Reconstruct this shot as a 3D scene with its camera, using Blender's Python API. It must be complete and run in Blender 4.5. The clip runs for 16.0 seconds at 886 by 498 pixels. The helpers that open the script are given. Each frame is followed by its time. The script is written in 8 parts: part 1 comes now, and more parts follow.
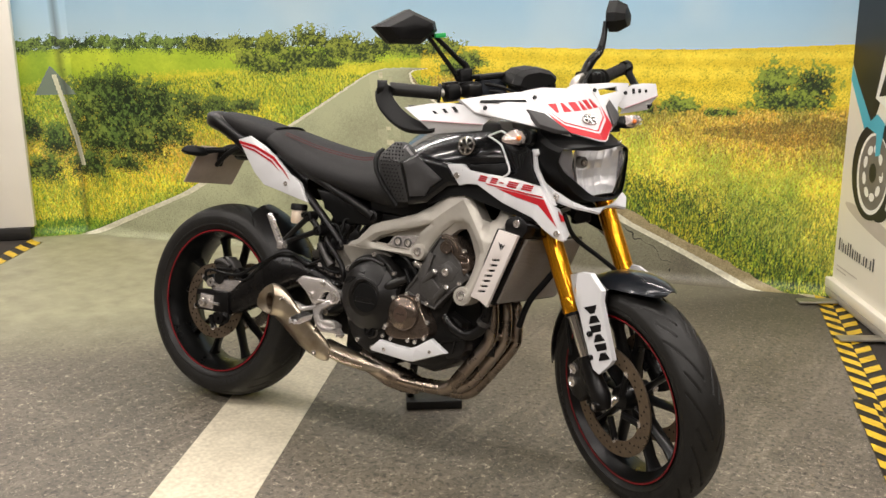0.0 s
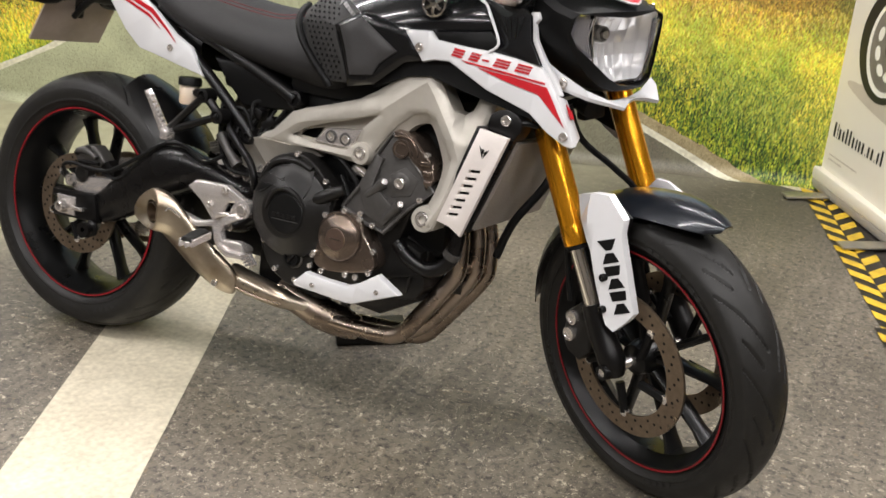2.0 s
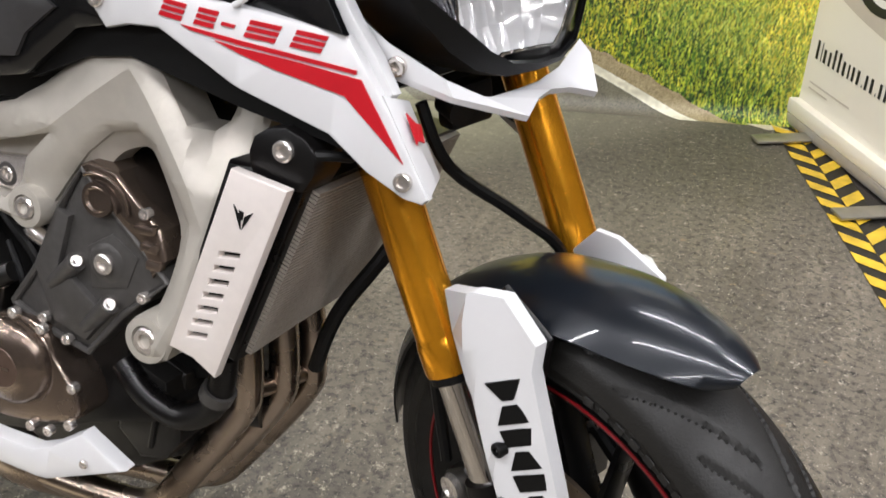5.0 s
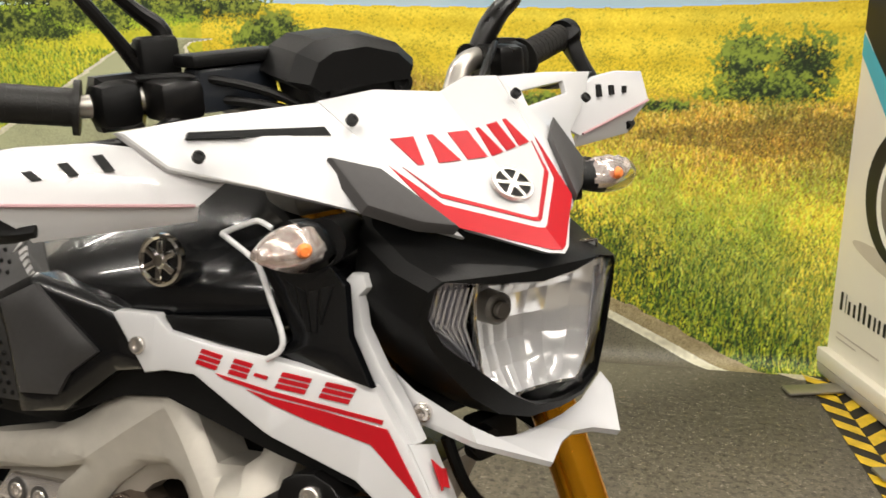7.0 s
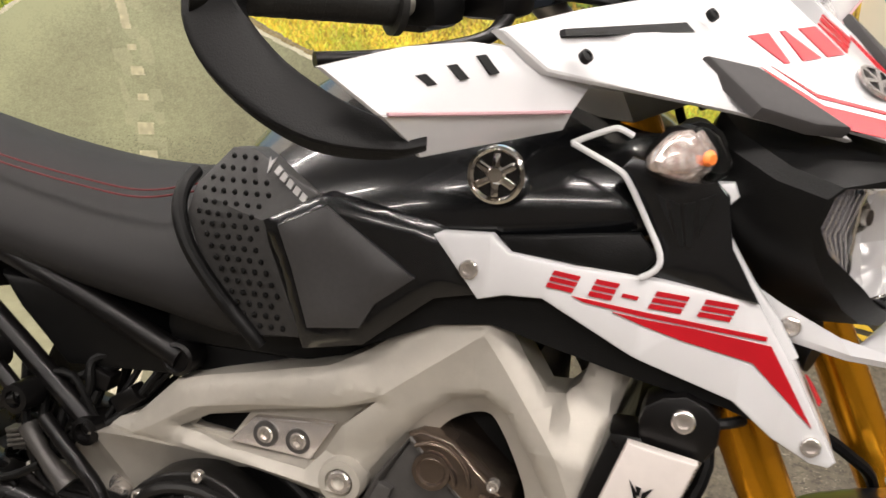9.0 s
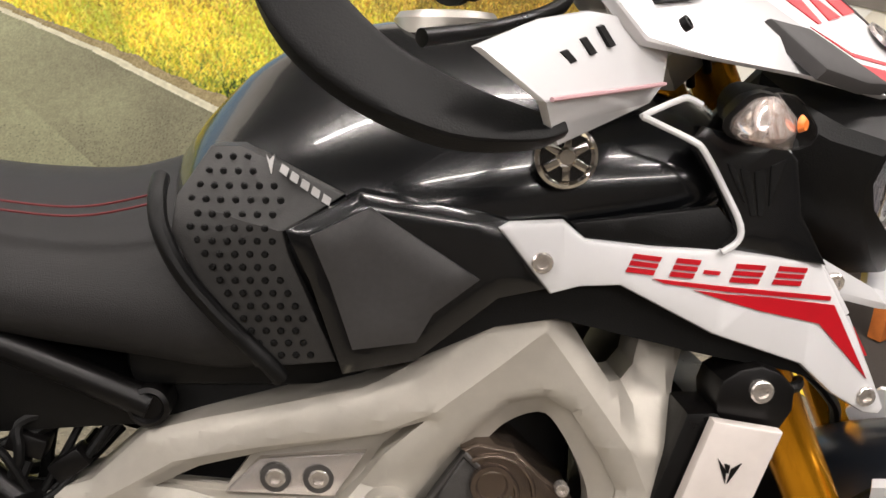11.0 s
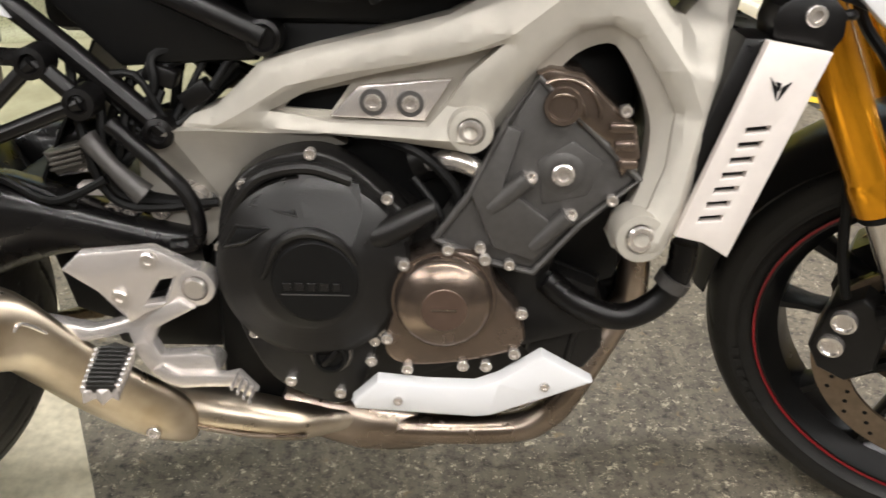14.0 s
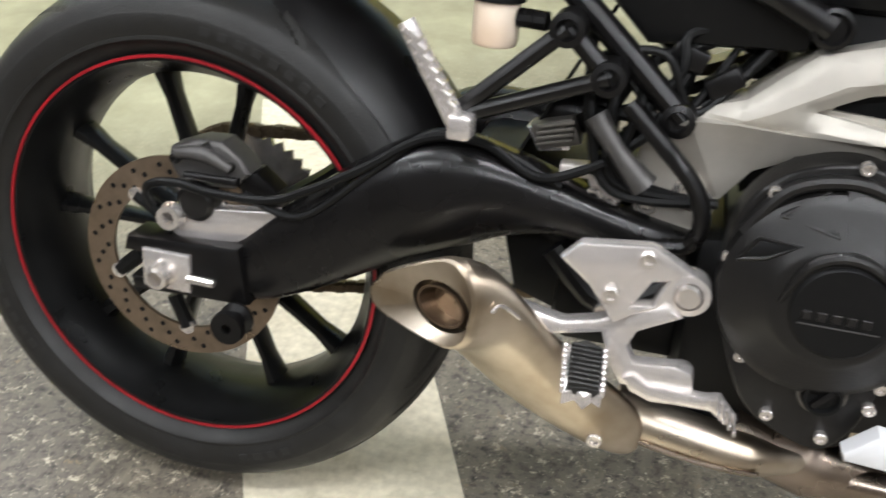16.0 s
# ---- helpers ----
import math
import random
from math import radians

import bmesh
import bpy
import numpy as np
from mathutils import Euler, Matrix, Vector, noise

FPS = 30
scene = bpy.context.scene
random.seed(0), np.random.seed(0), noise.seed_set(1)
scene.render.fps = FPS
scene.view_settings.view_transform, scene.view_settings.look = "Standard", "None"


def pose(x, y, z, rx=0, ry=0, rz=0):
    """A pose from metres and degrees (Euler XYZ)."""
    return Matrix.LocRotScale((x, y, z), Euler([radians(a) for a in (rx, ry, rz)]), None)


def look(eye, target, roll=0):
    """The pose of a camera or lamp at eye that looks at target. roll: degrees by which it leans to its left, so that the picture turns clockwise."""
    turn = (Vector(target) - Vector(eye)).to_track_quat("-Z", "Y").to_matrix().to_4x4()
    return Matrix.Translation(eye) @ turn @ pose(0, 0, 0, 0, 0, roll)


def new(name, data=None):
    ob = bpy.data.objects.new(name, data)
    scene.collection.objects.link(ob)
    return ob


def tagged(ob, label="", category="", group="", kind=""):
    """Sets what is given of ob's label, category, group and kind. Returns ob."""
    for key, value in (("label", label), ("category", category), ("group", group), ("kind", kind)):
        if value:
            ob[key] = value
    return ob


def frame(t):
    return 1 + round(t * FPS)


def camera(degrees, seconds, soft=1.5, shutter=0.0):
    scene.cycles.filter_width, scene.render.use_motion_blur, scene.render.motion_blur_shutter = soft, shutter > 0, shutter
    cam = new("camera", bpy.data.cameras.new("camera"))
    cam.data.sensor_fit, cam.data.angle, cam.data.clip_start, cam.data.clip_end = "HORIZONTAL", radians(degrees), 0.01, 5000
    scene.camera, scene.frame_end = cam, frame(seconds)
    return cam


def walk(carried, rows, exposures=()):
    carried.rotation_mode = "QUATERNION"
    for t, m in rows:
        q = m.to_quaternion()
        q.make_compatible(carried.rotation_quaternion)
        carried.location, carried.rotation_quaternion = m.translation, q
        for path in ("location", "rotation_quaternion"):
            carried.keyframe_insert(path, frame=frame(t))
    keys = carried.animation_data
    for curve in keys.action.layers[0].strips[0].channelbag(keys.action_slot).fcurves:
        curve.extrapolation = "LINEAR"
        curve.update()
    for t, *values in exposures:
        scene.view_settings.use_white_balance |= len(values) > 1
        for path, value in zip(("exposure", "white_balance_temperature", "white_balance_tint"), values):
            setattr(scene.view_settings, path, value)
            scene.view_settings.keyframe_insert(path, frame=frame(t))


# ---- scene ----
cam = camera(50.7, 16.0, shutter=0.3)
PATH = [
    (0, (1.463, -2.258, 1.287), (0.476, -0.591, 0.79), -0.5),
    (0.5, (1.438, -2.236, 1.281), (0.48, -0.559, 0.762), 0.2),
    (1, (1.237, -2.093, 1.267), (0.433, -0.352, 0.698), 0.9),
    (1.5, (1.072, -1.925, 1.235), (0.375, -0.176, 0.562), 2.4),
    (2, (1.009, -1.68, 1.201), (0.254, -0.006, 0.41), 2.3),
    (2.5, (0.885, -1.422, 1.131), (0.274, 0.253, 0.225), 4.6),
    (3, (0.766, -1.164, 1.074), (0.284, 0.49, 0.059), 4.2),
    (3.2, (0.763, -1.082, 1.049), (0.257, 0.538, -0.01), 3.3),
    (5.3, (0.812, -0.77, 1.086), (0.206, 0.89, 0.151), 1.2),
    (5.5, (0.806, -0.76, 1.098), (0.188, 0.922, 0.21), 0.9),
    (6, (0.801, -0.738, 1.133), (0.143, 0.994, 0.38), 0.1),
    (6.5, (0.806, -0.737, 1.172), (0.126, 1.039, 0.552), -0.0),
    (7, (0.805, -0.76, 1.183), (0.087, 1.022, 0.628), -0.1),
    (7.5, (0.776, -0.825, 1.198), (-0.056, 0.907, 0.645), -0.4),
    (8, (0.722, -0.869, 1.198), (-0.143, 0.833, 0.601), -0.8),
    (8.5, (0.557, -0.867, 1.172), (-0.131, 0.888, 0.505), 0.2),
    (9, (0.391, -0.829, 1.156), (-0.054, 0.984, 0.437), 0.6),
    (9.2, (0.348, -0.79, 1.153), (-0.059, 1.025, 0.417), -0.2),
    (11.3, (0.08, -0.76, 1.137), (0.325, 1.058, 0.341), 2.3),
    (11.5, (0.098, -0.785, 1.132), (0.34, 1.015, 0.296), 2.1),
    (12, (0.132, -0.843, 1.109), (0.348, 0.94, 0.229), 1.7),
    (12.5, (0.152, -0.883, 1.071), (0.301, 0.866, 0.112), 1.2),
    (13, (0.159, -0.904, 1.041), (0.272, 0.8, 0.001), 1.1),
    (13.5, (0.153, -0.925, 1.025), (0.212, 0.744, -0.076), 0.6),
    (14, (0.082, -0.931, 1.031), (0.111, 0.736, -0.074), 0.4),
    (14.5, (-0.05, -0.919, 1.035), (-0.032, 0.744, -0.075), 0.4),
    (15, (-0.138, -0.906, 1.032), (-0.132, 0.772, -0.056), 1.3),
    (15.5, (-0.159, -0.876, 1.022), (-0.351, 0.779, -0.085), 0.8),
    (16, (-0.227, -0.868, 0.994), (-0.594, 0.727, -0.155), 1.4),
]
walk(cam, [(t, look(eye, target, roll)) for t, eye, target, roll in PATH], [(0, -0.6, 6600, 13), (1.5, -0.5, 6400, 12), (3.2, -0.26, 5950, 14), (5.5, -0.46, 6000, 12), (6.5, -0.84, 6350, 10), (7, -0.64, 6700, 9), (8, -0.62, 6600, 11), (8.5, -0.62, 6600, 12), (9, -0.46, 6600, 14), (11.5, -0.41, 6550, 14), (13.5, -0.08, 6450, 12), (14.5, -0.1, 6150, 9), (15.5, -0.12, 5950, 9), (16, 0.04, 5850, 9)])

# ---- light: a showroom under rows of ceiling tubes ----
world = bpy.data.worlds.new("world")
world.use_nodes = True
world.node_tree.nodes["Background"].inputs[0].default_value = (1.0, 0.93, 0.82, 1)
world.node_tree.nodes["Background"].inputs[1].default_value = 0.015
scene.world = world
TUBE_POWER = 62.0


# ---- materials ----
def srgb(r, g, b):
    return tuple(((c / 255 + 0.055) / 1.055) ** 2.4 if c > 10 else c / 255 / 12.92 for c in (r, g, b))


def material(name, color, rough=0.5, metal=0.0, grain=0.0, scale=60.0, bump=0.0, bump_scale=300.0, coat=0.0, rough_var=0.0, tint=None, mottle=6.0, spec=0.5):
    """Principled surface with a coarse stain, a fine grain and a fine relief."""
    m = bpy.data.materials.new(name)
    m.use_nodes = True
    nt = m.node_tree
    b = nt.nodes["Principled BSDF"]
    b.inputs["Base Color"].default_value = (*color, 1)
    b.inputs["Roughness"].default_value = rough
    b.inputs["Metallic"].default_value = metal
    b.inputs["Coat Weight"].default_value = coat
    b.inputs["Specular IOR Level"].default_value = spec
    b.inputs["Coat Roughness"].default_value = 0.04
    co = nt.nodes.new("ShaderNodeTexCoord")

    def fac(sc, detail=4.0):
        n = nt.nodes.new("ShaderNodeTexNoise")
        n.inputs["Scale"].default_value, n.inputs["Detail"].default_value = sc, detail
        nt.links.new(co.outputs["Object"], n.inputs["Vector"])
        return n.outputs["Fac"]

    if grain:
        ramp = nt.nodes.new("ShaderNodeMix")
        ramp.data_type = "RGBA"
        dark = tint or tuple(c * (1 - grain) for c in color)
        ramp.inputs[6].default_value, ramp.inputs[7].default_value = (*dark, 1), (*[min(1, c * (1 + 0.6 * grain)) for c in color], 1)
        add = nt.nodes.new("ShaderNodeMath")
        add.operation = "MULTIPLY_ADD"
        nt.links.new(fac(scale), add.inputs[0])
        add.inputs[1].default_value = 0.6
        half = nt.nodes.new("ShaderNodeMath")
        half.operation = "MULTIPLY"
        nt.links.new(fac(mottle), half.inputs[0])
        half.inputs[1].default_value = 0.4
        nt.links.new(half.outputs[0], add.inputs[2])
        con = nt.nodes.new("ShaderNodeMapRange")
        con.inputs[1].default_value, con.inputs[2].default_value = 0.3, 0.7
        nt.links.new(add.outputs[0], con.inputs[0])
        nt.links.new(con.outputs[0], ramp.inputs[0])
        nt.links.new(ramp.outputs[2], b.inputs["Base Color"])
    if rough_var:
        mr = nt.nodes.new("ShaderNodeMapRange")
        mr.inputs[1].default_value, mr.inputs[2].default_value = 0.3, 0.7
        mr.inputs[3].default_value, mr.inputs[4].default_value = max(0.02, rough - rough_var), min(1, rough + rough_var)
        nt.links.new(fac(mottle * 3), mr.inputs[0])
        nt.links.new(mr.outputs[0], b.inputs["Roughness"])
    if bump:
        bn = nt.nodes.new("ShaderNodeBump")
        bn.inputs["Strength"].default_value, bn.inputs["Distance"].default_value = bump, 0.002
        nt.links.new(fac(bump_scale), bn.inputs["Height"])
        nt.links.new(bn.outputs[0], b.inputs["Normal"])
    return m


def emitter(name, color, strength):
    m = bpy.data.materials.new(name)
    m.use_nodes = True
    b = m.node_tree.nodes["Principled BSDF"]
    b.inputs["Base Color"].default_value = (0.9, 0.9, 0.9, 1)
    b.inputs["Emission Color"].default_value = (*color, 1)
    b.inputs["Emission Strength"].default_value = strength
    return m


def print_material(name, rough=0.45):
    """A printed sheet: its colours lie in the mesh's own colour layer."""
    m = bpy.data.materials.new(name)
    m.use_nodes = True
    nt = m.node_tree
    b = nt.nodes["Principled BSDF"]
    a = nt.nodes.new("ShaderNodeVertexColor")
    a.layer_name = "print"
    nt.links.new(a.outputs[0], b.inputs["Base Color"])
    b.inputs["Roughness"].default_value = rough
    return m


def asphalt_material():
    """Printed asphalt: aggregate, worn patches, dark stains."""
    m = bpy.data.materials.new("asphalt_print")
    m.use_nodes = True
    nt = m.node_tree
    b = nt.nodes["Principled BSDF"]
    co = nt.nodes.new("ShaderNodeTexCoord")

    def node(kind, **kw):
        return nt.nodes.new(kind)

    def noise_fac(sc, detail, rough=0.5):
        n = node("ShaderNodeTexNoise")
        n.inputs["Scale"].default_value, n.inputs["Detail"].default_value, n.inputs["Roughness"].default_value = sc, detail, rough
        nt.links.new(co.outputs["Object"], n.inputs["Vector"])
        return n.outputs["Fac"]

    def mix(f, a, c, lo=0.35, hi=0.65):
        mr = node("ShaderNodeMapRange")
        mr.inputs[1].default_value, mr.inputs[2].default_value = lo, hi
        nt.links.new(f, mr.inputs[0])
        x = node("ShaderNodeMix")
        x.data_type = "RGBA"
        nt.links.new(mr.outputs[0], x.inputs[0])
        for slot, v in ((6, a), (7, c)):
            if isinstance(v, tuple):
                x.inputs[slot].default_value = (*v, 1)
            else:
                nt.links.new(v, x.inputs[slot])
        return x.outputs[2]

    # how far towards the back left corner, where the print is paler
    far = node("ShaderNodeVectorMath")
    far.operation = "DOT_PRODUCT"
    nt.links.new(co.outputs["Object"], far.inputs[0])
    far.inputs[1].default_value = (-0.6, 0.6, 0)
    along = node("ShaderNodeMapping")
    along.inputs["Rotation"].default_value = (0, 0, radians(-21))
    along.inputs["Scale"].default_value = (1, 0.16, 1)
    nt.links.new(co.outputs["Object"], along.inputs["Vector"])
    streak = node("ShaderNodeTexNoise")
    streak.inputs["Scale"].default_value, streak.inputs["Detail"].default_value, streak.inputs["Roughness"].default_value = 16, 6, 0.65
    nt.links.new(along.outputs[0], streak.inputs["Vector"])
    base = mix(noise_fac(1.5, 4), srgb(95, 88, 78), srgb(117, 109, 96))
    tracks = mix(streak.outputs["Fac"], base, srgb(136, 128, 112), 0.5, 0.75)
    deep = node("ShaderNodeVectorMath")
    deep.operation = "DOT_PRODUCT"
    nt.links.new(co.outputs["Object"], deep.inputs[0])
    deep.inputs[1].default_value = (-0.15, 0.9, 0)
    back = mix(deep.outputs["Value"], tracks, srgb(84, 79, 69), 0.95, 1.45)
    worn = mix(noise_fac(4, 7, 0.65), back, srgb(89, 83, 72), 0.5, 0.7)
    fine = mix(noise_fac(58, 7, 0.78), srgb(40, 38, 34), worn, 0.36, 0.52)
    bold = mix(noise_fac(36, 5, 0.92), fine, srgb(192, 182, 160), 0.57, 0.62)
    faint = mix(noise_fac(36, 5, 0.92), fine, srgb(158, 152, 137), 0.585, 0.65)
    chips = mix(deep.outputs["Value"], bold, faint, -0.1, 0.5)
    light = mix(noise_fac(120, 3, 0.75), chips, srgb(190, 184, 166), 0.62, 0.7)
    rust = mix(noise_fac(30, 4, 0.7), light, srgb(132, 114, 86), 0.63, 0.74)
    rough_one = mix(noise_fac(19, 5, 0.75), rust, srgb(70, 66, 59), 0.6, 0.78)
    smooth_pale = mix(noise_fac(9, 6, 0.6), srgb(136, 133, 108), srgb(164, 161, 134), 0.3, 0.7)
    patch = mix(far.outputs["Value"], rough_one, smooth_pale, 0.8, 1.35)
    nt.links.new(patch, b.inputs["Base Color"])
    b.inputs["Roughness"].default_value = 0.5
    bn = node("ShaderNodeBump")
    bn.inputs["Strength"].default_value, bn.inputs["Distance"].default_value = 0.12, 0.001
    nt.links.new(noise_fac(220, 3), bn.inputs["Height"])
    nt.links.new(bn.outputs[0], b.inputs["Normal"])
    return m


MURAL = print_material("mural_print", 0.5)
ASPHALT = asphalt_material()
ROAD_PAINT = material("road_paint_print", srgb(206, 198, 176), 0.5, grain=0.3, scale=70, mottle=9, tint=srgb(176, 167, 144), bump=0.1)
DARK_FLOOR = material("dark_carpet", srgb(52, 46, 41), 0.85, grain=0.35, scale=260, bump=0.3, bump_scale=500)
WALL_PAINT = material("wall_paint", srgb(128, 121, 112), 0.7, grain=0.06, scale=8)
CEILING = material("ceiling_board", srgb(84, 80, 75), 0.8, grain=0.1, scale=20)
PANEL_WHITE = material("panel_white", srgb(240, 234, 222), 0.4, grain=0.03, scale=5)
BLACK_PLINTH = material("plinth_black", srgb(30, 28, 26), 0.5, grain=0.2)
YELLOW_TAPE = material("tape_yellow", srgb(214, 178, 44), 0.45, grain=0.35, scale=24)
BLACK_TAPE = material("tape_black", srgb(24, 22, 20), 0.4, grain=0.3, scale=30)
ALU = material("brushed_aluminium", srgb(176, 172, 164), 0.38, 0.9, grain=0.12, scale=40)
WOOD = material("orange_wood", srgb(186, 104, 42), 0.5, grain=0.35, scale=30, mottle=12)
TUBE_GLOW = emitter("tube_glow", (1.0, 0.955, 0.9), 26.0)


# ---- mesh helpers ----
def mesh_of(bm, name, mat, smooth=30.0):
    me = bpy.data.meshes.new(name)
    bm.normal_update()
    if smooth:
        lim = radians(smooth)
        for f in bm.faces:
            f.smooth = True
        for e in bm.edges:
            if len(e.link_faces) == 2 and e.calc_face_angle(0) > lim:
                e.smooth = False
    bm.to_mesh(me)
    bm.free()
    for m in mat if isinstance(mat, (list, tuple)) else (mat,):
        me.materials.append(m)
    return me


def part(name, bm, mat, parent=None, label="", smooth=30.0, kind=""):
    ob = new(name, mesh_of(bm, name, mat, smooth))
    ob.parent = parent
    return tagged(ob, label, kind=kind)


def shift(bm, m):
    bmesh.ops.transform(bm, matrix=m, verts=bm.verts)
    return bm


def join(*bms):
    out = bmesh.new()
    for b in bms:
        me = bpy.data.meshes.new("t")
        b.to_mesh(me)
        b.free()
        out.from_mesh(me)
        bpy.data.meshes.remove(me)
    return out


def box(x0, x1, y0, y1, z0, z1, bevel=0.0, seg=2):
    bm = bmesh.new()
    bmesh.ops.create_cube(bm, size=1)
    shift(bm, Matrix.Translation(((x0 + x1) / 2, (y0 + y1) / 2, (z0 + z1) / 2)) @ Matrix.Diagonal((x1 - x0, y1 - y0, z1 - z0, 1)))
    if bevel:
        bmesh.ops.bevel(bm, geom=bm.edges[:], offset=bevel, segments=seg, affect="EDGES", profile=0.5)
    return bm


def plate(outer, depth, bevel=0.0, seg=2, axis=(0, 1, 0), holes=()):
    """A plate whose outer face has the given 3D corners; it goes depth metres along axis."""
    bm = bmesh.new()
    v = Vector(axis).normalized()
    if holes:
        loops = [outer, *holes]
        edges = []
        for lp in loops:
            vs = [bm.verts.new(p) for p in lp]
            edges += [bm.edges.new((vs[i], vs[(i + 1) % len(vs)])) for i in range(len(vs))]
        bmesh.ops.triangle_fill(bm, use_beauty=True, edges=edges, normal=v)
    else:
        bm.faces.new([bm.verts.new(p) for p in outer])
    bmesh.ops.recalc_face_normals(bm, faces=bm.faces)
    if sum((f.normal * f.calc_area() for f in bm.faces), Vector()).dot(v) > 0:
        bmesh.ops.reverse_faces(bm, faces=bm.faces)
    rim = [e for e in bm.edges if e.is_boundary]
    ret = bmesh.ops.extrude_face_region(bm, geom=bm.faces[:], use_keep_orig=True)
    moved = [g for g in ret["geom"] if isinstance(g, bmesh.types.BMVert)]
    bmesh.ops.translate(bm, vec=v * depth, verts=moved)
    bmesh.ops.recalc_face_normals(bm, faces=bm.faces)
    if bevel:
        es = [e for e in bm.edges if len(e.link_faces) == 2 and e.calc_face_angle(0) > radians(50)]
        es = [e for e in rim if e.is_valid and len(e.link_faces) == 2]
        bmesh.ops.bevel(bm, geom=es, offset=bevel, segments=seg, affect="EDGES", profile=0.5, clamp_overlap=True)
    return bm


def curve_points(pts, n=8, closed=False):
    """Catmull-Rom through pts, n steps a span."""
    P = [Vector(p) for p in pts]
    out = []
    m = len(P)
    spans = m if closed else m - 1
    for i in range(spans):
        a, b, c, d = (P[(i + k) % m] if closed else P[min(max(i + k, 0), m - 1)] for k in (-1, 0, 1, 2))
        for k in range(n):
            t = k / n
            out.append(0.5 * (2 * b + (c - a) * t + (2 * a - 5 * b + 4 * c - d) * t * t + (3 * b - a - 3 * c + d) * t ** 3))
    if not closed:
        out.append(P[-1])
    return out


def tube(pts, radius, seg=12, n=6, smooth=True, squash=1.0, cap=True):
    """A round bar through pts; radius a number or one for each point."""
    bm = bmesh.new()
    line = curve_points(pts, n) if smooth else [Vector(p) for p in pts]
    if isinstance(radius, (list, tuple)):
        k = len(line) - 1
        rad = [float(np.interp(i / k * (len(radius) - 1), range(len(radius)), radius)) for i in range(k + 1)]
    else:
        rad = [radius] * len(line)
    rings = []
    side = None
    for i, p in enumerate(line):
        ahead = (line[min(i + 1, len(line) - 1)] - line[max(i - 1, 0)]).normalized()
        if side is None:
            side = ahead.orthogonal().normalized()
        side = (side - ahead * side.dot(ahead)).normalized()
        up = ahead.cross(side)
        rings.append([bm.verts.new(p + rad[i] * (math.cos(2 * math.pi * k / seg) * side + squash * math.sin(2 * math.pi * k / seg) * up)) for k in range(seg)])
    for a, b in zip(rings, rings[1:]):
        for k in range(seg):
            bm.faces.new((a[k], a[(k + 1) % seg], b[(k + 1) % seg], b[k]))
    if cap:
        bm.faces.new(rings[0][::-1])
        bm.faces.new(rings[-1])
    bmesh.ops.recalc_face_normals(bm, faces=bm.faces)
    return bm


def lathe(profile, seg=48, closed=False, arc=(0.0, 360.0)):
    """Turns (radius, along) about the y axis."""
    bm = bmesh.new()
    full = abs(arc[1] - arc[0]) >= 359.9
    n = seg if full else seg + 1
    rings = []
    for r, y in profile:
        if r < 1e-6 and full:
            rings.append([bm.verts.new((0, y, 0))] * n)
            continue
        rings.append([bm.verts.new((r * math.cos(a), y, r * math.sin(a))) for a in (radians(arc[0] + (arc[1] - arc[0]) * k / seg) for k in range(n))])
    pairs = list(zip(rings, rings[1:])) + ([(rings[-1], rings[0])] if closed else [])
    for a, b in pairs:
        for k in range(seg):
            q = [a[k], a[(k + 1) % n], b[(k + 1) % n], b[k]]
            q = [v for i, v in enumerate(q) if v not in q[:i]]
            if len(q) > 2:
                try:
                    bm.faces.new(q)
                except ValueError:
                    pass
    bmesh.ops.recalc_face_normals(bm, faces=bm.faces)
    return bm


def loft(rings, closed=True, caps=True):
    """Skins rings of equal count."""
    bm = bmesh.new()
    vr = [[bm.verts.new(p) for p in r] for r in rings]
    n = len(vr[0])
    for a, b in zip(vr, vr[1:]):
        for k in range(n if closed else n - 1):
            bm.faces.new((a[k], a[(k + 1) % n], b[(k + 1) % n], b[k]))
    if caps and closed:
        bm.faces.new(vr[0][::-1])
        bm.faces.new(vr[-1])
    bmesh.ops.recalc_face_normals(bm, faces=bm.faces)
    return bm


# ---- the room ----
X0, X1, Y0, Y1, HIGH = -6.2, 5.2, -6.0, 4.2, 3.0
tagged(part("floor", box(X0, X1, Y0, Y1, -0.1, -0.004), DARK_FLOOR), "dark brown-grey carpet floor of a showroom", "floor", kind="structure")
tagged(part("ceiling", box(X0, X1, Y0, Y1, HIGH, HIGH + 0.1), CEILING), "dark grey board ceiling with tube lights", "ceiling", kind="structure")
for nm, b in (("wall_north", (X0 - 0.1, X1 + 0.1, Y1, Y1 + 0.1)), ("wall_south", (X0 - 0.1, X1 + 0.1, Y0 - 0.1, Y0)), ("wall_west", (X0 - 0.1, X0, Y0, Y1)), ("wall_east", (X1, X1 + 0.1, Y0, Y1))):
    tagged(part(nm, box(*b, 0, HIGH), WALL_PAINT), "plain grey-beige painted showroom wall", "wall", kind="structure")


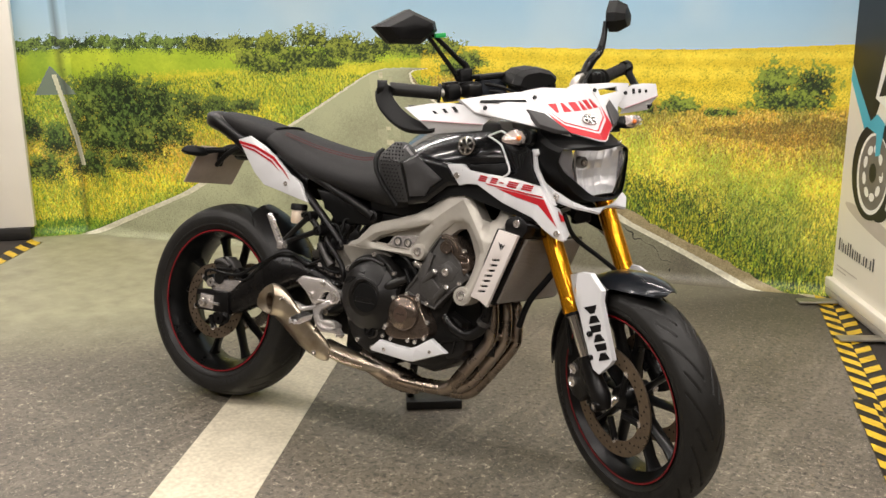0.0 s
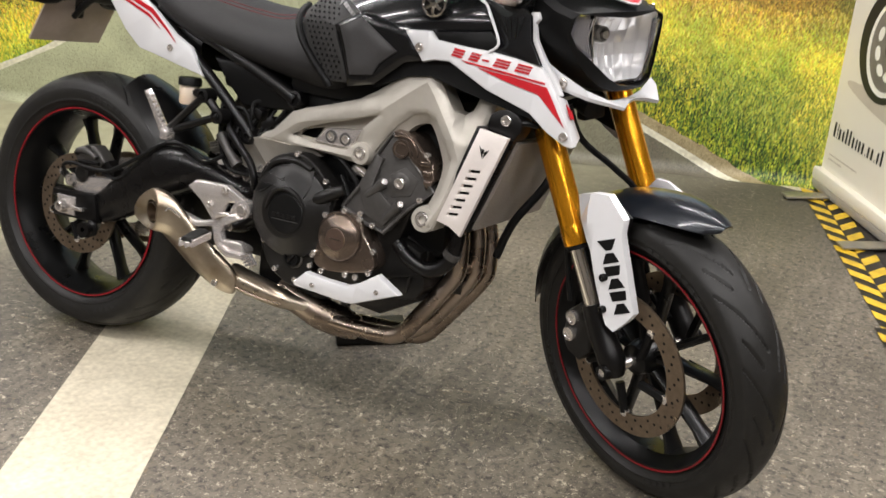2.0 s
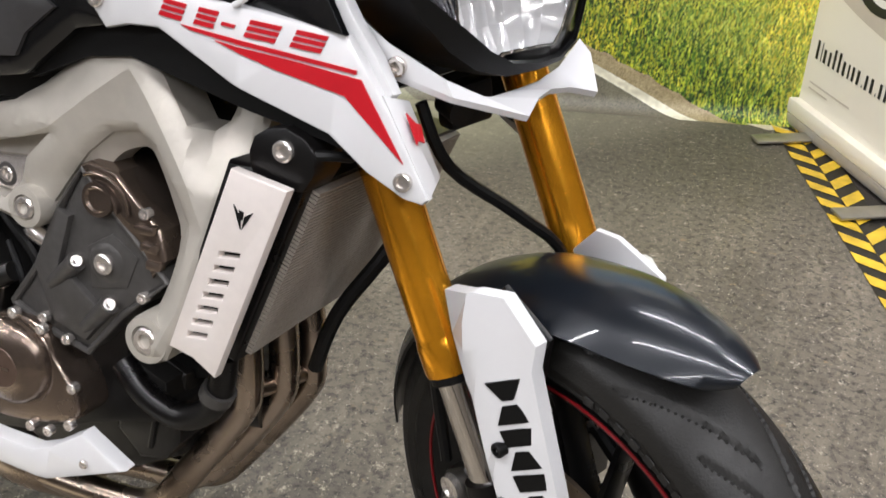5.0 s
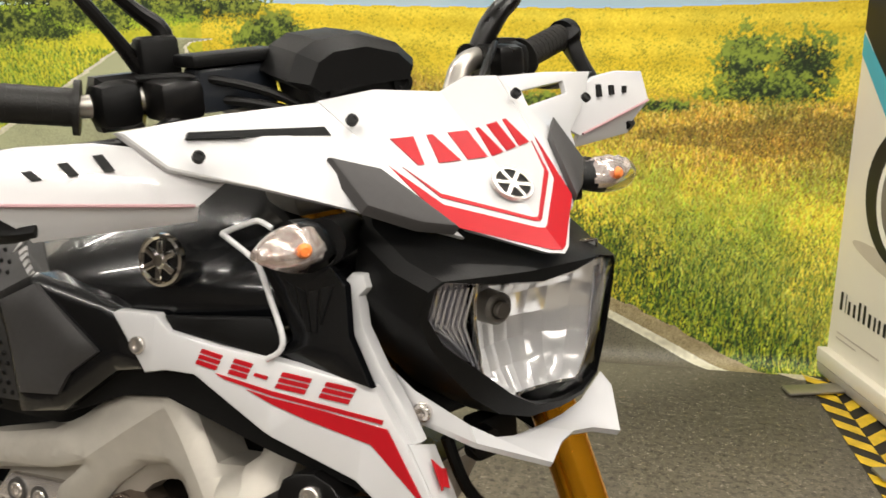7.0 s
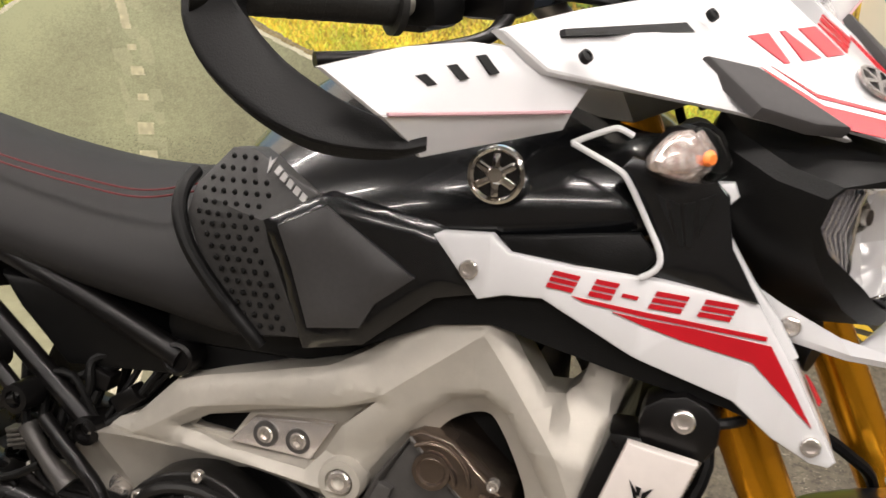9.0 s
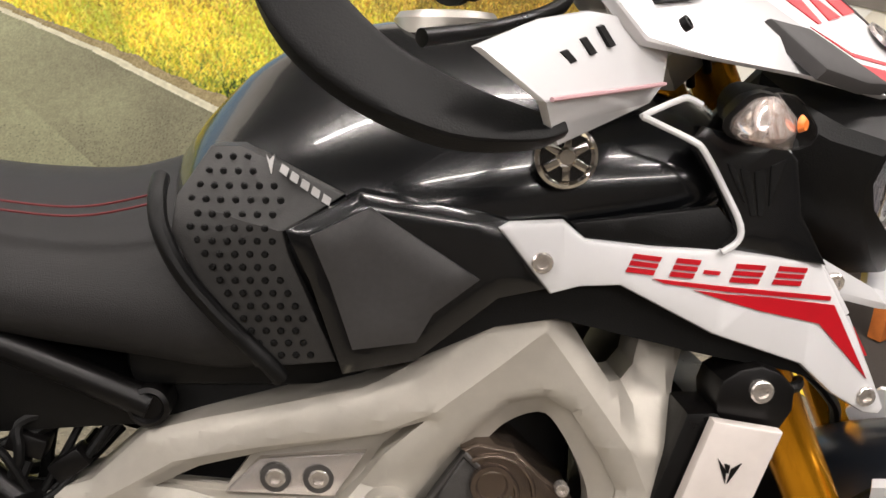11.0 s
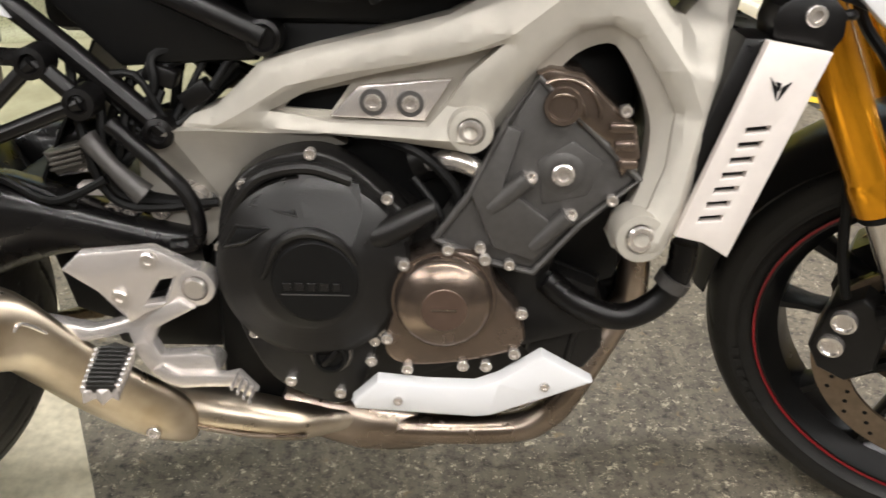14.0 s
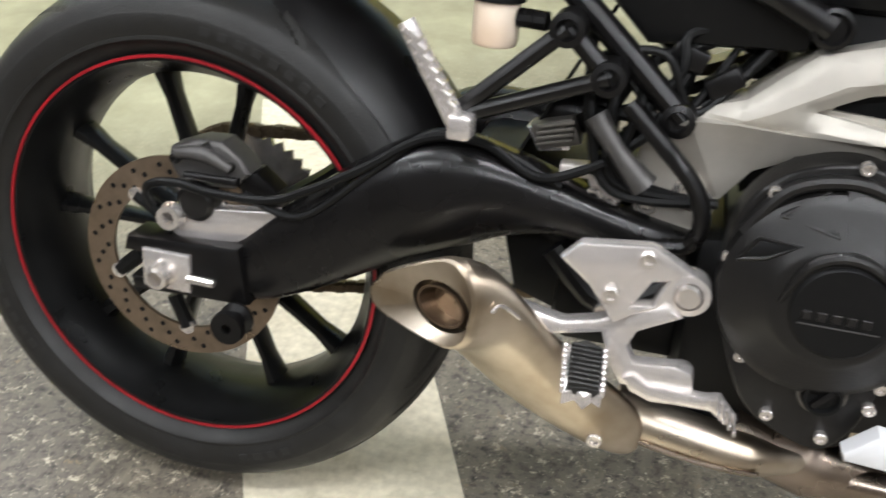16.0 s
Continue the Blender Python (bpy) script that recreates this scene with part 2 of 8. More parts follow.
def ceiling_tube(x, y, turn, power, length=2.4):
    root = tagged(new("tube_light"), "slim white ceiling batten with a glowing tube", "ceiling light", "ceiling tubes")
    root.matrix_basis = pose(x, y, HIGH, 0, 0, turn)
    part("batten", box(-length / 2, length / 2, -0.045, 0.045, -0.06, 0, 0.008), PANEL_WHITE, root)
    part("tube", shift(lathe([(0, -length / 2 + 0.03), (0.014, -length / 2 + 0.03), (0.014, length / 2 - 0.03), (0, length / 2 - 0.03)], 10), Matrix.Translation((0, 0, -0.08)) @ Matrix.Rotation(radians(90), 4, "Z")), TUBE_GLOW, root, "glowing white tube")
    lamp = bpy.data.lights.new("tube_lamp", "AREA")
    lamp.shape, lamp.size, lamp.size_y, lamp.energy, lamp.color = "RECTANGLE", length, 0.06, power, (1.0, 0.955, 0.9)
    ob = new("tube_lamp", lamp)
    ob.parent = root
    ob.matrix_basis = pose(0, 0, -0.1)
    return root


# the row by the banner gets extra power, added to brighten the floor there
for cx, power in ((-2.9, TUBE_POWER), (0.1, TUBE_POWER), (2.6, TUBE_POWER * 1.35)):
    for cy in (-3.2, -1.2, 0.8):
        ceiling_tube(cx, cy, 12, power)

# ---- printed mural: back sheet with a short left wing and a cove at the floor ----
WA, WDIR, WIN = Vector((-3.18, 1.385, 0)), Vector((0.981, 0.194, 0)), Vector((0.194, -0.981, 0))
WING = Vector((0.73, 0.68, 0)).normalized()
STEP, U0, U1, ZT = 0.003, -0.36, 4.24, 1.42


def smooth_noise(h, w, cell, rng):
    a = rng.random((h // cell + 3, w // cell + 3))
    yy, xx = np.arange(h) / cell, np.arange(w) / cell
    i, j = yy.astype(int), xx.astype(int)
    fy, fx = (yy - i)[:, None], (xx - j)[None]
    fy, fx = fy * fy * (3 - 2 * fy), fx * fx * (3 - 2 * fx)
    return (a[i][:, j] * (1 - fy) + a[i + 1][:, j] * fy) * (1 - fx) + (a[i][:, j + 1] * (1 - fy) + a[i + 1][:, j + 1] * fy) * fx


def paint_mural():
    """The landscape print as an array of colours, row 0 at the floor."""
    rng = np.random.default_rng(5)
    w, h = int((U1 - U0) / STEP) + 1, int(ZT / STEP) + 1
    U, Z = np.meshgrid(U0 + STEP * np.arange(w), STEP * np.arange(h))
    fine = rng.random((h, w))
    n1, n2, n3, n4 = (smooth_noise(h, w, c, rng) for c in (4, 12, 40, 110))
    img = np.zeros((h, w, 3))

    def lay(mask, a, b, f):
        f = np.clip(f, 0, 1)[..., None]
        col = np.array(a, float) * (1 - f) + np.array(b, float) * f
        img[mask] = col[mask]

    def strokes(us, zs, cols, height, lean=0.25):
        if not len(us):
            return
        j0, i0 = ((us - U0) / STEP).astype(int), (zs / STEP).astype(int)
        drift = rng.normal(0, lean, len(us))
        top = (height / STEP * rng.uniform(0.5, 1.2, len(us))).astype(int)
        for k in range(int(top.max()) + 1):
            ok = (k <= top) & (i0 + k >= 0) & (i0 + k < h)
            jj = (j0 + drift * k).astype(int)
            ok &= (jj >= 0) & (jj < w)
            img[(i0 + k)[ok], jj[ok]] = cols[ok]

    def pick(palette, n, spread=14):
        p = np.array(palette, float)[rng.integers(0, len(palette), n)]
        return np.clip(p + rng.normal(0, spread, (n, 1)) + rng.normal(0, spread * 0.3, (n, 3)), 5, 250)

    octaves = [smooth_noise(h, w, c, rng) for c in (2, 3, 5, 8, 14, 26)]
    clump = 0.16 * octaves[0] + 0.2 * octaves[1] + 0.2 * octaves[2] + 0.18 * octaves[3] + 0.14 * octaves[4] + 0.12 * octaves[5]
    edge_n = 0.3 * octaves[1] + 0.3 * octaves[2] + 0.25 * octaves[3] + 0.15 * octaves[4]

    def foliage(cu, cz, ru, rz, dark, light, loose=1.6, flower=0.0):
        """A bush: broken outline, leaf clumps lit from above, deep gaps."""
        j0, j1 = (int(np.clip((cu + q * ru * 1.8 - U0) / STEP, 0, w)) for q in (-1, 1))
        i0, i1 = (int(np.clip((cz + q * rz * 1.8) / STEP, 0, h)) for q in (-1, 1))
        if j1 <= j0 or i1 <= i0:
            return
        win = (slice(i0, i1), slice(j0, j1))
        du, dz = (U[win] - cu) / ru, (Z[win] - cz) / rz
        d = np.sqrt(du * du + np.where(dz < 0, dz * 0.9, dz) ** 2)
        inside = d < 1 + loose * (edge_n[win] - 0.52) + 0.45 * (fine[win] - 0.5)
        inside &= fine[win] > np.clip(-1.3 * dz - 0.35, 0, 0.9)
        lit = np.clip(0.4 + 0.26 * dz - 0.1 * du + 3.8 * (clump[win] - 0.5) + 0.8 * (fine[win] - 0.5), 0, 1)
        lit = lit * lit * (3 - 2 * lit)
        c = np.array(dark, float) * (1 - lit[..., None]) + np.array(light, float) * lit[..., None]
        if flower:
            c[(fine[win] > 1 - flower) & (lit > 0.4)] = (214, 190, 44)
        view = img[win]
        view[inside] = c[inside]

    every = np.ones_like(U, bool)
    sky_top = (Z - 1.08) / 0.32
    lay(every, (178, 204, 222), (148, 188, 220), sky_top)
    cloud = np.clip((n3 * 0.25 + n4 * 0.75 - 0.5) * 2.2, 0, 1)[..., None]
    img[:] = img * (1 - 0.45 * cloud) + np.array((206, 216, 222)) * 0.45 * cloud
    # right: yellow field, then grass; left: green field, then scrub
    horizon = 1.122 + 0.026 * (U - 2.6)
    f = (U > 1.95) & (Z < horizon)
    depth = np.clip((1.1 - Z) / 0.27, 0, 1)
    heads = 0.5 * clump + 0.5 * fine
    lay(f, (210, 182, 34), (244, 222, 76), 0.5 + 1.5 * (heads - 0.5) + 0.25 * np.sin(1 / (0.02 + 0.06 * np.maximum(1.2 - Z, 0.01))))
    sparse = f & (heads < 0.25 + 0.2 * depth) & (Z > 0.8)
    img[sparse] = img[sparse] * 0.5 + np.array((120, 120, 16)) * 0.5
    left = (U <= 1.95) & (Z < 0.99 + 0.055 * (U + 0.33))
    lay(left, (176, 178, 44), (220, 210, 66), 0.5 + 2.0 * (clump - 0.5) + 0.3 * (fine - 0.5))
    soft = 0.05 * (clump - 0.5) + 0.03 * (fine - 0.5)
    band = left & (Z > 0.83 + 0.1 * (U + 0.25) + soft)
    lay(band, (142, 170, 44), (188, 206, 62), 0.5 + (n3 - 0.5) + 0.8 * (clump - 0.5) + 0.2 * (fine - 0.5))
    low = left & (Z < 0.8 + 0.06 * n3 + 2 * soft)
    lay(low, (146, 152, 38), (218, 204, 54), 0.5 + 1.6 * (clump - 0.5) + 0.6 * (n3 - 0.5))
    edge_y = np.interp(U, (2.1, 2.33, 2.67, 3.15, 3.9), (1.0, 0.97, 0.912, 0.875, 0.862)) + 2 * soft
    grass = (U > 2.05) & (Z < edge_y)
    lay(grass, (158, 134, 48), (214, 184, 66), 0.5 + 1.8 * (clump - 0.5) + 0.3 * (fine - 0.5))
    # far trees
    for k in range(60):
        u = -0.36 + 1.6 * k / 60
        foliage(u, 1.012 + 0.052 * (u + 0.33) + 0.012 * math.sin(k * 1.7), 0.034, 0.034 + 0.012 * math.sin(k * 2.3), (36, 56, 24), (122, 146, 68))
    for u, z, ru, rz in ((1.06, 1.0, 0.1, 0.06), (1.18, 1.07, 0.12, 0.07), (1.38, 1.11, 0.14, 0.07), (1.55, 1.09, 0.14, 0.06), (1.68, 1.08, 0.11, 0.05), (1.15, 0.97, 0.12, 0.06), (1.33, 1.02, 0.16, 0.06), (1.52, 1.05, 0.14, 0.04), (1.9, 1.09, 0.11, 0.05), (2.05, 1.1, 0.11, 0.055), (1.78, 1.1, 0.1, 0.05), (0.85, 1.06, 0.12, 0.05), (1.0, 1.08, 0.1, 0.05), (1.22, 0.97, 0.13, 0.05), (1.42, 1.0, 0.12, 0.04), (1.62, 1.04, 0.1, 0.035), (2.18, 1.04, 0.09, 0.045)):
        foliage(u, z, ru, rz, (30, 48, 14), (142, 154, 60))
    # meadow strokes, far to near
    tan = [(196, 164, 70), (172, 146, 58), (150, 126, 48), (208, 182, 86), (126, 110, 42), (186, 160, 60)]
    bright = [(222, 210, 70), (204, 202, 68), (228, 204, 76), (188, 192, 62), (210, 196, 66)]
    mixed = [(202, 186, 68), (180, 174, 64), (152, 156, 58), (122, 134, 50), (218, 198, 74), (96, 110, 42)]
    deep = [(58, 78, 24), (40, 58, 18), (92, 112, 32), (150, 154, 44), (196, 184, 52)]
    leafy = [(150, 170, 56), (126, 152, 50), (182, 188, 66), (204, 194, 58), (104, 132, 42), (84, 108, 36)]
    sunny = [(214, 194, 58), (196, 190, 58), (164, 178, 56), (220, 202, 66), (136, 156, 50), (104, 128, 44)]
    scorched = [(196, 160, 66), (176, 152, 62), (150, 150, 60), (126, 138, 50), (206, 182, 70)]
    for z in np.linspace(0.95, 0.0, 230):
        near = 1 - z
        n = 760
        u = rng.uniform(U0, U1, n)
        mid_z = 0.63 - 0.17 * (u - 2.95)
        verge = np.interp(z, (0.03, 0.07, 0.12, 0.22, 0.3, 0.4, 0.55), (3.62, 3.55, 3.45, 3.2, 3.05, 2.9, 2.62))
        wob = rng.normal(0, 0.05, n)
        c = np.where((z > mid_z + 0.1 + wob)[:, None], pick(tan, n, 20), np.where((z > mid_z - 0.1 + wob)[:, None], pick(bright, n, 16), pick(mixed, n, 15)))
        c = np.where((u < verge + 0.32 + 4 * wob)[:, None] & (z < 0.5), pick(deep, n, 16), c)
        left_c = np.where((z > 0.62 + wob)[:, None], pick(leafy, n, 14), np.where((z > 0.4 + wob)[:, None], pick(scorched, n, 18), pick(sunny, n, 18)))
        le_u = np.interp(z, (0.0, 0.31, 0.64, 0.9), (0.0, 0.61, 1.13, 1.56))
        left_c = np.where((np.abs(u - le_u) < 0.1 + wob)[:, None] & (z < 0.5), pick(leafy, n, 16), left_c)
        left_c = np.where((u < 0.2)[:, None] & (z < 0.1), pick([(86, 122, 34), (60, 92, 26), (120, 146, 44)], n, 14), left_c)
        c = np.where((u > 2.0)[:, None], c, left_c)
        top_r = np.interp(u, (2.1, 2.33, 2.67, 3.15, 3.9), (0.98, 0.95, 0.89, 0.855, 0.842))
        ok = ((u < 1.9) & (z < 0.8 + 0.1 * (u + 0.25)) & (rng.random(n) < 0.75)) | ((u >= 1.9) & (z < top_r))
        strokes(u[ok], np.clip(z + rng.normal(0, 0.006, n), 0, 1.3)[ok], c[ok], 0.01 + 0.022 * near, 0.45)
    shade = (U > 3.3) & (np.abs(Z - 0.75) < 0.12 * (n2 * 0.4 + edge_n * 0.6) * np.clip((U - 3.2) / 0.5, 0, 1)) & (fine > 0.2)
    img[shade] = img[shade] * 0.72
    # bushes
    for u, z, ru, rz in ((0.33, 0.69, 0.3, 0.15), (0.22, 0.8, 0.2, 0.08), (0.14, 0.62, 0.18, 0.15), (0.1, 0.7, 0.09, 0.11), (0.3, 0.78, 0.14, 0.13), (0.5, 0.76, 0.13, 0.11), (0.68, 0.75, 0.11, 0.08), (0.16, 0.58, 0.15, 0.14), (0.36, 0.58, 0.16, 0.13), (0.54, 0.62, 0.13, 0.08), (0.84, 0.77, 0.1, 0.045), (1.0, 0.78, 0.08, 0.03), (0.05, 0.42, 0.1, 0.08), (0.26, 0.45, 0.1, 0.05), (-0.1, 0.55, 0.08, 0.09), (-0.26, 0.62, 0.08, 0.08), (-0.2, 0.4, 0.1, 0.08)):
        foliage(u, z, ru * 1.08, rz * 1.1, (20, 36, 14), (104, 126, 56), 1.5, 0.008)
    for u, z, ru, rz in ((3.61, 0.97, 0.09, 0.11), (3.78, 0.96, 0.1, 0.1), (3.69, 0.89, 0.18, 0.06), (3.18, 0.87, 0.08, 0.05), (3.0, 0.85, 0.11, 0.025), (3.36, 0.84, 0.09, 0.022), (2.14, 1.0, 0.11, 0.05), (2.3, 0.95, 0.07, 0.028), (0.86, 0.87, 0.025, 0.025)):
        foliage(u, z, ru, rz, (22, 42, 12), (140, 158, 58), 2.2)
    # grass edge by the road
    for z in np.linspace(0.5, 0.06, 60):
        n = 320
        edge = np.interp(z, (0.03, 0.07, 0.12, 0.22, 0.3, 0.4, 0.55), (3.62, 3.55, 3.45, 3.2, 3.05, 2.9, 2.62))
        u = edge + np.abs(rng.normal(0, 0.13, n))
        strokes(u, z + rng.normal(0, 0.012, n), pick([(62, 84, 24), (96, 114, 32), (158, 158, 42), (38, 56, 16), (190, 180, 50)], n, 16), 0.03)
    # broad patches of shade, dry grass and fresh grass, then the softness of a big enlargement
    ground = Z < np.where(U < 1.95, 0.985 + 0.052 * (U + 0.33), horizon - 0.008)
    patch = np.clip(0.5 + 1.3 * (0.55 * n3 + 0.45 * n2 - 0.5), 0, 1)
    tint = np.stack((0.8 + 0.46 * patch, 0.84 + 0.38 * patch, 0.9 + 0.3 * patch), -1)
    fresh = np.clip(1.01 + 0.16 * (n4 - 0.5) + 0.14 * (n3 - 0.5), 0.92, 1.1)
    tint[..., 0] *= np.where(U < 1.9, fresh, np.where(Z < 0.84, fresh - 0.05, 1.0))
    tint *= np.where(U < 1.9, 1.12, 1.03)[..., None]
    weight = np.where((U > 1.9) & (Z > 0.88), 0.25, np.where((U < 1.9) & (Z > 0.8), 0.25, 0.75))[..., None]
    img[ground] = (img * (1 + weight * (tint - 1)))[ground]
    around = np.pad(img, ((1, 1), (1, 1), (0, 0)), mode="edge")
    soft_img = sum(around[a:a + h, b:b + w] for a in range(3) for b in range(3)) / 9
    img[ground] = (0.5 * img + 0.5 * soft_img)[ground]
    # road with its edge lines and centre dashes
    lz = np.array((-0.01, 0.0, 0.31, 0.64, 0.9, 0.97, 0.99, 1.0))
    lu = np.array((-0.5, 0.0, 0.61, 1.13, 1.58, 1.7, 1.77, 1.9))
    rz_ = np.array((-0.01, 0.05, 0.29, 0.64, 0.76, 0.86, 0.93, 0.97, 0.985, 1.0))
    ru_ = np.array((3.62, 3.49, 2.95, 2.38, 2.14, 1.98, 1.9, 1.89, 1.91, 2.0))
    le, re = np.interp(Z, lz, lu), np.interp(Z, rz_, ru_)
    wide = 0.006 + 0.05 * (1.03 - Z)
    under = Z < 0.999
    shoulder = under & (U > re) & (U < re + 0.16 * (1.04 - Z) + 0.03 * (n2 - 0.4))
    lay(shoulder, (136, 122, 92), (182, 168, 132), 0.5 + 1.4 * (clump - 0.5) + 0.5 * (fine - 0.5))
    road = under & (U > le) & (U < re)
    across = (U - le) / np.maximum(re - le, 0.02)
    far = Z
    tone = np.clip(0.35 + 0.75 * far - 0.28 * across + 0.3 * (n3 - 0.5) + 0.12 * (n1 - 0.5), 0, 1)
    lay(road, (104, 99, 87), (182, 186, 154), tone + 0.12 * np.clip(1 - across * 1.6, 0, 1) + 0.3 * np.clip((0.6 - Z) * 3, 0, 1) * (across < 0.75) + 0.2 * (fine - 0.5))
    grit = road & (fine > 0.93) & (Z < 0.45)
    img[grit] = img[grit] * 0.78
    crack = road & (np.abs(U - (3.3 - 1.3 * Z + 0.08 * (n2 - 0.5))) < 0.004) & (n3 > 0.45) & (Z < 0.35)
    img[crack] = img[crack] * 0.4
    edge = under & (((U > le - wide * 0.75) & (U < le + wide * 0.45)) | ((U > re - 0.5 * wide) & (U < re + 0.7 * wide)))
    img[edge] = np.array((230, 226, 208)) - 26 * n1[edge][:, None]
    mid = 1.735 + 0.02 * np.sin(Z * 3)
    for z0, z1, half in ((0.3, 0.34, 0.03), (0.37, 0.4, 0.028), (0.45, 0.49, 0.025), (0.56, 0.58, 0.016), (0.63, 0.66, 0.02), (0.7, 0.72, 0.015), (0.76, 0.86, 0.014), (0.88, 0.92, 0.012), (0.94, 0.97, 0.01)):
        dash = (Z > z0) & (Z < z1) & (np.abs(U - mid) < half * (1 - 0.1 * n1))
        img[dash] = np.array((216, 212, 186)) - 30 * n1[dash][:, None]
    worn = road & (np.abs(U - mid) < 0.06) & (n2 > 0.5) & (Z > 0.3)
    img[worn] = img[worn] * 0.75 + np.array((206, 204, 176)) * 0.25
    # a triangular road sign seen from behind, on a pale leaning post
    post = (np.abs(U - (-0.06 + 0.075 * (0.88 - Z) / 0.46)) < 0.012) & (Z > 0.42) & (Z < 0.88)
    tri = (Z > 0.78) & (Z < 0.92) & (np.abs(U + 0.07) < 0.105 * (0.92 - Z) / 0.14 + 0.004)
    img[tri] = (118, 132, 120)
    img[post] = (206, 206, 184)
    # shade in the corner fold, painted as a darker band down the print
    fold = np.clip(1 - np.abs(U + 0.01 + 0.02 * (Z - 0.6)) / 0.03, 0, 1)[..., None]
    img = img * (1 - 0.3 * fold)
    # the far landscape is printed slightly higher and further along on this side
    ease = np.clip((Z - 0.55) / 0.4, 0, 1) * np.clip((3.3 - U) / 1.1, 0, 1)
    ii = np.clip(np.arange(h)[:, None] - (ease * 0.03 / STEP).astype(int), 0, h - 1)
    jj = np.clip(np.arange(w)[None] + (ease * 0.04 / STEP).astype(int), 0, w - 1)
    img = img[ii, jj]
    # the print is crisp
    pad = np.pad(img, ((2, 2), (2, 2), (0, 0)), mode="edge")
    blur = sum(pad[a:a + h, b:b + w] for a in range(5) for b in range(5)) / 25
    img = img + 0.5 * (img - blur)
    img = np.clip(img * np.array((1, 1, 0.97)), 3, 252) / 255
    lin = np.where(img > 0.04, ((img + 0.055) / 1.055) ** 2.4, img / 12.92)
    return lin * 0.95, w, h


def build_mural():
    col, w, h = paint_mural()
    r = 0.05
    s = STEP * np.arange(h)
    ang = np.clip((r * math.pi / 2 - s) / r, 0, math.pi / 2)
    zz = np.where(s < r * math.pi / 2, r * (1 - np.sin(ang)), s - r * math.pi / 2 + r)
    out = np.where(s < r * math.pi / 2, r * (1 - np.cos(ang)), 0)
    u = U0 + STEP * np.arange(w)
    # the print is hung slightly stretched towards its left end
    wide = np.where(u > 0, 1.205 * u - 0.0389 * u * u, 1.07 * u)
    base = np.array([WA + (WDIR if a > 0 else WING) * float(a) for a in wide])
    win = np.array([WIN if a > 0 else Vector((WING.y, -WING.x, 0)) for a in u])
    V = base[None] + out[:, None, None] * win[None]
    uc = np.clip(u, 0, 4)[None]
    zc = zz[:, None]
    V[..., 2] = zc * (1.0948 - 0.0422 * uc) + (0.0105 * uc * uc - 0.017 * uc - 0.0195) * np.clip(zc / 0.3, 0, 1) + 0.001
    top = V[-1, :, 2].copy()
    V = V.reshape(-1, 3)
    i = np.arange(w * h).reshape(h, w)
    F = np.stack((i[:-1, :-1], i[:-1, 1:], i[1:, 1:], i[1:, :-1]), -1).reshape(-1, 4)
    me = bpy.data.meshes.new("mural")
    me.from_pydata(V, [], F)
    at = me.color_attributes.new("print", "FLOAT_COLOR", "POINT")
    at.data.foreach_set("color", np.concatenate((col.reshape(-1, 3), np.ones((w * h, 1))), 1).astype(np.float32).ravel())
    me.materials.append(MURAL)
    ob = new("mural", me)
    tagged(ob, "printed landscape mural of a country road between yellow fields", "mural", kind="structure")
    # plain sky above, and the board that carries the print
    up = [WA + WING * U0 * 1.07, WA, WA + WDIR * float(wide[-1])]
    bm = bmesh.new()
    cols = list(range(0, w, 40)) + [w - 1]
    lo = [bm.verts.new((base[k][0], base[k][1], float(top[k]))) for k in cols]
    hi = [bm.verts.new((base[k][0], base[k][1], 1.75)) for k in cols]
    for k in range(len(cols) - 1):
        bm.faces.new((lo[k], lo[k + 1], hi[k + 1], hi[k]))
    tagged(part("mural_sky", bm, material("sky_print", srgb(140, 180, 212), 0.5, grain=0.06, scale=2, mottle=1), None, smooth=0), "pale blue clouded sky print over the landscape", "mural", kind="structure")
    back = [p + Vector((-0.03, 0.1, 0)) for p in up]
    tagged(part("backing_board", plate([(p.x, p.y, 0) for p in (*back, *[q + Vector((-0.02, 0.05, 0)) for q in back[::-1]])], 2.4, axis=(0, 0, 1)), PANEL_WHITE, None, smooth=0), "plain board behind the printed mural", "wall", kind="structure")


build_mural()

# ---- printed asphalt underfoot ----
TAPE = (Vector((0.838, 2.137, 0)), Vector((1.7, -0.85, 0)))
far_left, near_left = (-3.18, 1.03), (-1.3, -2.6)
tagged(part("asphalt_sheet", plate([(x, y, 0) for x, y in ((-3.2, 1.4), (-3.44, 1.16), far_left, near_left, (0.2, -4.2), (2.13, -4.2), (1.71, -0.9), (0.9, 2.36), (0.55, 2.36))], -0.003, axis=(0, 0, 1)), ASPHALT, smooth=0), "grey worn asphalt printed floor sheet", "floor", kind="structure")


def strip(name, corners, mat, label):
    return tagged(part(name, plate([(x, y, 0.002) for x, y in corners], -0.0015, axis=(0, 0, 1)), mat, smooth=0), label, "road marking", kind="structure")


strip("road_marking", ((-0.322, -0.874), (-0.05, -0.785), (-0.51, 0.25), (-0.867, 1.075), (-1.103, 0.995), (-0.719, 0.001)), ROAD_PAINT, "broad worn cream road stripe on the asphalt print")
strip("edge_line", ((0.54, 2.215), (0.595, 2.24), (0.895, 2.12), (0.83, 2.095)), ROAD_PAINT, "narrow cream edge line on the asphalt print")
strip("edge_line", ((-3.23, 1.34), (-3.21, 1.3), (-3.4, 1.13), (-3.42, 1.165)), ROAD_PAINT, "narrow cream edge line on the asphalt print")


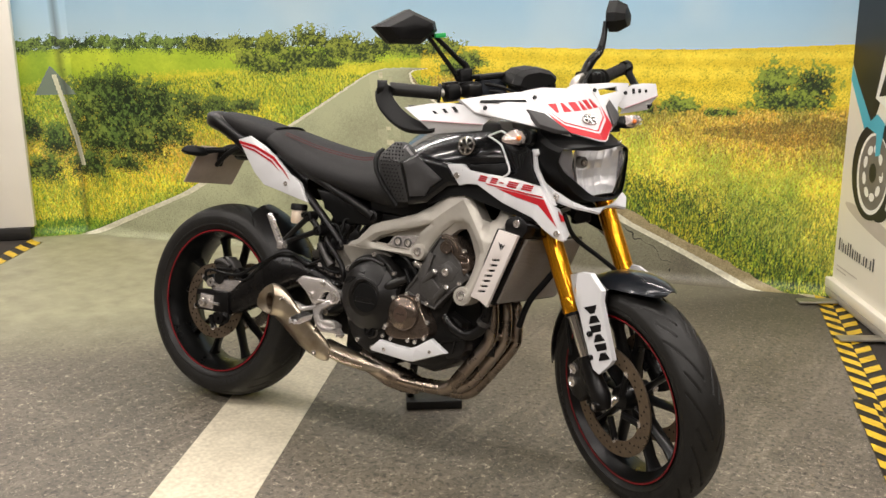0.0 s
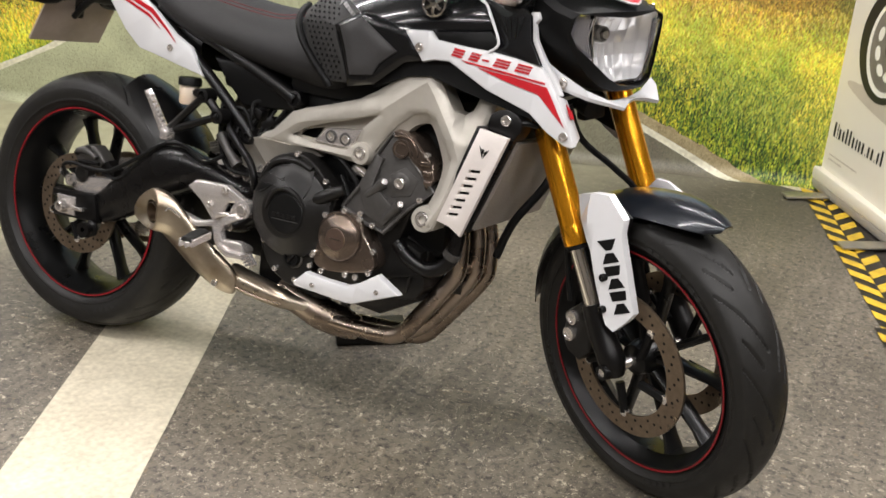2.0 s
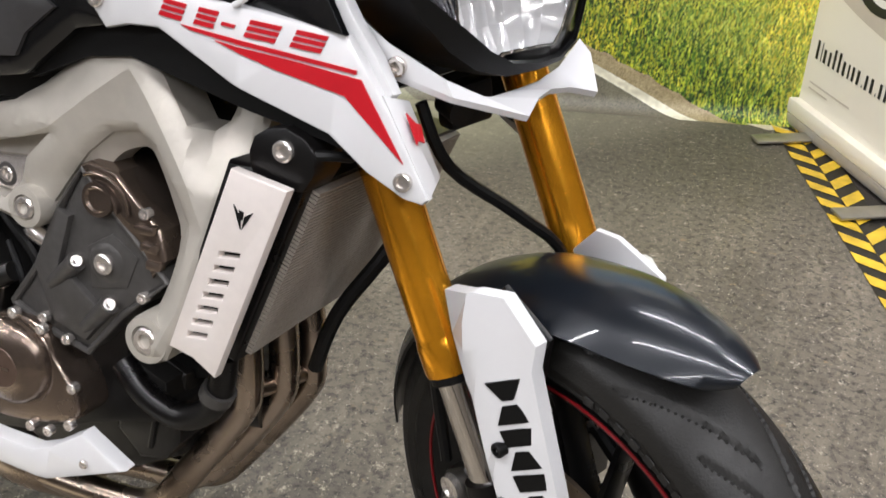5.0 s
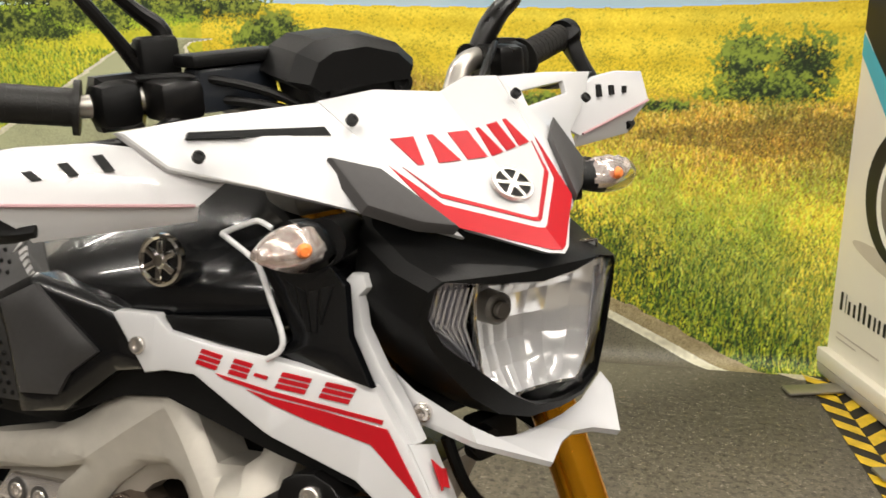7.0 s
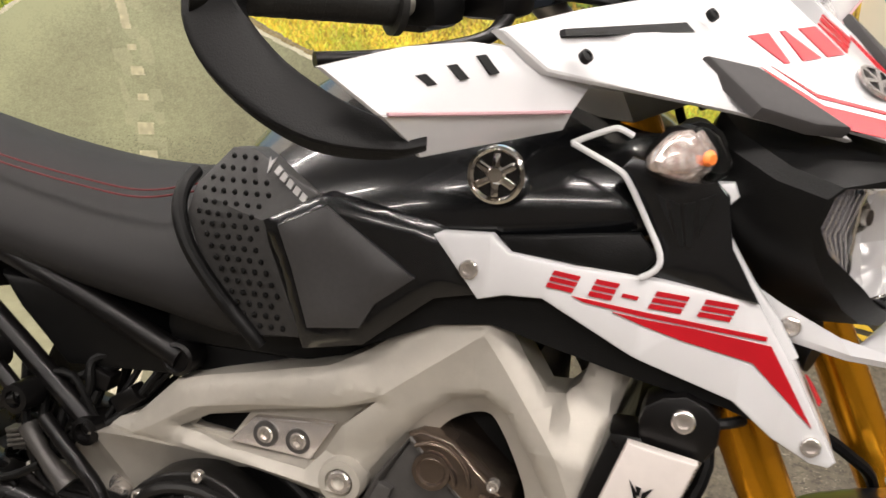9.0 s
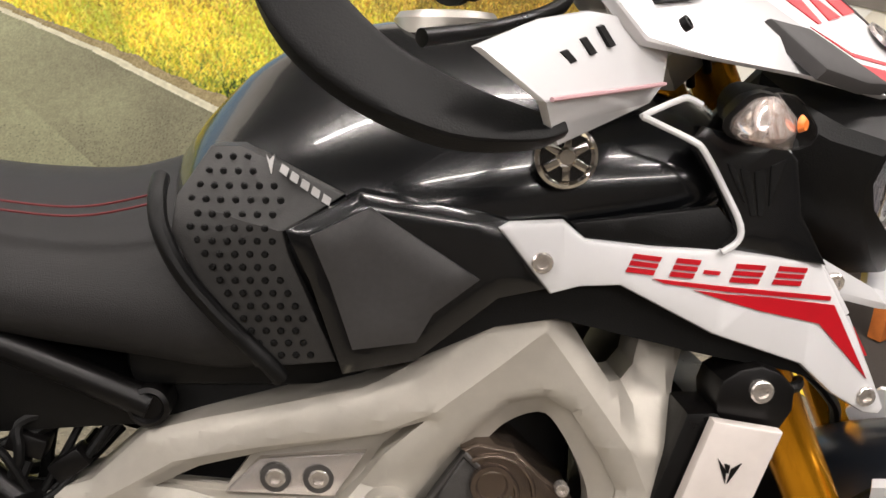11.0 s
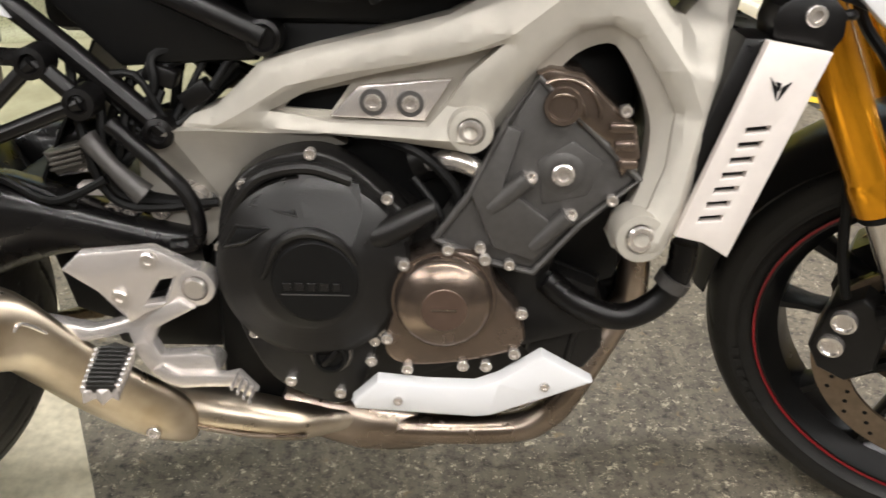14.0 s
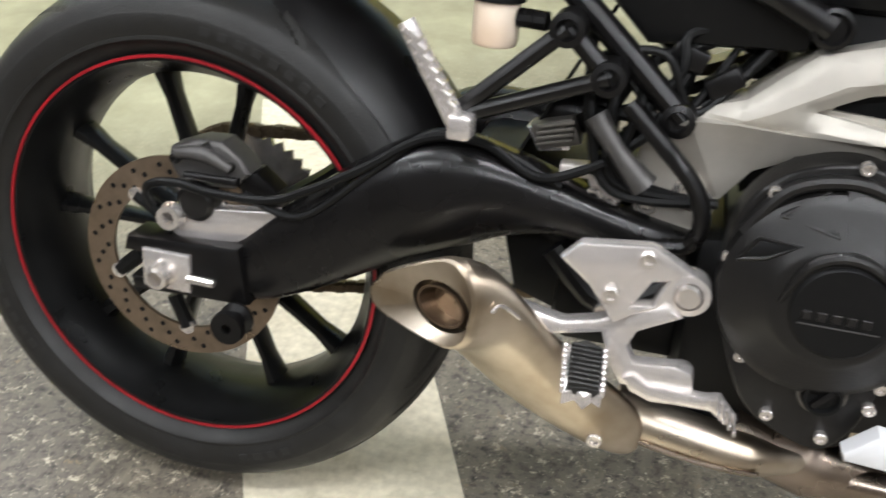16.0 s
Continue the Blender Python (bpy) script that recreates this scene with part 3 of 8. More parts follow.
def hazard_tape(a, b, width, flip, n, lift=0.003):
    """A strip of slanted black and yellow bands."""
    root = tagged(new("hazard_tape"), "black and yellow striped hazard tape stuck to the floor", "tape", "hazard tapes", kind="structure")
    d = (b - a)
    L = d.length
    d.normalize()
    s = Vector((d.y, -d.x, 0)) * (-1)
    band = bmesh.new()
    base = bmesh.new()
    w = L / n
    for k in range(n):
        o = [a + d * (w * k), a + d * (w * (k + 0.5))]
        sl = d * (width * 0.9 * (1 if flip else -1))
        band.faces.new([band.verts.new((*(p.xy), lift)) for p in (o[0], o[1], o[1] + s * width + sl, o[0] + s * width + sl)])
    base.faces.new([base.verts.new((*(p.xy), lift - 0.0015)) for p in (a - d * 0.03, b + d * 0.03, b + s * width + d * 0.03, a + s * width - d * 0.03)])
    for m in (band, base):
        bmesh.ops.recalc_face_normals(m, faces=m.faces)
    part("band", band, YELLOW_TAPE, root, smooth=0)
    part("backing", base, BLACK_TAPE, root, smooth=0)
    return root


hazard_tape(TAPE[0], TAPE[1], 0.06, True, 31)
off = Vector((0.06, 0.0174, 0))
hazard_tape(TAPE[0] + off, TAPE[1] + off + Vector((-0.01, 0.03, 0)), 0.062, False, 30, 0.0045)
hazard_tape(Vector((1.165, 0.93, 0)), Vector((1.425, 0.02, 0)), 0.06, True, 9, 0.006)
hazard_tape(Vector((-3.19, 1.06, 0)), Vector((-1.84, -1.5, 0)), -0.1, True, 22)

# ---- white display panel by the mural's left end ----
panel = tagged(new("exhibition_screen"), "tall white exhibition screen on a black plinth", "screen wall")
panel.matrix_basis = pose(-3.345, 1.15, 0, 0, 0, 222)
part("board", box(0, 1.3, -0.03, 0.03, 0.07, 2.3, 0.004), PANEL_WHITE, panel)
part("plinth", box(0.02, 1.3, -0.05, 0.05, 0, 0.07, 0.004), BLACK_PLINTH, panel, "low black plinth")

# ---- roller banner by the right edge of the print ----
BANNER_RED_BLACK = material("banner_ink_black", srgb(28, 28, 30), 0.5, grain=0.15, scale=6)
BANNER_BLUE = material("banner_ink_blue", srgb(74, 176, 200), 0.5, grain=0.1, scale=6)
BANNER_WHITE = material("banner_sheet", srgb(232, 226, 212), 0.45, grain=0.03, scale=4)
BANNER_PALE = material("banner_ink_white", srgb(242, 240, 234), 0.45, grain=0.05, scale=5)
BANNER_GREY = material("banner_ink_grey", srgb(120, 114, 108), 0.5, grain=0.4, scale=9)
BANNER_SHADE = material("banner_ink_shadow", srgb(196, 186, 172), 0.5, grain=0.2, scale=5)
BASE_GREY = material("banner_base_grey", srgb(168, 162, 154), 0.45, 0.2, grain=0.08)
banner = tagged(new("roller_banner"), "white roller banner printed with a blue and white motorcycle", "banner")
banner.matrix_basis = pose(0.891, 2.215, 0, 0, 0, -61.9)
part("sheet", box(0, 1.0, -0.002, 0.002, 0.06, 2.05), BANNER_WHITE, banner)
part("cassette", box(-0.01, 1.01, -0.03, 0.03, 0.038, 0.085, 0.006), BANNER_WHITE, banner)
part("base_skirt", box(-0.01, 1.01, -0.03, 0.03, 0.004, 0.04, 0.008), BASE_GREY, banner)
for w in (0.17, 0.66):
    part("foot", box(w - 0.03, w + 0.03, -0.2, 0.2, 0.008, 0.018, 0.004), ALU, banner, "flat swivel foot")
part("pole", box(-0.015, 0.0, 0.01, 0.03, 0.05, 2.05), ALU, banner)
for z in (0.66, 0.74):
    part("pole_clip", box(-0.035, 0.0, -0.01, 0.03, z - 0.02, z + 0.02, 0.008), PANEL_WHITE, banner)


def ink(outline, mat, layer, name="print_shape"):
    """A flat printed shape on the banner; layer lifts it by tenths of a millimetre."""
    y = -0.0025 - 0.0006 * layer
    return part(name, plate([(w, y, z) for w, z in outline], 0.0004), mat, banner, smooth=0)


def oval(cw, cz, rw, rz, tilt=0.0, n=40):
    return [(cw + rw * math.cos(a) * math.cos(tilt) - rz * math.sin(a) * math.sin(tilt), cz + rw * math.cos(a) * math.sin(tilt) + rz * math.sin(a) * math.cos(tilt)) for a in (2 * math.pi * k / n for k in range(n))]


ink([(0.02, 1.05), (0.02, 2.0), (0.98, 2.0), (0.98, 1.62), (0.55, 1.3), (0.3, 0.82), (0.24, 0.83)], BANNER_RED_BLACK, 1)
ink([(0.66, 0.5), (0.73, 0.36), (0.99, 0.3), (0.99, 0.72)], BANNER_RED_BLACK, 1)
ink([(0.64, 0.5), (0.66, 0.5), (0.99, 0.26), (0.99, 0.3)], BANNER_BLUE, 2)
ink([(0.02, 1.04), (0.02, 0.98), (0.22, 0.78), (0.3, 0.8)], BANNER_BLUE, 2)
ink(oval(0.45, 0.4, 0.36, 0.035, -0.12), BANNER_SHADE, 1)
ink(oval(0.44, 0.63, 0.16, 0.2, -0.2), BANNER_RED_BLACK, 2)
ink(oval(0.33, 0.62, 0.2, 0.2, -0.2), BANNER_RED_BLACK, 3)
ink(oval(0.345, 0.615, 0.155, 0.17, -0.2), BANNER_PALE, 4)
ink(oval(0.352, 0.62, 0.14, 0.155, -0.2), BANNER_GREY, 5)
for k in range(9):
    a_ = 2 * math.pi * k / 9
    ink(oval(0.35 + 0.085 * math.cos(a_), 0.62 + 0.1 * math.sin(a_), 0.018, 0.026, a_), BANNER_PALE, 6)
ink(oval(0.35, 0.62, 0.035, 0.04), BANNER_RED_BLACK, 6)
ink([(0.24, 0.8), (0.34, 0.86), (0.42, 0.83), (0.4, 0.7), (0.36, 0.69), (0.35, 0.78)], BANNER_BLUE, 7)
ink([(0.41, 0.62), (0.5, 0.86), (0.53, 0.86), (0.44, 0.62)], BANNER_GREY, 7)
ink([(0.3, 0.92), (0.4, 1.25), (0.55, 1.36), (0.99, 1.42), (0.99, 0.9), (0.7, 0.55), (0.56, 0.47), (0.5, 0.5), (0.57, 0.72), (0.52, 0.86)], BANNER_PALE, 3)
ink([(0.34, 0.93), (0.4, 1.07), (0.53, 1.1), (0.46, 0.95)], BANNER_RED_BLACK, 8)
for w in (0.405, 0.455):
    ink(oval(w, 1.02, 0.014, 0.035, -0.2), BANNER_PALE, 9)
ink([(0.53, 0.93), (0.99, 0.98), (0.99, 0.94), (0.55, 0.91)], BANNER_BLUE, 8)
ink([(0.57, 0.91), (0.99, 0.94), (0.99, 0.84), (0.72, 0.85)], BANNER_GREY, 8)
ink([(0.56, 0.47), (0.72, 0.56), (0.8, 0.64), (0.99, 0.72), (0.99, 0.5), (0.75, 0.46)], BANNER_GREY, 8)
ink([(0.6, 1.25), (0.66, 1.36), (0.8, 1.34), (0.7, 1.26)], BANNER_RED_BLACK, 8)
# web address as a row of plain upright bars, small print as thin lines
x = 0.07
for k, (wd, hi) in enumerate(((0.02, 0.056), (0.006, 0.056), (0.02, 0.04), (0.018, 0.04), (0.018, 0.056), (0.018, 0.056), (0.02, 0.04), (0.013, 0.04), (0.017, 0.04), (0.02, 0.04), (0.006, 0.008), (0.018, 0.04), (0.02, 0.04), (0.006, 0.008), (0.018, 0.04), (0.018, 0.056))):
    ink([(x, 0.225), (x + wd * 0.62, 0.225), (x + wd * 0.62, 0.225 + hi), (x, 0.225 + hi)], BANNER_RED_BLACK, 3, "text_bar")
    x += wd + 0.009
for k in range(2):
    ink([(0.07, 0.15 - 0.018 * k), (0.3 - 0.12 * k, 0.15 - 0.018 * k), (0.3 - 0.12 * k, 0.155 - 0.018 * k), (0.07, 0.155 - 0.018 * k)], BANNER_SHADE, 3, "text_bar")

# ---- wooden trestle and dark stand beyond the banner ----
trestle = tagged(new("wooden_trestle"), "orange-brown wooden trestle with splayed legs", "trestle")
trestle.matrix_basis = pose(1.502, 1.316, 0, 0, 0, 30)
for k, (x0, x1) in enumerate(((0.0, 0.28), (0.75, 0.45))):
    for y0, y1 in ((0.0, 0.12), (0.5, 0.38)):
        bm = box(-0.03, 0.03, -0.02, 0.02, 0.0, 1.0, 0.004)
        for v in bm.verts:
            f = v.co.z
            v.co.x += x0 + (x1 - x0) * f
            v.co.y += y0 + (y1 - y0) * f
        part("leg", bm, WOOD, trestle)
part("top_rail", box(0.22, 0.52, 0.08, 0.42, 0.98, 1.06, 0.005), WOOD, trestle)
stand = tagged(new("display_stand"), "tall dark display stand beyond the banner", "stand")
stand.matrix_basis = pose(1.877, 2.178, 0, 0, 0, 20)
part("column", box(-0.06, 0.06, -0.04, 0.04, 0.02, 1.9, 0.006), BLACK_PLINTH, stand)
part("foot", box(-0.25, 0.25, -0.2, 0.2, 0.0, 0.03, 0.005), BLACK_PLINTH, stand)

# ---- the motorcycle ----
RUBBER = material("tyre_rubber", srgb(27, 26, 24), 0.52, spec=0.36, grain=0.25, scale=90, bump=0.25, bump_scale=420, rough_var=0.12)
RIM_BLACK = material("rim_black", srgb(11, 11, 11), 0.34, spec=0.35, grain=0.2, scale=40, rough_var=0.08)
RIM_RED = material("rim_red_stripe", srgb(134, 13, 24), 0.4, grain=0.5, scale=14)
RED_TRIM = material("red_stripe", srgb(178, 6, 24), 0.4, grain=0.08)
SATIN_BLACK = material("satin_black", srgb(11, 10, 10), 0.33, spec=0.3, grain=0.2, scale=50, bump=0.06, rough_var=0.08)
MATT_BLACK = material("matt_black_plastic", srgb(11, 11, 11), 0.46, spec=0.22, grain=0.18, scale=120, bump=0.15, bump_scale=700)
GLOSS_BLACK = material("gloss_black_paint", srgb(12, 13, 15), 0.23, 0.1, coat=0.45, grain=0.12, scale=900)
SEAT_COVER = material("seat_vinyl", srgb(34, 33, 33), 0.62, spec=0.3, grain=0.12, scale=200, bump=0.35, bump_scale=900)
WHITE_PAINT = material("white_paint", srgb(210, 210, 211), 0.25, coat=0.6, grain=0.03, scale=8)
SILVER_FRAME = material("silver_cast", srgb(173, 168, 158), 0.46, 0.3, grain=0.08, scale=60, bump=0.05, rough_var=0.06)
GOLD = material("gold_anodised", srgb(238, 164, 34), 0.2, 0.84, grain=0.1, scale=30, rough_var=0.05)
CHROME = material("chrome", srgb(220, 216, 210), 0.1, 1.0)
STEEL = material("bolt_steel", srgb(222, 216, 210), 0.22, 0.85, grain=0.1)
ENGINE_GREY = material("engine_grey_cast", srgb(76, 74, 72), 0.42, 0.4, grain=0.2, scale=120, bump=0.2, bump_scale=600)
ENGINE_BLACK = material("engine_black_cast", srgb(28, 27, 26), 0.3, 0.2, spec=0.35, grain=0.2, scale=120, bump=0.15, bump_scale=600)
COVER_BRONZE = material("bronze_grey_cover", srgb(120, 107, 97), 0.24, 0.88, grain=0.12, scale=60, rough_var=0.06)
EXHAUST = material("heat_tinted_steel", srgb(190, 181, 166), 0.34, 1.0, grain=0.3, scale=18, tint=srgb(158, 143, 122), rough_var=0.08, mottle=9)
HEADER = material("dark_header_steel", srgb(176, 163, 150), 0.27, 1.0, grain=0.4, scale=9, tint=srgb(120, 106, 92), rough_var=0.08)
BRAKE_DISC = material("drilled_disc_steel", srgb(142, 126, 108), 0.36, 0.9, grain=0.25, scale=80, rough_var=0.1)
LIGHT_ALU = material("silver_alloy", srgb(216, 210, 206), 0.27, 0.75, grain=0.06, scale=60)
MUDGUARD_BLUE = material("blue_grey_metallic", srgb(24, 28, 34), 0.3, 0.35, coat=0.35, grain=0.15, scale=900)
DARK_CAST = material("dark_cast_alloy", srgb(104, 100, 94), 0.45, 0.5, grain=0.12, scale=90)
EMBOSS = material("rubber_emboss", srgb(31, 30, 29), 0.5, spec=0.4, grain=0.2, scale=200)
GUARD_ALU = material("pale_brushed_alloy", srgb(226, 218, 212), 0.42, 0.3, grain=0.05, scale=90)
RADIATOR = material("radiator_core", srgb(158, 150, 140), 0.5, 0.2, grain=0.3, scale=300)

bike = tagged(new("motorcycle"), "white, red and black naked sports motorcycle leaning on its side stand", "motorcycle")
bike.matrix_basis = pose(0.008, -0.055, 0.006, -11.5, 0, -2)
# the fork, front wheel, bars and lamp turn about the steering head, 32 degrees to the right
RAKE = Vector((-math.sin(radians(25)), 0, math.cos(radians(25))))
STEER = Matrix.Translation((0.823, 0, 0)) @ Matrix.Rotation(radians(-32), 4, RAKE) @ Matrix.Translation((-0.823, 0, 0))
FORK_Y = 0.1


def turned(bm):
    """Turns with the fork; the left bar end and cowl wing, knocked a little down and in, go with it."""
    for v in bm.verts:
        if v.co.y > 0.1 and v.co.z > 1.0:
            v.co.z -= 0.055 * (v.co.y - 0.1)
            v.co.y = 0.1 + (v.co.y - 0.1) * 0.92
    return shift(bm, STEER)


def fork_point(z, y, ahead=0.0):
    """A point on the fork leg's line at height z."""
    return Vector((0.70 - (z - 0.33) * 0.4663 + ahead, y, z))


def bolt(p, r=0.008, h=0.006, axis=(0, -1, 0), socket=True):
    """A cap screw with a socket."""
    prof = [(0, -h * 0.3), (r * 0.5, -h * 0.3), (r * 0.55, -h), (r * 0.85, -h), (r, -h * 0.75), (r, 0.004)] if socket else [(0, -h), (r * 0.8, -h), (r, -h * 0.6), (r, 0.004)]
    return shift(lathe(prof, 14), Matrix.Translation(p) @ Vector((0, -1, 0)).rotation_difference(Vector(axis)).to_matrix().to_4x4())


def mirror(bm):
    shift(bm, Matrix.Diagonal((1, -1, 1, 1)))
    bmesh.ops.reverse_faces(bm, faces=bm.faces)
    return bm


def wheel(name, c, R, half, rim_half, steered, disc_r, disc_y, label, grooves, k=1.0):
    at = Matrix.Translation(c) @ Matrix.Diagonal((k, 1, k, 1))
    fin = (lambda b: turned(shift(b, at))) if steered else (lambda b: shift(b, at))
    wall = [(0.219, rim_half * 0.96), (0.232, rim_half * 1.04), (0.242, half * 0.95), (0.2425, half * 0.965), (0.246, half * 0.965), (0.2465, half * 0.96), (0.254, half * 0.985)]
    crown_s = [(R - 0.042, half), (R - 0.024, half * 0.9), (R - 0.012, half * 0.66), (R - 0.004, half * 0.36), (R, 0), (R - 0.004, -half * 0.36), (R - 0.012, -half * 0.66), (R - 0.024, -half * 0.9), (R - 0.042, -half)]
    crown = [(p.x, p.y) for p in curve_points([(r, y, 0) for r, y in crown_s], 8)]
    prof = [(0.212, -rim_half * 0.8)] + [(r, -y) for r, y in wall] + crown[::-1] + [(r, y) for r, y in wall[::-1]] + [(0.212, rim_half * 0.8)]
    tyre = lathe(prof, 640, closed=True)
    for v in tyre.verts:
        r = math.hypot(v.co.x, v.co.z)
        q = v.co.y / half
        if r < R - 0.041 or abs(q) < 0.1 or abs(q) > 0.88:
            continue
        turn = math.atan2(v.co.z, v.co.x) / (2 * math.pi) * grooves * (1 if steered else -1)
        a = (turn + (0.5 if q > 0 else 0.0) - 2.3 * abs(q) ** 0.9) % 1.0
        long_one = int(math.floor(turn + (0.5 if q > 0 else 0.0) - 2.3 * abs(q) ** 0.9)) % 2
        wide = 0.095 * (1.0 - 0.35 * abs(q))
        if abs(a - 0.5) < wide and (long_one or 0.4 < abs(q) < 0.75):
            v.co.x, v.co.z = v.co.x * (1 - 0.0035 / r), v.co.z * (1 - 0.0035 / r)
    root = part(name, fin(tyre), RUBBER, bike, label, 40)
    for group, count in ((0.9, 8), (3.4, 6), (5.0, 4)):
        for k in range(count):
            a = group + 0.075 * k
            bar_ = box(-0.0055, 0.0055, -0.0005, 0.0005, -0.0045, 0.0045, 0.0003, 1)
            part("sidewall_bar", fin(shift(bar_, Matrix.Rotation(-a, 4, "Y") @ Matrix.Translation((R - 0.052, -half * 0.997, 0)) @ Matrix.Rotation(radians(90), 4, "Y"))), EMBOSS, root)
    h = rim_half
    barrel = [(0.2265, -h), (0.2265, -h - 0.004), (0.219, -h - 0.004), (0.212, -h * 0.8), (0.2, -h * 0.5), (0.197, 0), (0.2, h * 0.5), (0.212, h * 0.8), (0.219, h + 0.004), (0.2265, h + 0.004), (0.2265, h), (0.214, h * 0.7), (0.206, 0), (0.214, -h * 0.7)]
    part("rim", fin(lathe(barrel, 96, closed=True)), RIM_BLACK, root, "gloss black alloy rim")
    for s in (-1, 1):
        part("rim_stripe", fin(lathe([(0.2225, s * (h + 0.0055)), (0.2258, s * (h + 0.0055)), (0.2258, s * (h + 0.003)), (0.2225, s * (h + 0.003))], 96, closed=True)), RIM_RED, root, "thin red rim stripe")
    part("hub", fin(lathe([(0, -0.05), (0.018, -0.05), (0.03, -0.045), (0.036, -0.02), (0.036, 0.02), (0.03, 0.045), (0.018, 0.05), (0, 0.05)], 32)), RIM_BLACK, root)
    for k in range(5):
        for sgn in (-1, 1):
            a0, a1 = radians(72 * k + 20 + sgn * 9), radians(72 * k + 20 + sgn * 15)
            p0, p1 = Vector((0.03 * math.cos(a0), 0, 0.03 * math.sin(a0))), Vector((0.203 * math.cos(a1), 0, 0.203 * math.sin(a1)))
            d = (p1 - p0).normalized()
            n = d.cross(Vector((0, 1, 0)))
            rings = []
            for t, wd, th in ((0, 0.011, 0.024), (0.3, 0.0085, 0.02), (0.8, 0.008, 0.018), (1.0, 0.013, 0.024)):
                p = p0.lerp(p1, t)
                rings.append([p + n * (wd * math.cos(q)) + Vector((0, th * math.sin(q), 0)) for q in (radians(45 * j + 22.5) for j in range(8))])
            part("spoke", fin(loft(rings)), RIM_BLACK, root)
    for y in disc_y:
        prof = [(disc_r, y - 0.0025), (disc_r, y + 0.0025), (disc_r * 0.72, y + 0.0025), (disc_r * 0.72, y - 0.0025)]
        d = part("brake_disc", fin(lathe(prof, 72, closed=True)), BRAKE_DISC, root, "drilled bronze-grey brake disc")
        holes = bmesh.new()
        for k in range(60):
            a, r = radians(6 * k), disc_r * (0.78, 0.85, 0.92)[k % 3]
            for s in (-1, 1):
                b = lathe([(0, s * 0.0029), (0.0032, s * 0.0029)], 8)
                shift(b, Matrix.Translation((r * math.cos(a), y, r * math.sin(a))))
                me = bpy.data.meshes.new("t")
                b.to_mesh(me)
                b.free()
                holes.from_mesh(me)
                bpy.data.meshes.remove(me)
        part("disc_hole", fin(holes), MATT_BLACK, d, kind="stuff")
        for k in range(5):
            a = radians(72 * k + 56)
            arm = tube([(0.05 * math.cos(a - 0.3), y, 0.05 * math.sin(a - 0.3)), (disc_r * 0.72 * math.cos(a), y, disc_r * 0.72 * math.sin(a))], 0.009, 8, 4)
            part("carrier_arm", fin(arm), MATT_BLACK, d)
            part("disc_button", fin(shift(lathe([(0, -0.006), (0.005, -0.006), (0.009, -0.005), (0.009, 0.005), (0, 0.005)], 16), Matrix.Translation((disc_r * 0.72 * math.cos(a), y, disc_r * 0.72 * math.sin(a))))), STEEL, d)
    return root


AXLE_R = (-0.733, -0.018, 0.325)
rear_wheel = wheel("rear_wheel", AXLE_R, 0.311, 0.092, 0.074, False, 0.119, (-0.085,), "worn black rear tyre with a faint sidewall embossing", 26, 1.055)
front_wheel = wheel("front_wheel", (0.72, 0, 0.3), 0.3, 0.06, 0.046, True, 0.149, (-0.066, 0.066), "black front tyre with curved tread grooves", 26)

# frame spar: outer corners, from the rear mount round the arch to the lower front boss and back
SPAR_XZ = [(-0.196, 0.586), (-0.143, 0.606), (-0.092, 0.654), (-0.044, 0.669), (0.01, 0.683), (0.094, 0.707), (0.134, 0.729), (0.175, 0.759), (0.199, 0.78), (0.218, 0.786), (0.247, 0.78), (0.262, 0.77), (0.28, 0.742), (0.3, 0.713), (0.316, 0.707), (0.328, 0.718), (0.336, 0.745), (0.375, 0.74), (0.36, 0.69), (0.348, 0.64), (0.341, 0.597), (0.32, 0.52), (0.303, 0.485), (0.279, 0.477), (0.256, 0.49), (0.262, 0.51), (0.288, 0.53), (0.303, 0.57), (0.309, 0.62), (0.294, 0.65), (0.269, 0.688), (0.247, 0.7), (0.216, 0.694), (0.185, 0.668), (0.159, 0.637), (0.138, 0.608), (0.12, 0.578), (0.096, 0.58), (0.048, 0.584), (-0.032, 0.587), (-0.1, 0.582), (-0.15, 0.58), (-0.194, 0.579)]


def P(y, *xz):
    """Corners in a plane along the machine, y metres off its middle."""
    return [(x, y, z) for x, z in xz]


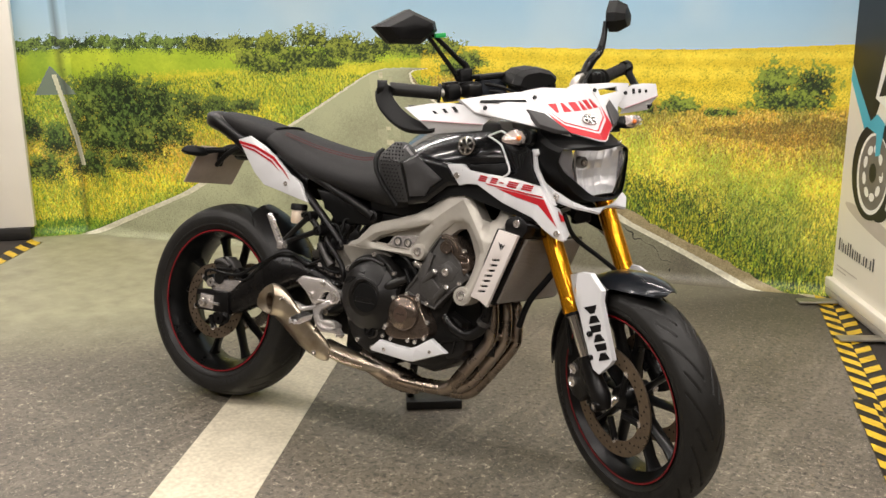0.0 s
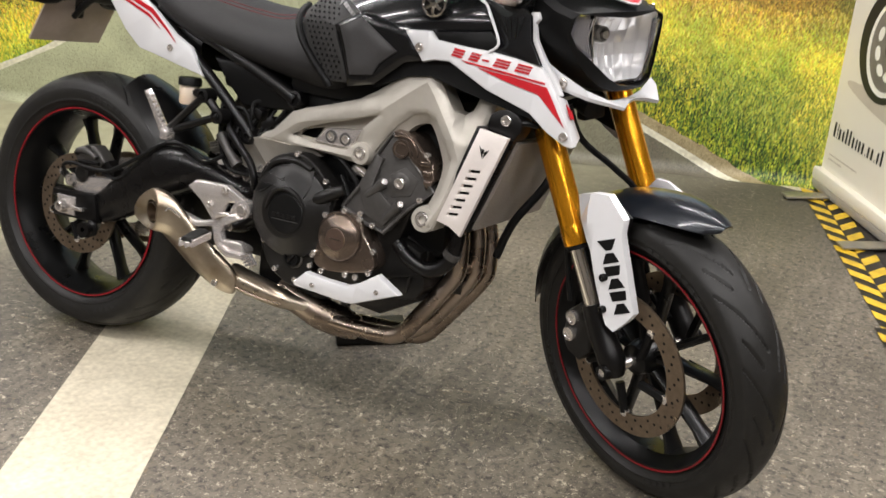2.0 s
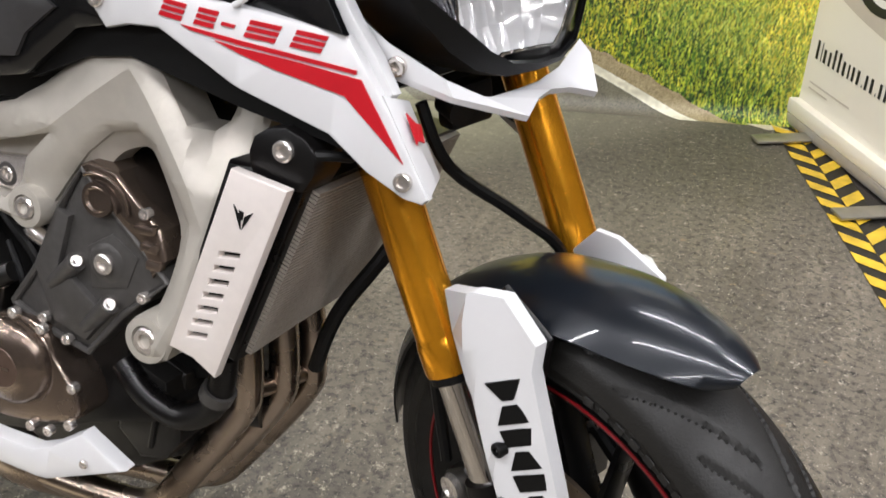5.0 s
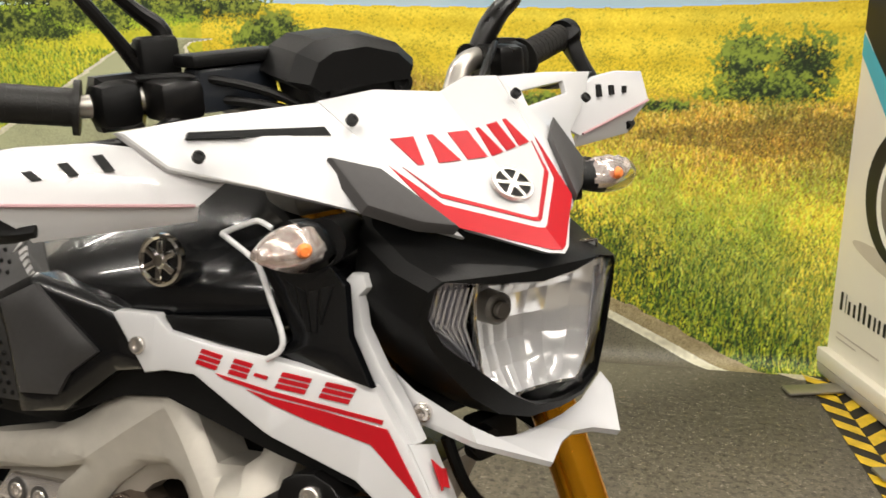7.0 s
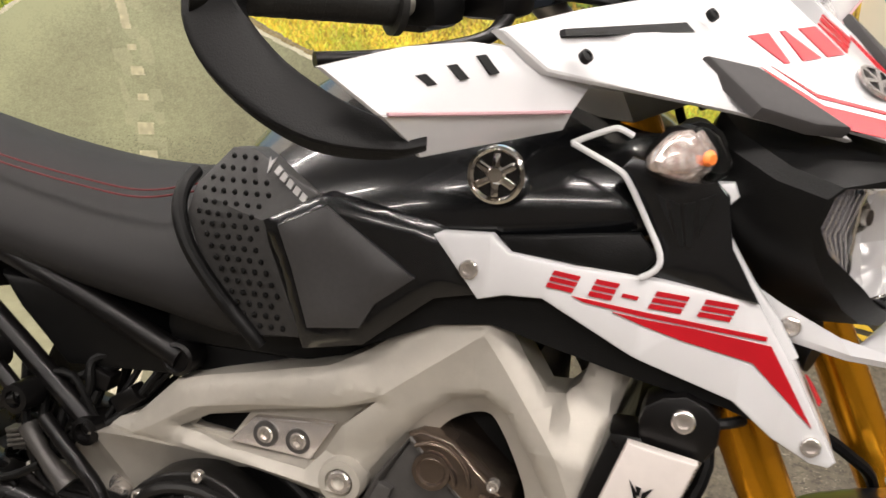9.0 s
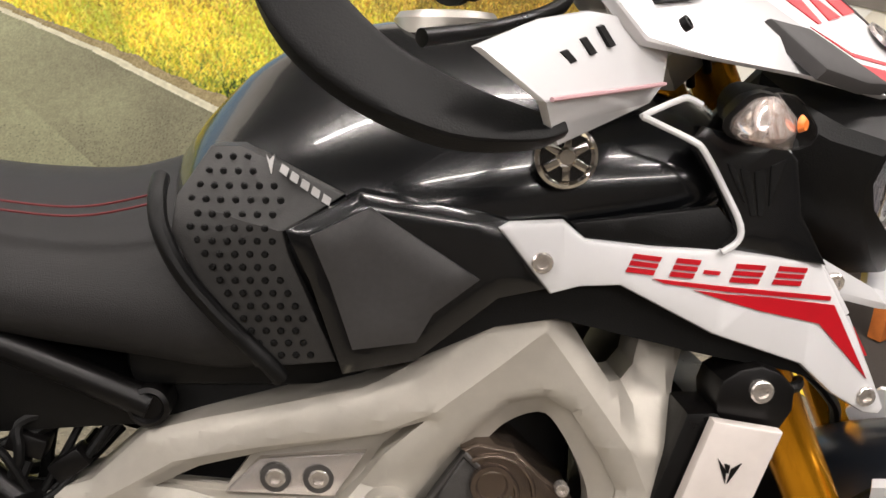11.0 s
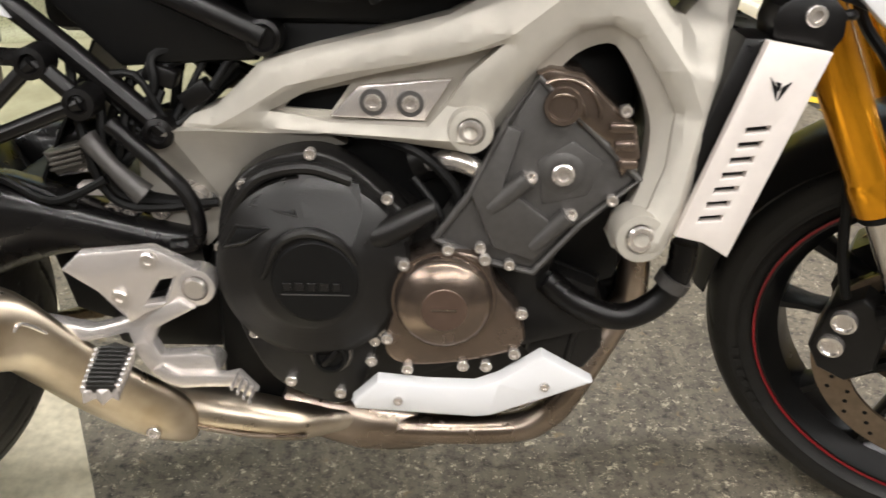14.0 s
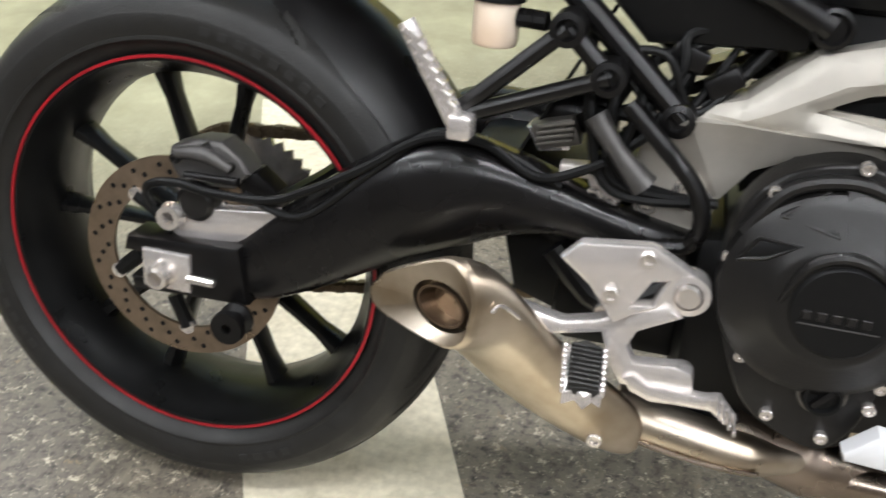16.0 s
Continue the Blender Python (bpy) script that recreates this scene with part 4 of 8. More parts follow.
def skin(xz, f, thick=0.006, cuts=(), bevel=0.0015, holes=()):
    """A panel with the side outline xz whose outer face lies at y = f(x, z), cut at the given x so that it can bend there."""
    bm = bmesh.new()
    edges = []
    for lp in (xz, *holes):
        vs = [bm.verts.new((x, 0, z)) for x, z in lp]
        edges += [bm.edges.new((vs[i], vs[(i + 1) % len(vs)])) for i in range(len(vs))]
    bmesh.ops.triangle_fill(bm, use_beauty=True, edges=edges, normal=(0, -1, 0))
    for c in cuts:
        bmesh.ops.bisect_plane(bm, geom=bm.verts[:] + bm.edges[:] + bm.faces[:], plane_co=(c, 0, 0), plane_no=(1, 0, 0))
    for v in bm.verts:
        v.co.y = f(v.co.x, v.co.z)
    bmesh.ops.recalc_face_normals(bm, faces=bm.faces)
    if sum((g.normal * g.calc_area() for g in bm.faces), Vector()).y > 0:
        bmesh.ops.reverse_faces(bm, faces=bm.faces)
    rim = [e for e in bm.edges if e.is_boundary]
    ret = bmesh.ops.extrude_face_region(bm, geom=bm.faces[:], use_keep_orig=True)
    bmesh.ops.translate(bm, vec=(0, thick, 0), verts=[g for g in ret["geom"] if isinstance(g, bmesh.types.BMVert)])
    bmesh.ops.recalc_face_normals(bm, faces=bm.faces)
    if bevel:
        bmesh.ops.bevel(bm, geom=[e for e in rim if e.is_valid and len(e.link_faces) == 2], offset=bevel, segments=2, affect="EDGES", profile=0.5, clamp_overlap=True)
    return bm


def ring(x, half, top, bottom, n=28, power=2.8, pinch=0.0):
    """A rounded cross-section across the machine; pinch draws in its upper half."""
    out = []
    for k in range(n):
        a = 2 * math.pi * k / n
        c, s = math.cos(a), math.sin(a)
        v = math.copysign(abs(s) ** (2 / power), s)
        y = half * math.copysign(abs(c) ** (2 / power), c) * (1 - pinch * max(0, v + 0.3) ** 1.6)
        out.append((x, y, (top + bottom) / 2 + (top - bottom) / 2 * v))
    return out


def spline_rings(rings, n=5):
    """More rings between the given ones, for a smooth skin."""
    cols = [curve_points([r[k] for r in rings], n) for k in range(len(rings[0]))]
    return [[c[i] for c in cols] for i in range(len(cols[0]))]


def disc_at(p, prof, seg=32, axis=(0, -1, 0)):
    """A turned piece whose profile (radius, height above p along axis) starts outermost."""
    b = lathe([(r, -h) for r, h in prof], seg)
    return shift(b, Matrix.Translation(p) @ Vector((0, -1, 0)).rotation_difference(Vector(axis)).to_matrix().to_4x4())


def pillow(xz, f, thick, reach, sink, step=0.012, holes=(), hole_reach=0.006, bevel=0.0, lines=(), stations=()):
    """A cast panel like skin, whose face falls away towards its rim over the given reach."""
    bm = bmesh.new()
    edges = []
    for lp in (xz, *holes):
        vs = [bm.verts.new((x, 0, z)) for x, z in lp]
        edges += [bm.edges.new((vs[i], vs[(i + 1) % len(vs)])) for i in range(len(vs))]
    bmesh.ops.triangle_fill(bm, use_beauty=True, edges=edges, normal=(0, -1, 0))
    for x in stations:
        bmesh.ops.bisect_plane(bm, geom=bm.verts[:] + bm.edges[:] + bm.faces[:], plane_co=(x, 0, 0), plane_no=(1, 0, 0))
    for line, tall, reach_ in lines:
        for (ax_, az), (bx_, bz) in zip(line, line[1:]):
            n_ = Vector((bz - az, 0, ax_ - bx_)).normalized()
            bmesh.ops.bisect_plane(bm, geom=bm.verts[:] + bm.edges[:] + bm.faces[:], plane_co=Vector((ax_, 0, az)), plane_no=n_)
    xs, zs = [p[0] for p in xz], [p[1] for p in xz]
    for lo, hi, ax in ((min(xs), max(xs), 0), (min(zs), max(zs), 2)):
        c = lo + step
        while c < hi:
            no = (1, 0, 0) if ax == 0 else (0, 0, 1)
            bmesh.ops.bisect_plane(bm, geom=bm.verts[:] + bm.edges[:] + bm.faces[:], plane_co=(c if ax == 0 else 0, 0, c if ax == 2 else 0), plane_no=no)
            c += step

    def gap(loop, p):
        a = np.array(loop)
        b = np.roll(a, -1, 0)
        ab = b - a
        t = np.clip(((p - a) * ab).sum(1) / np.maximum((ab * ab).sum(1), 1e-12), 0, 1)
        return float(np.sqrt(((a + ab * t[:, None] - p) ** 2).sum(1)).min())

    for v in bm.verts:
        p = np.array((v.co.x, v.co.z))
        y = f(v.co.x, v.co.z) + sink * max(0.0, 1 - gap(xz, p) / reach) ** 1.6
        for hl in holes:
            y += 0.006 * max(0.0, 1 - gap(hl, p) / hole_reach)
        v.co.y = y
    bmesh.ops.recalc_face_normals(bm, faces=bm.faces)
    if sum((g.normal * g.calc_area() for g in bm.faces), Vector()).y > 0:
        bmesh.ops.reverse_faces(bm, faces=bm.faces)
    rim = [e for e in bm.edges if e.is_boundary]
    ret = bmesh.ops.extrude_face_region(bm, geom=bm.faces[:], use_keep_orig=True)
    bmesh.ops.translate(bm, vec=(0, thick, 0), verts=[g for g in ret["geom"] if isinstance(g, bmesh.types.BMVert)])
    bmesh.ops.recalc_face_normals(bm, faces=bm.faces)
    if bevel:
        bmesh.ops.bevel(bm, geom=[e for e in rim if e.is_valid and len(e.link_faces) == 2], offset=bevel, segments=2, affect="EDGES", profile=0.5, clamp_overlap=True)
    return bm


# -- frame --
FRAME_HOLE = [(-0.072, 0.607), (-0.061, 0.62), (-0.003, 0.634), (-0.023, 0.606)]


# raised creases along the spar: line, height, reach
SPAR_CRESTS = [([(-0.2, 0.558), (-0.12, 0.6), (-0.066, 0.634), (0.0, 0.65), (0.105, 0.672), (0.15, 0.69), (0.2, 0.728), (0.243, 0.76), (0.262, 0.735), (0.316, 0.66), (0.333, 0.62), (0.315, 0.54), (0.297, 0.5)], 0.013, 0.05), ([(-0.2, 0.55), (-0.03, 0.588), (0.113, 0.592)], 0.015, 0.03)]


def spar_y(x, z):
    side = float(np.interp(x, (-0.2, -0.09, 0.02, 0.11, 0.2, 0.28, 0.31), (-0.12, -0.142, -0.165, -0.189, -0.188, -0.192, -0.192)))
    low = min(1.0, max(0.0, (0.62 - z) / 0.12)) if x > 0.22 else 0.0
    high = min(1.0, max(0.0, (z - 0.66) / 0.09)) if x > 0.2 else 0.0
    groove = 0.02 * min(1.0, max(0.0, (x - 0.3 - 0.3 * (0.72 - z)) / 0.012)) * min(1.0, max(0.0, (z - 0.655) / 0.05))
    p = np.array((x, z))
    crest = 0.0
    for line, tall, reach in SPAR_CRESTS:
        a, b2 = np.array(line[:-1]), np.array(line[1:])
        ab = b2 - a
        t = np.clip(((p - a) * ab).sum(1) / (ab * ab).sum(1), 0, 1)
        d = math.sqrt(float(((a + ab * t[:, None] - p) ** 2).sum(1).min()))
        crest = max(crest, tall * max(0.0, 1 - d / reach))
    return side - 0.022 * low + 0.022 * high * min(1, max(0, (x - 0.2) / 0.12)) - crest + groove


def recess_y(x, z):
    return float(np.interp(x, (-0.1, -0.02, 0.06, 0.16), (-0.128, -0.143, -0.15, -0.172)))


RECESS = [(-0.086, 0.605), (-0.045, 0.628), (0.008, 0.645), (0.072, 0.662), (0.146, 0.683), (0.112, 0.652), (0.092, 0.62), (0.074, 0.6), (-0.02, 0.598)]
for flip in (0, 1):
    bm = pillow(SPAR_XZ, lambda x, z: spar_y(x, z) + 0.004, 0.05, 0.01, 0.006, 0.008, holes=[RECESS], hole_reach=0.012, bevel=0.0, lines=SPAR_CRESTS)
    if flip:
        mirror(bm)
    spar = part("frame_spar", bm, SILVER_FRAME, bike, "cast silver-grey aluminium frame spar", 21)
    if flip:
        continue
    part("recess_floor", skin([(-0.1, 0.592), (-0.06, 0.64), (0.155, 0.695), (0.125, 0.65), (0.095, 0.59)], recess_y, 0.006, (0.02, 0.07), 0, holes=[FRAME_HOLE]), SILVER_FRAME, spar)
    part("mount_plate", skin([(-0.024, 0.602), (0.006, 0.634), (0.098, 0.645), (0.07, 0.601)], lambda x, z: recess_y(x, z) - 0.007, 0.012, (), 0.002), LIGHT_ALU, spar, "pale machined mounting plate")
    for bx, bz in ((0.02, 0.6185), (0.057, 0.6185)):
        y = recess_y(bx, bz) - 0.007
        part("mount_ring", disc_at((bx, y, bz), [(0.008, 0.0045), (0.013, 0.004), (0.014, 0), (0.008, 0)], 24), ENGINE_GREY, spar)
        part("mount_bolt", bolt((bx, y, bz), 0.009, 0.006), STEEL, spar)
    for (bx, by, bz), r in (((0.116, -0.186, 0.601), 0.021), ((0.282, -0.207, 0.503), 0.024)):
        part("boss", disc_at((bx, by, bz), [(r * 0.62, 0.004), (r * 0.66, 0.012), (r, 0.011), (r * 1.08, 0.004), (r * 1.1, -0.03)], 32), SILVER_FRAME, spar)
        part("boss_bolt", bolt((bx, by - 0.005, bz), r * 0.58, 0.009), STEEL, spar)
inner_edge = [(0.133, 0.606), (0.157, 0.637), (0.183, 0.668), (0.215, 0.695), (0.247, 0.701), (0.27, 0.689), (0.295, 0.65), (0.31, 0.62), (0.304, 0.57), (0.288, 0.528)]
flange_edge = [(0.138, 0.592), (0.165, 0.617), (0.19, 0.643), (0.214, 0.67), (0.244, 0.681), (0.26, 0.67), (0.281, 0.632), (0.29, 0.6), (0.285, 0.556), (0.272, 0.52)]
rings = []
for (ax_, az), (bx_, bz) in zip(inner_edge, flange_edge):
    ya = spar_y(ax_, az) + 0.014
    rings.append([(ax_, ya, az), (bx_, ya + 0.012, bz), (bx_, ya + 0.04, bz), (ax_, ya + 0.04, az)])
part("inner_flange", loft(spline_rings(rings, 3)), SILVER_FRAME, spar, "", 35)
part("head_stock", tube([(0.46, 0, 0.76), (0.395, 0, 0.9)], 0.04, 24, 2, False), SATIN_BLACK, bike)
part("cross_brace", tube([(0.36, -0.12, 0.76), (0.4, 0, 0.8), (0.36, 0.12, 0.76)], 0.03, 14, 4), SILVER_FRAME, bike)

# -- engine --
CASE = [(-0.138, 0.49), (-0.092, 0.56), (-0.04, 0.572), (0.03, 0.53), (0.085, 0.487), (0.15, 0.6), (0.183, 0.65), (0.22, 0.65), (0.255, 0.62), (0.283, 0.552), (0.226, 0.505), (0.205, 0.44), (0.255, 0.42), (0.258, 0.37), (0.17, 0.345), (0.05, 0.3), (-0.022, 0.29), (-0.1, 0.33), (-0.138, 0.44)]
engine = part("engine", plate(P(-0.15, *CASE), 0.32, 0.008), ENGINE_BLACK, bike, "dark cast three-cylinder engine")
CLUTCH = [(-0.125, 0.533), (-0.092, 0.562), (-0.044, 0.574), (-0.006, 0.563), (0.034, 0.529), (0.06, 0.5), (0.053, 0.465), (0.028, 0.403), (0.018, 0.345), (0.002, 0.305), (-0.022, 0.288), (-0.07, 0.305), (-0.099, 0.331), (-0.122, 0.382), (-0.138, 0.444), (-0.138, 0.492)]


def rounded(xz, n=4):
    return [(p.x, p.z) for p in curve_points([(x, 0, z) for x, z in xz], n, True)]


cover = part("clutch_cover", plate(P(-0.178, *rounded(CLUTCH)), 0.04, 0.004, 3), ENGINE_BLACK, engine, "satin black clutch cover")
part("cover_dome", disc_at((-0.042, -0.178, 0.452), [(0, 0.034), (0.052, 0.034), (0.058, 0.032), (0.066, 0.025), (0.086, 0.02), (0.098, 0.01), (0.101, 0)], 56), ENGINE_BLACK, cover)
oil = part("oil_cap", disc_at((-0.027, -0.182, 0.353), [(0.0, 0.006), (0.013, 0.006), (0.0145, 0.011), (0.0175, 0.011), (0.019, 0.0), (0.019, -0.01)], 32), MATT_BLACK, cover, "black oil filler cap with a raised bar")
part("cap_bar", shift(box(-0.012, 0.012, -0.007, 0.0, -0.003, 0.003, 0.001), Matrix.Translation((-0.027, -0.187, 0.353)) @ Matrix.Rotation(radians(-50), 4, "Y")), SATIN_BLACK, oil)
part("cap_seat", disc_at((-0.027, -0.181, 0.353), [(0.0195, 0.003), (0.0215, 0.003), (0.023, 0.0), (0.023, -0.006)], 32), DARK_CAST, cover, "bright rim round the oil cap")
part("cover_cap", disc_at((-0.036, -0.2105, 0.45), [(0, 0.004), (0.041, 0.004), (0.044, 0.002), (0.0445, -0.004)], 40), MATT_BLACK, cover)
part("script_line", box(-0.07, -0.002, -0.2156, -0.214, 0.436, 0.4372), ENGINE_GREY, cover)
def dome_y(x, z):
    return -0.178 - float(np.interp(math.hypot(x + 0.042, z - 0.452), (0.052, 0.058, 0.066, 0.086, 0.098, 0.101), (0.034, 0.032, 0.025, 0.02, 0.01, 0.0)))


for tri_w in (((-0.1, 0.524), (-0.064, 0.549), (-0.052, 0.516)), ((-0.128, 0.479), (-0.114, 0.502), (-0.08, 0.503), (-0.106, 0.486))):
    mid_x, mid_z = (sum(p[k] for p in tri_w) / len(tri_w) for k in (0, 1))
    part("cover_pocket", skin([(mid_x + (x - mid_x) * 0.86, mid_z + (z - mid_z) * 0.86) for x, z in tri_w], lambda x, z: dome_y(x, z) - 0.001, 0.004, (), 0.0006), MATT_BLACK, cover, "dark triangular pocket")
    line = [(x, 0, z) for x, z in (*tri_w, tri_w[0])]
    part("pocket_rim", tube([(x, dome_y(x, z) - 0.0005, z) for x, _, z in line], 0.0022, 8, 1, False), ENGINE_BLACK, cover)
part("cover_facet", loft([[(-0.052, -0.186, 0.556), (0.008, -0.186, 0.544), (0.008, -0.176, 0.543), (-0.052, -0.176, 0.554)], [(-0.048, -0.2, 0.53), (0.012, -0.199, 0.518), (0.012, -0.18, 0.516), (-0.048, -0.18, 0.528)], [(-0.042, -0.2125, 0.497), (0.002, -0.2125, 0.488), (0.002, -0.19, 0.484), (-0.042, -0.19, 0.494)]]), ENGINE_BLACK, cover, "", 14)
part("cover_facet", loft([[(0.044, -0.186, 0.512), (0.056, -0.186, 0.486), (0.054, -0.176, 0.486), (0.042, -0.176, 0.512)], [(0.02, -0.2, 0.494), (0.03, -0.2, 0.472), (0.03, -0.18, 0.47), (0.02, -0.18, 0.492)], [(0.0, -0.212, 0.476), (0.004, -0.212, 0.462), (0.004, -0.19, 0.46), (0.0, -0.19, 0.474)]]), ENGINE_BLACK, cover, "", 14)
for k in range(5):
    part("script_bar", box(-0.068 + 0.0125 * k, -0.06 + 0.0125 * k, -0.216, -0.214, 0.441, 0.4495, 0.0006, 1), ENGINE_BLACK, cover)
part("cover_ridge", tube([(-0.088, -0.212, 0.452), (-0.07, -0.214, 0.49), (-0.04, -0.215, 0.503), (-0.01, -0.2145, 0.492), (0.006, -0.211, 0.468)], [0.002, 0.005, 0.006, 0.005, 0.002], 10, 5), ENGINE_BLACK, cover)
part("cover_step", tube([(-0.127, -0.181, 0.5), (-0.095, -0.183, 0.546), (-0.044, -0.183, 0.559), (0.0, -0.183, 0.546)], 0.007, 10, 5), ENGINE_BLACK, cover)
part("lever_arm", tube([(0.012, -0.188, 0.484), (0.03, -0.19, 0.493), (0.058, -0.188, 0.508), (0.082, -0.183, 0.52)], [0.01, 0.0145, 0.013, 0.011], 16, 4), ENGINE_BLACK, cover)
for x, z in ((-0.04, 0.573), (-0.108, 0.54), (0.035, 0.528), (-0.135, 0.474), (-0.118, 0.425), (-0.106, 0.377), (-0.071, 0.32), (-0.018, 0.306), (0.02, 0.37), (0.016, 0.346), (0.066, 0.503), (0.05, 0.462), (0.052, 0.45), (0.02, 0.392), (0.03, 0.38)):
    part("cover_bolt", bolt((x, -0.182, z), 0.0062, 0.0045), STEEL, engine)
BRONZE = [(0.051, 0.462), (0.096, 0.478), (0.133, 0.469), (0.146, 0.44), (0.172, 0.404), (0.172, 0.372), (0.113, 0.353), (0.051, 0.349), (0.03, 0.371), (0.042, 0.42)]
gen = part("starter_cover", plate(P(-0.197, *rounded(BRONZE, 3)), 0.05, 0.005, 3), COVER_BRONZE, engine, "bronze-grey metal side cover")
part("cover_dome", disc_at((0.092, -0.197, 0.425), [(0.02, 0.022), (0.026, 0.0215), (0.031, 0.019), (0.043, 0.015), (0.0475, 0.011), (0.05, 0.004), (0.0505, 0.0015), (0.053, 0.0015), (0.054, 0)], 48), COVER_BRONZE, gen)
part("cover_cap", disc_at((0.093, -0.2175, 0.424), [(0, 0.002), (0.022, 0.002), (0.0245, 0.0), (0.025, -0.005)], 36), material("cap_bronze", srgb(112, 94, 84), 0.4, 0.8, grain=0.15), gen)
part("script_bar", box(0.08, 0.106, -0.2202, -0.219, 0.4225, 0.4255), COVER_BRONZE, gen)
for x, z in ((0.096, 0.481), (0.133, 0.471), (0.052, 0.464), (0.172, 0.412), (0.166, 0.366), (0.113, 0.351), (0.137, 0.351), (0.055, 0.346), (0.034, 0.381)):
    part("cover_bolt", bolt((x, -0.198, z), 0.0062, 0.0045), STEEL, engine)
HEAD = [(0.082, 0.487), (0.117, 0.535), (0.151, 0.607), (0.18, 0.652), (0.205, 0.648), (0.222, 0.606), (0.252, 0.588), (0.282, 0.552), (0.226, 0.504), (0.182, 0.452), (0.136, 0.463)]
head = part("cylinder_cover", plate(P(-0.182, *HEAD), 0.06, 0.006, 3), ENGINE_GREY, engine, "dark grey cast cylinder side cover")
part("plug_boss", disc_at((0.207, -0.182, 0.557), [(0.012, 0.004), (0.017, 0.004), (0.024, 0)], 28), ENGINE_GREY, head)
part("plug_bolt", bolt((0.207, -0.185, 0.557), 0.0115, 0.006), STEEL, head)
for x0, z0, x1, z1 in ((0.137, 0.52, 0.173, 0.553), (0.18, 0.48, 0.214, 0.515)):
    part("stud_rib", tube([(x0, -0.183, z0), (x1, -0.188, z1)], [0.009, 0.0105], 14, 1, False), ENGINE_GREY, head)
    part("stud_bolt", bolt((x1, -0.187, z1), 0.007, 0.008, (0.5, -0.8, 0.35)), STEEL, head)
part("head_step", plate(P(-0.19, (0.117, 0.536), (0.151, 0.606), (0.166, 0.6), (0.15, 0.545), (0.21, 0.5), (0.182, 0.466), (0.14, 0.48)), 0.012, 0.004), ENGINE_GREY, head)
part("cover_rim", tube([(x, -0.183, z) for x, z in HEAD[:4] + HEAD[7:] + HEAD[:1]], 0.0042, 8, 1, False), ENGINE_GREY, head)
part("cover_pocket", skin([(0.188, 0.525), (0.232, 0.535), (0.246, 0.57), (0.215, 0.59), (0.182, 0.57)], lambda x, z: -0.1835, 0.004, (), 0.0015), ENGINE_GREY, head)
for x, z in ((0.128, 0.48), (0.158, 0.462), (0.256, 0.532)):
    part("cover_bolt", bolt((x, -0.188, z), 0.006, 0.005), STEEL, head)
CAM = [(0.177, 0.655), (0.19, 0.661), (0.222, 0.655), (0.245, 0.632), (0.275, 0.605), (0.281, 0.575), (0.264, 0.553), (0.25, 0.588), (0.22, 0.606), (0.203, 0.628)]
cam_cover = part("cam_cover", plate(P(-0.187, *CAM), 0.1, 0.005, 3), COVER_BRONZE, engine, "bronze-grey cam cover end")
for r, t in ((0.022, 0.0025), (0.036, 0.002)):
    part("cam_ridge", tube([(0.203 + r * math.cos(radians(a)), -0.189, 0.615 + r * math.sin(radians(a))) for a in range(118, -10, -12)], t, 8, 2), COVER_BRONZE, cam_cover)
part("cam_boss", disc_at((0.203, -0.187, 0.625), [(0, 0.002), (0.012, 0.002), (0.014, 0.005), (0.018, 0.005), (0.019, 0)], 28), COVER_BRONZE, cam_cover)
for k in range(3):
    part("cam_step", box(0.248 + 0.006 * k, 0.272 + 0.003 * k, -0.1935 + 0.001 * k, -0.18, 0.6 - 0.018 * k, 0.61 - 0.018 * k, 0.003), COVER_BRONZE, cam_cover)
part("cam_bolt", bolt((0.262, -0.19, 0.622), 0.006, 0.006), STEEL, cam_cover)
part("engine_core", box(-0.1, 0.29, -0.115, 0.115, 0.4, 0.735, 0.03), MATT_BLACK, engine)
part("starter_motor", tube([(0.06, -0.12, 0.55), (0.12, -0.13, 0.57), (0.16, -0.13, 0.555)], 0.025, 16, 4), ENGINE_BLACK, engine)
part("oil_sump", plate(P(-0.13, (0.0, 0.3), (0.05, 0.27), (0.16, 0.26), (0.25, 0.31), (0.262, 0.42), (0.2, 0.45), (0.05, 0.4)), 0.26, 0.02, 3), ENGINE_BLACK, engine)
case_ = part("cooler_case", plate(P(-0.142, (0.2, 0.425), (0.225, 0.421), (0.266, 0.392), (0.266, 0.344), (0.248, 0.318), (0.212, 0.31), (0.18, 0.34)), 0.12, 0.006, 3), ENGINE_BLACK, engine, "black faceted oil cooler case")
part("case_rib", tube([(0.205, -0.143, 0.405), (0.236, -0.144, 0.372), (0.262, -0.143, 0.372)], 0.0035, 8, 1, False), ENGINE_BLACK, case_)
part("case_rib", tube([(0.236, -0.144, 0.372), (0.228, -0.143, 0.33)], 0.0035, 8, 1, False), ENGINE_BLACK, case_)
part("oil_filter", shift(lathe([(0, -0.05), (0.03, -0.05), (0.035, -0.042), (0.035, 0.03), (0, 0.03)], 28), Matrix.Translation((0.268, -0.02, 0.35)) @ Matrix.Rotation(radians(-75), 4, "Z")), SATIN_BLACK, engine)
part("intake_duct", box(0.0, 0.2, -0.1, 0.1, 0.6, 0.72, 0.03), SATIN_BLACK, engine)
part("sensor_plug", tube([(0.075, -0.15, 0.555), (0.1, -0.165, 0.565), (0.125, -0.168, 0.555)], [0.008, 0.012, 0.01], 12, 3), STEEL, engine)
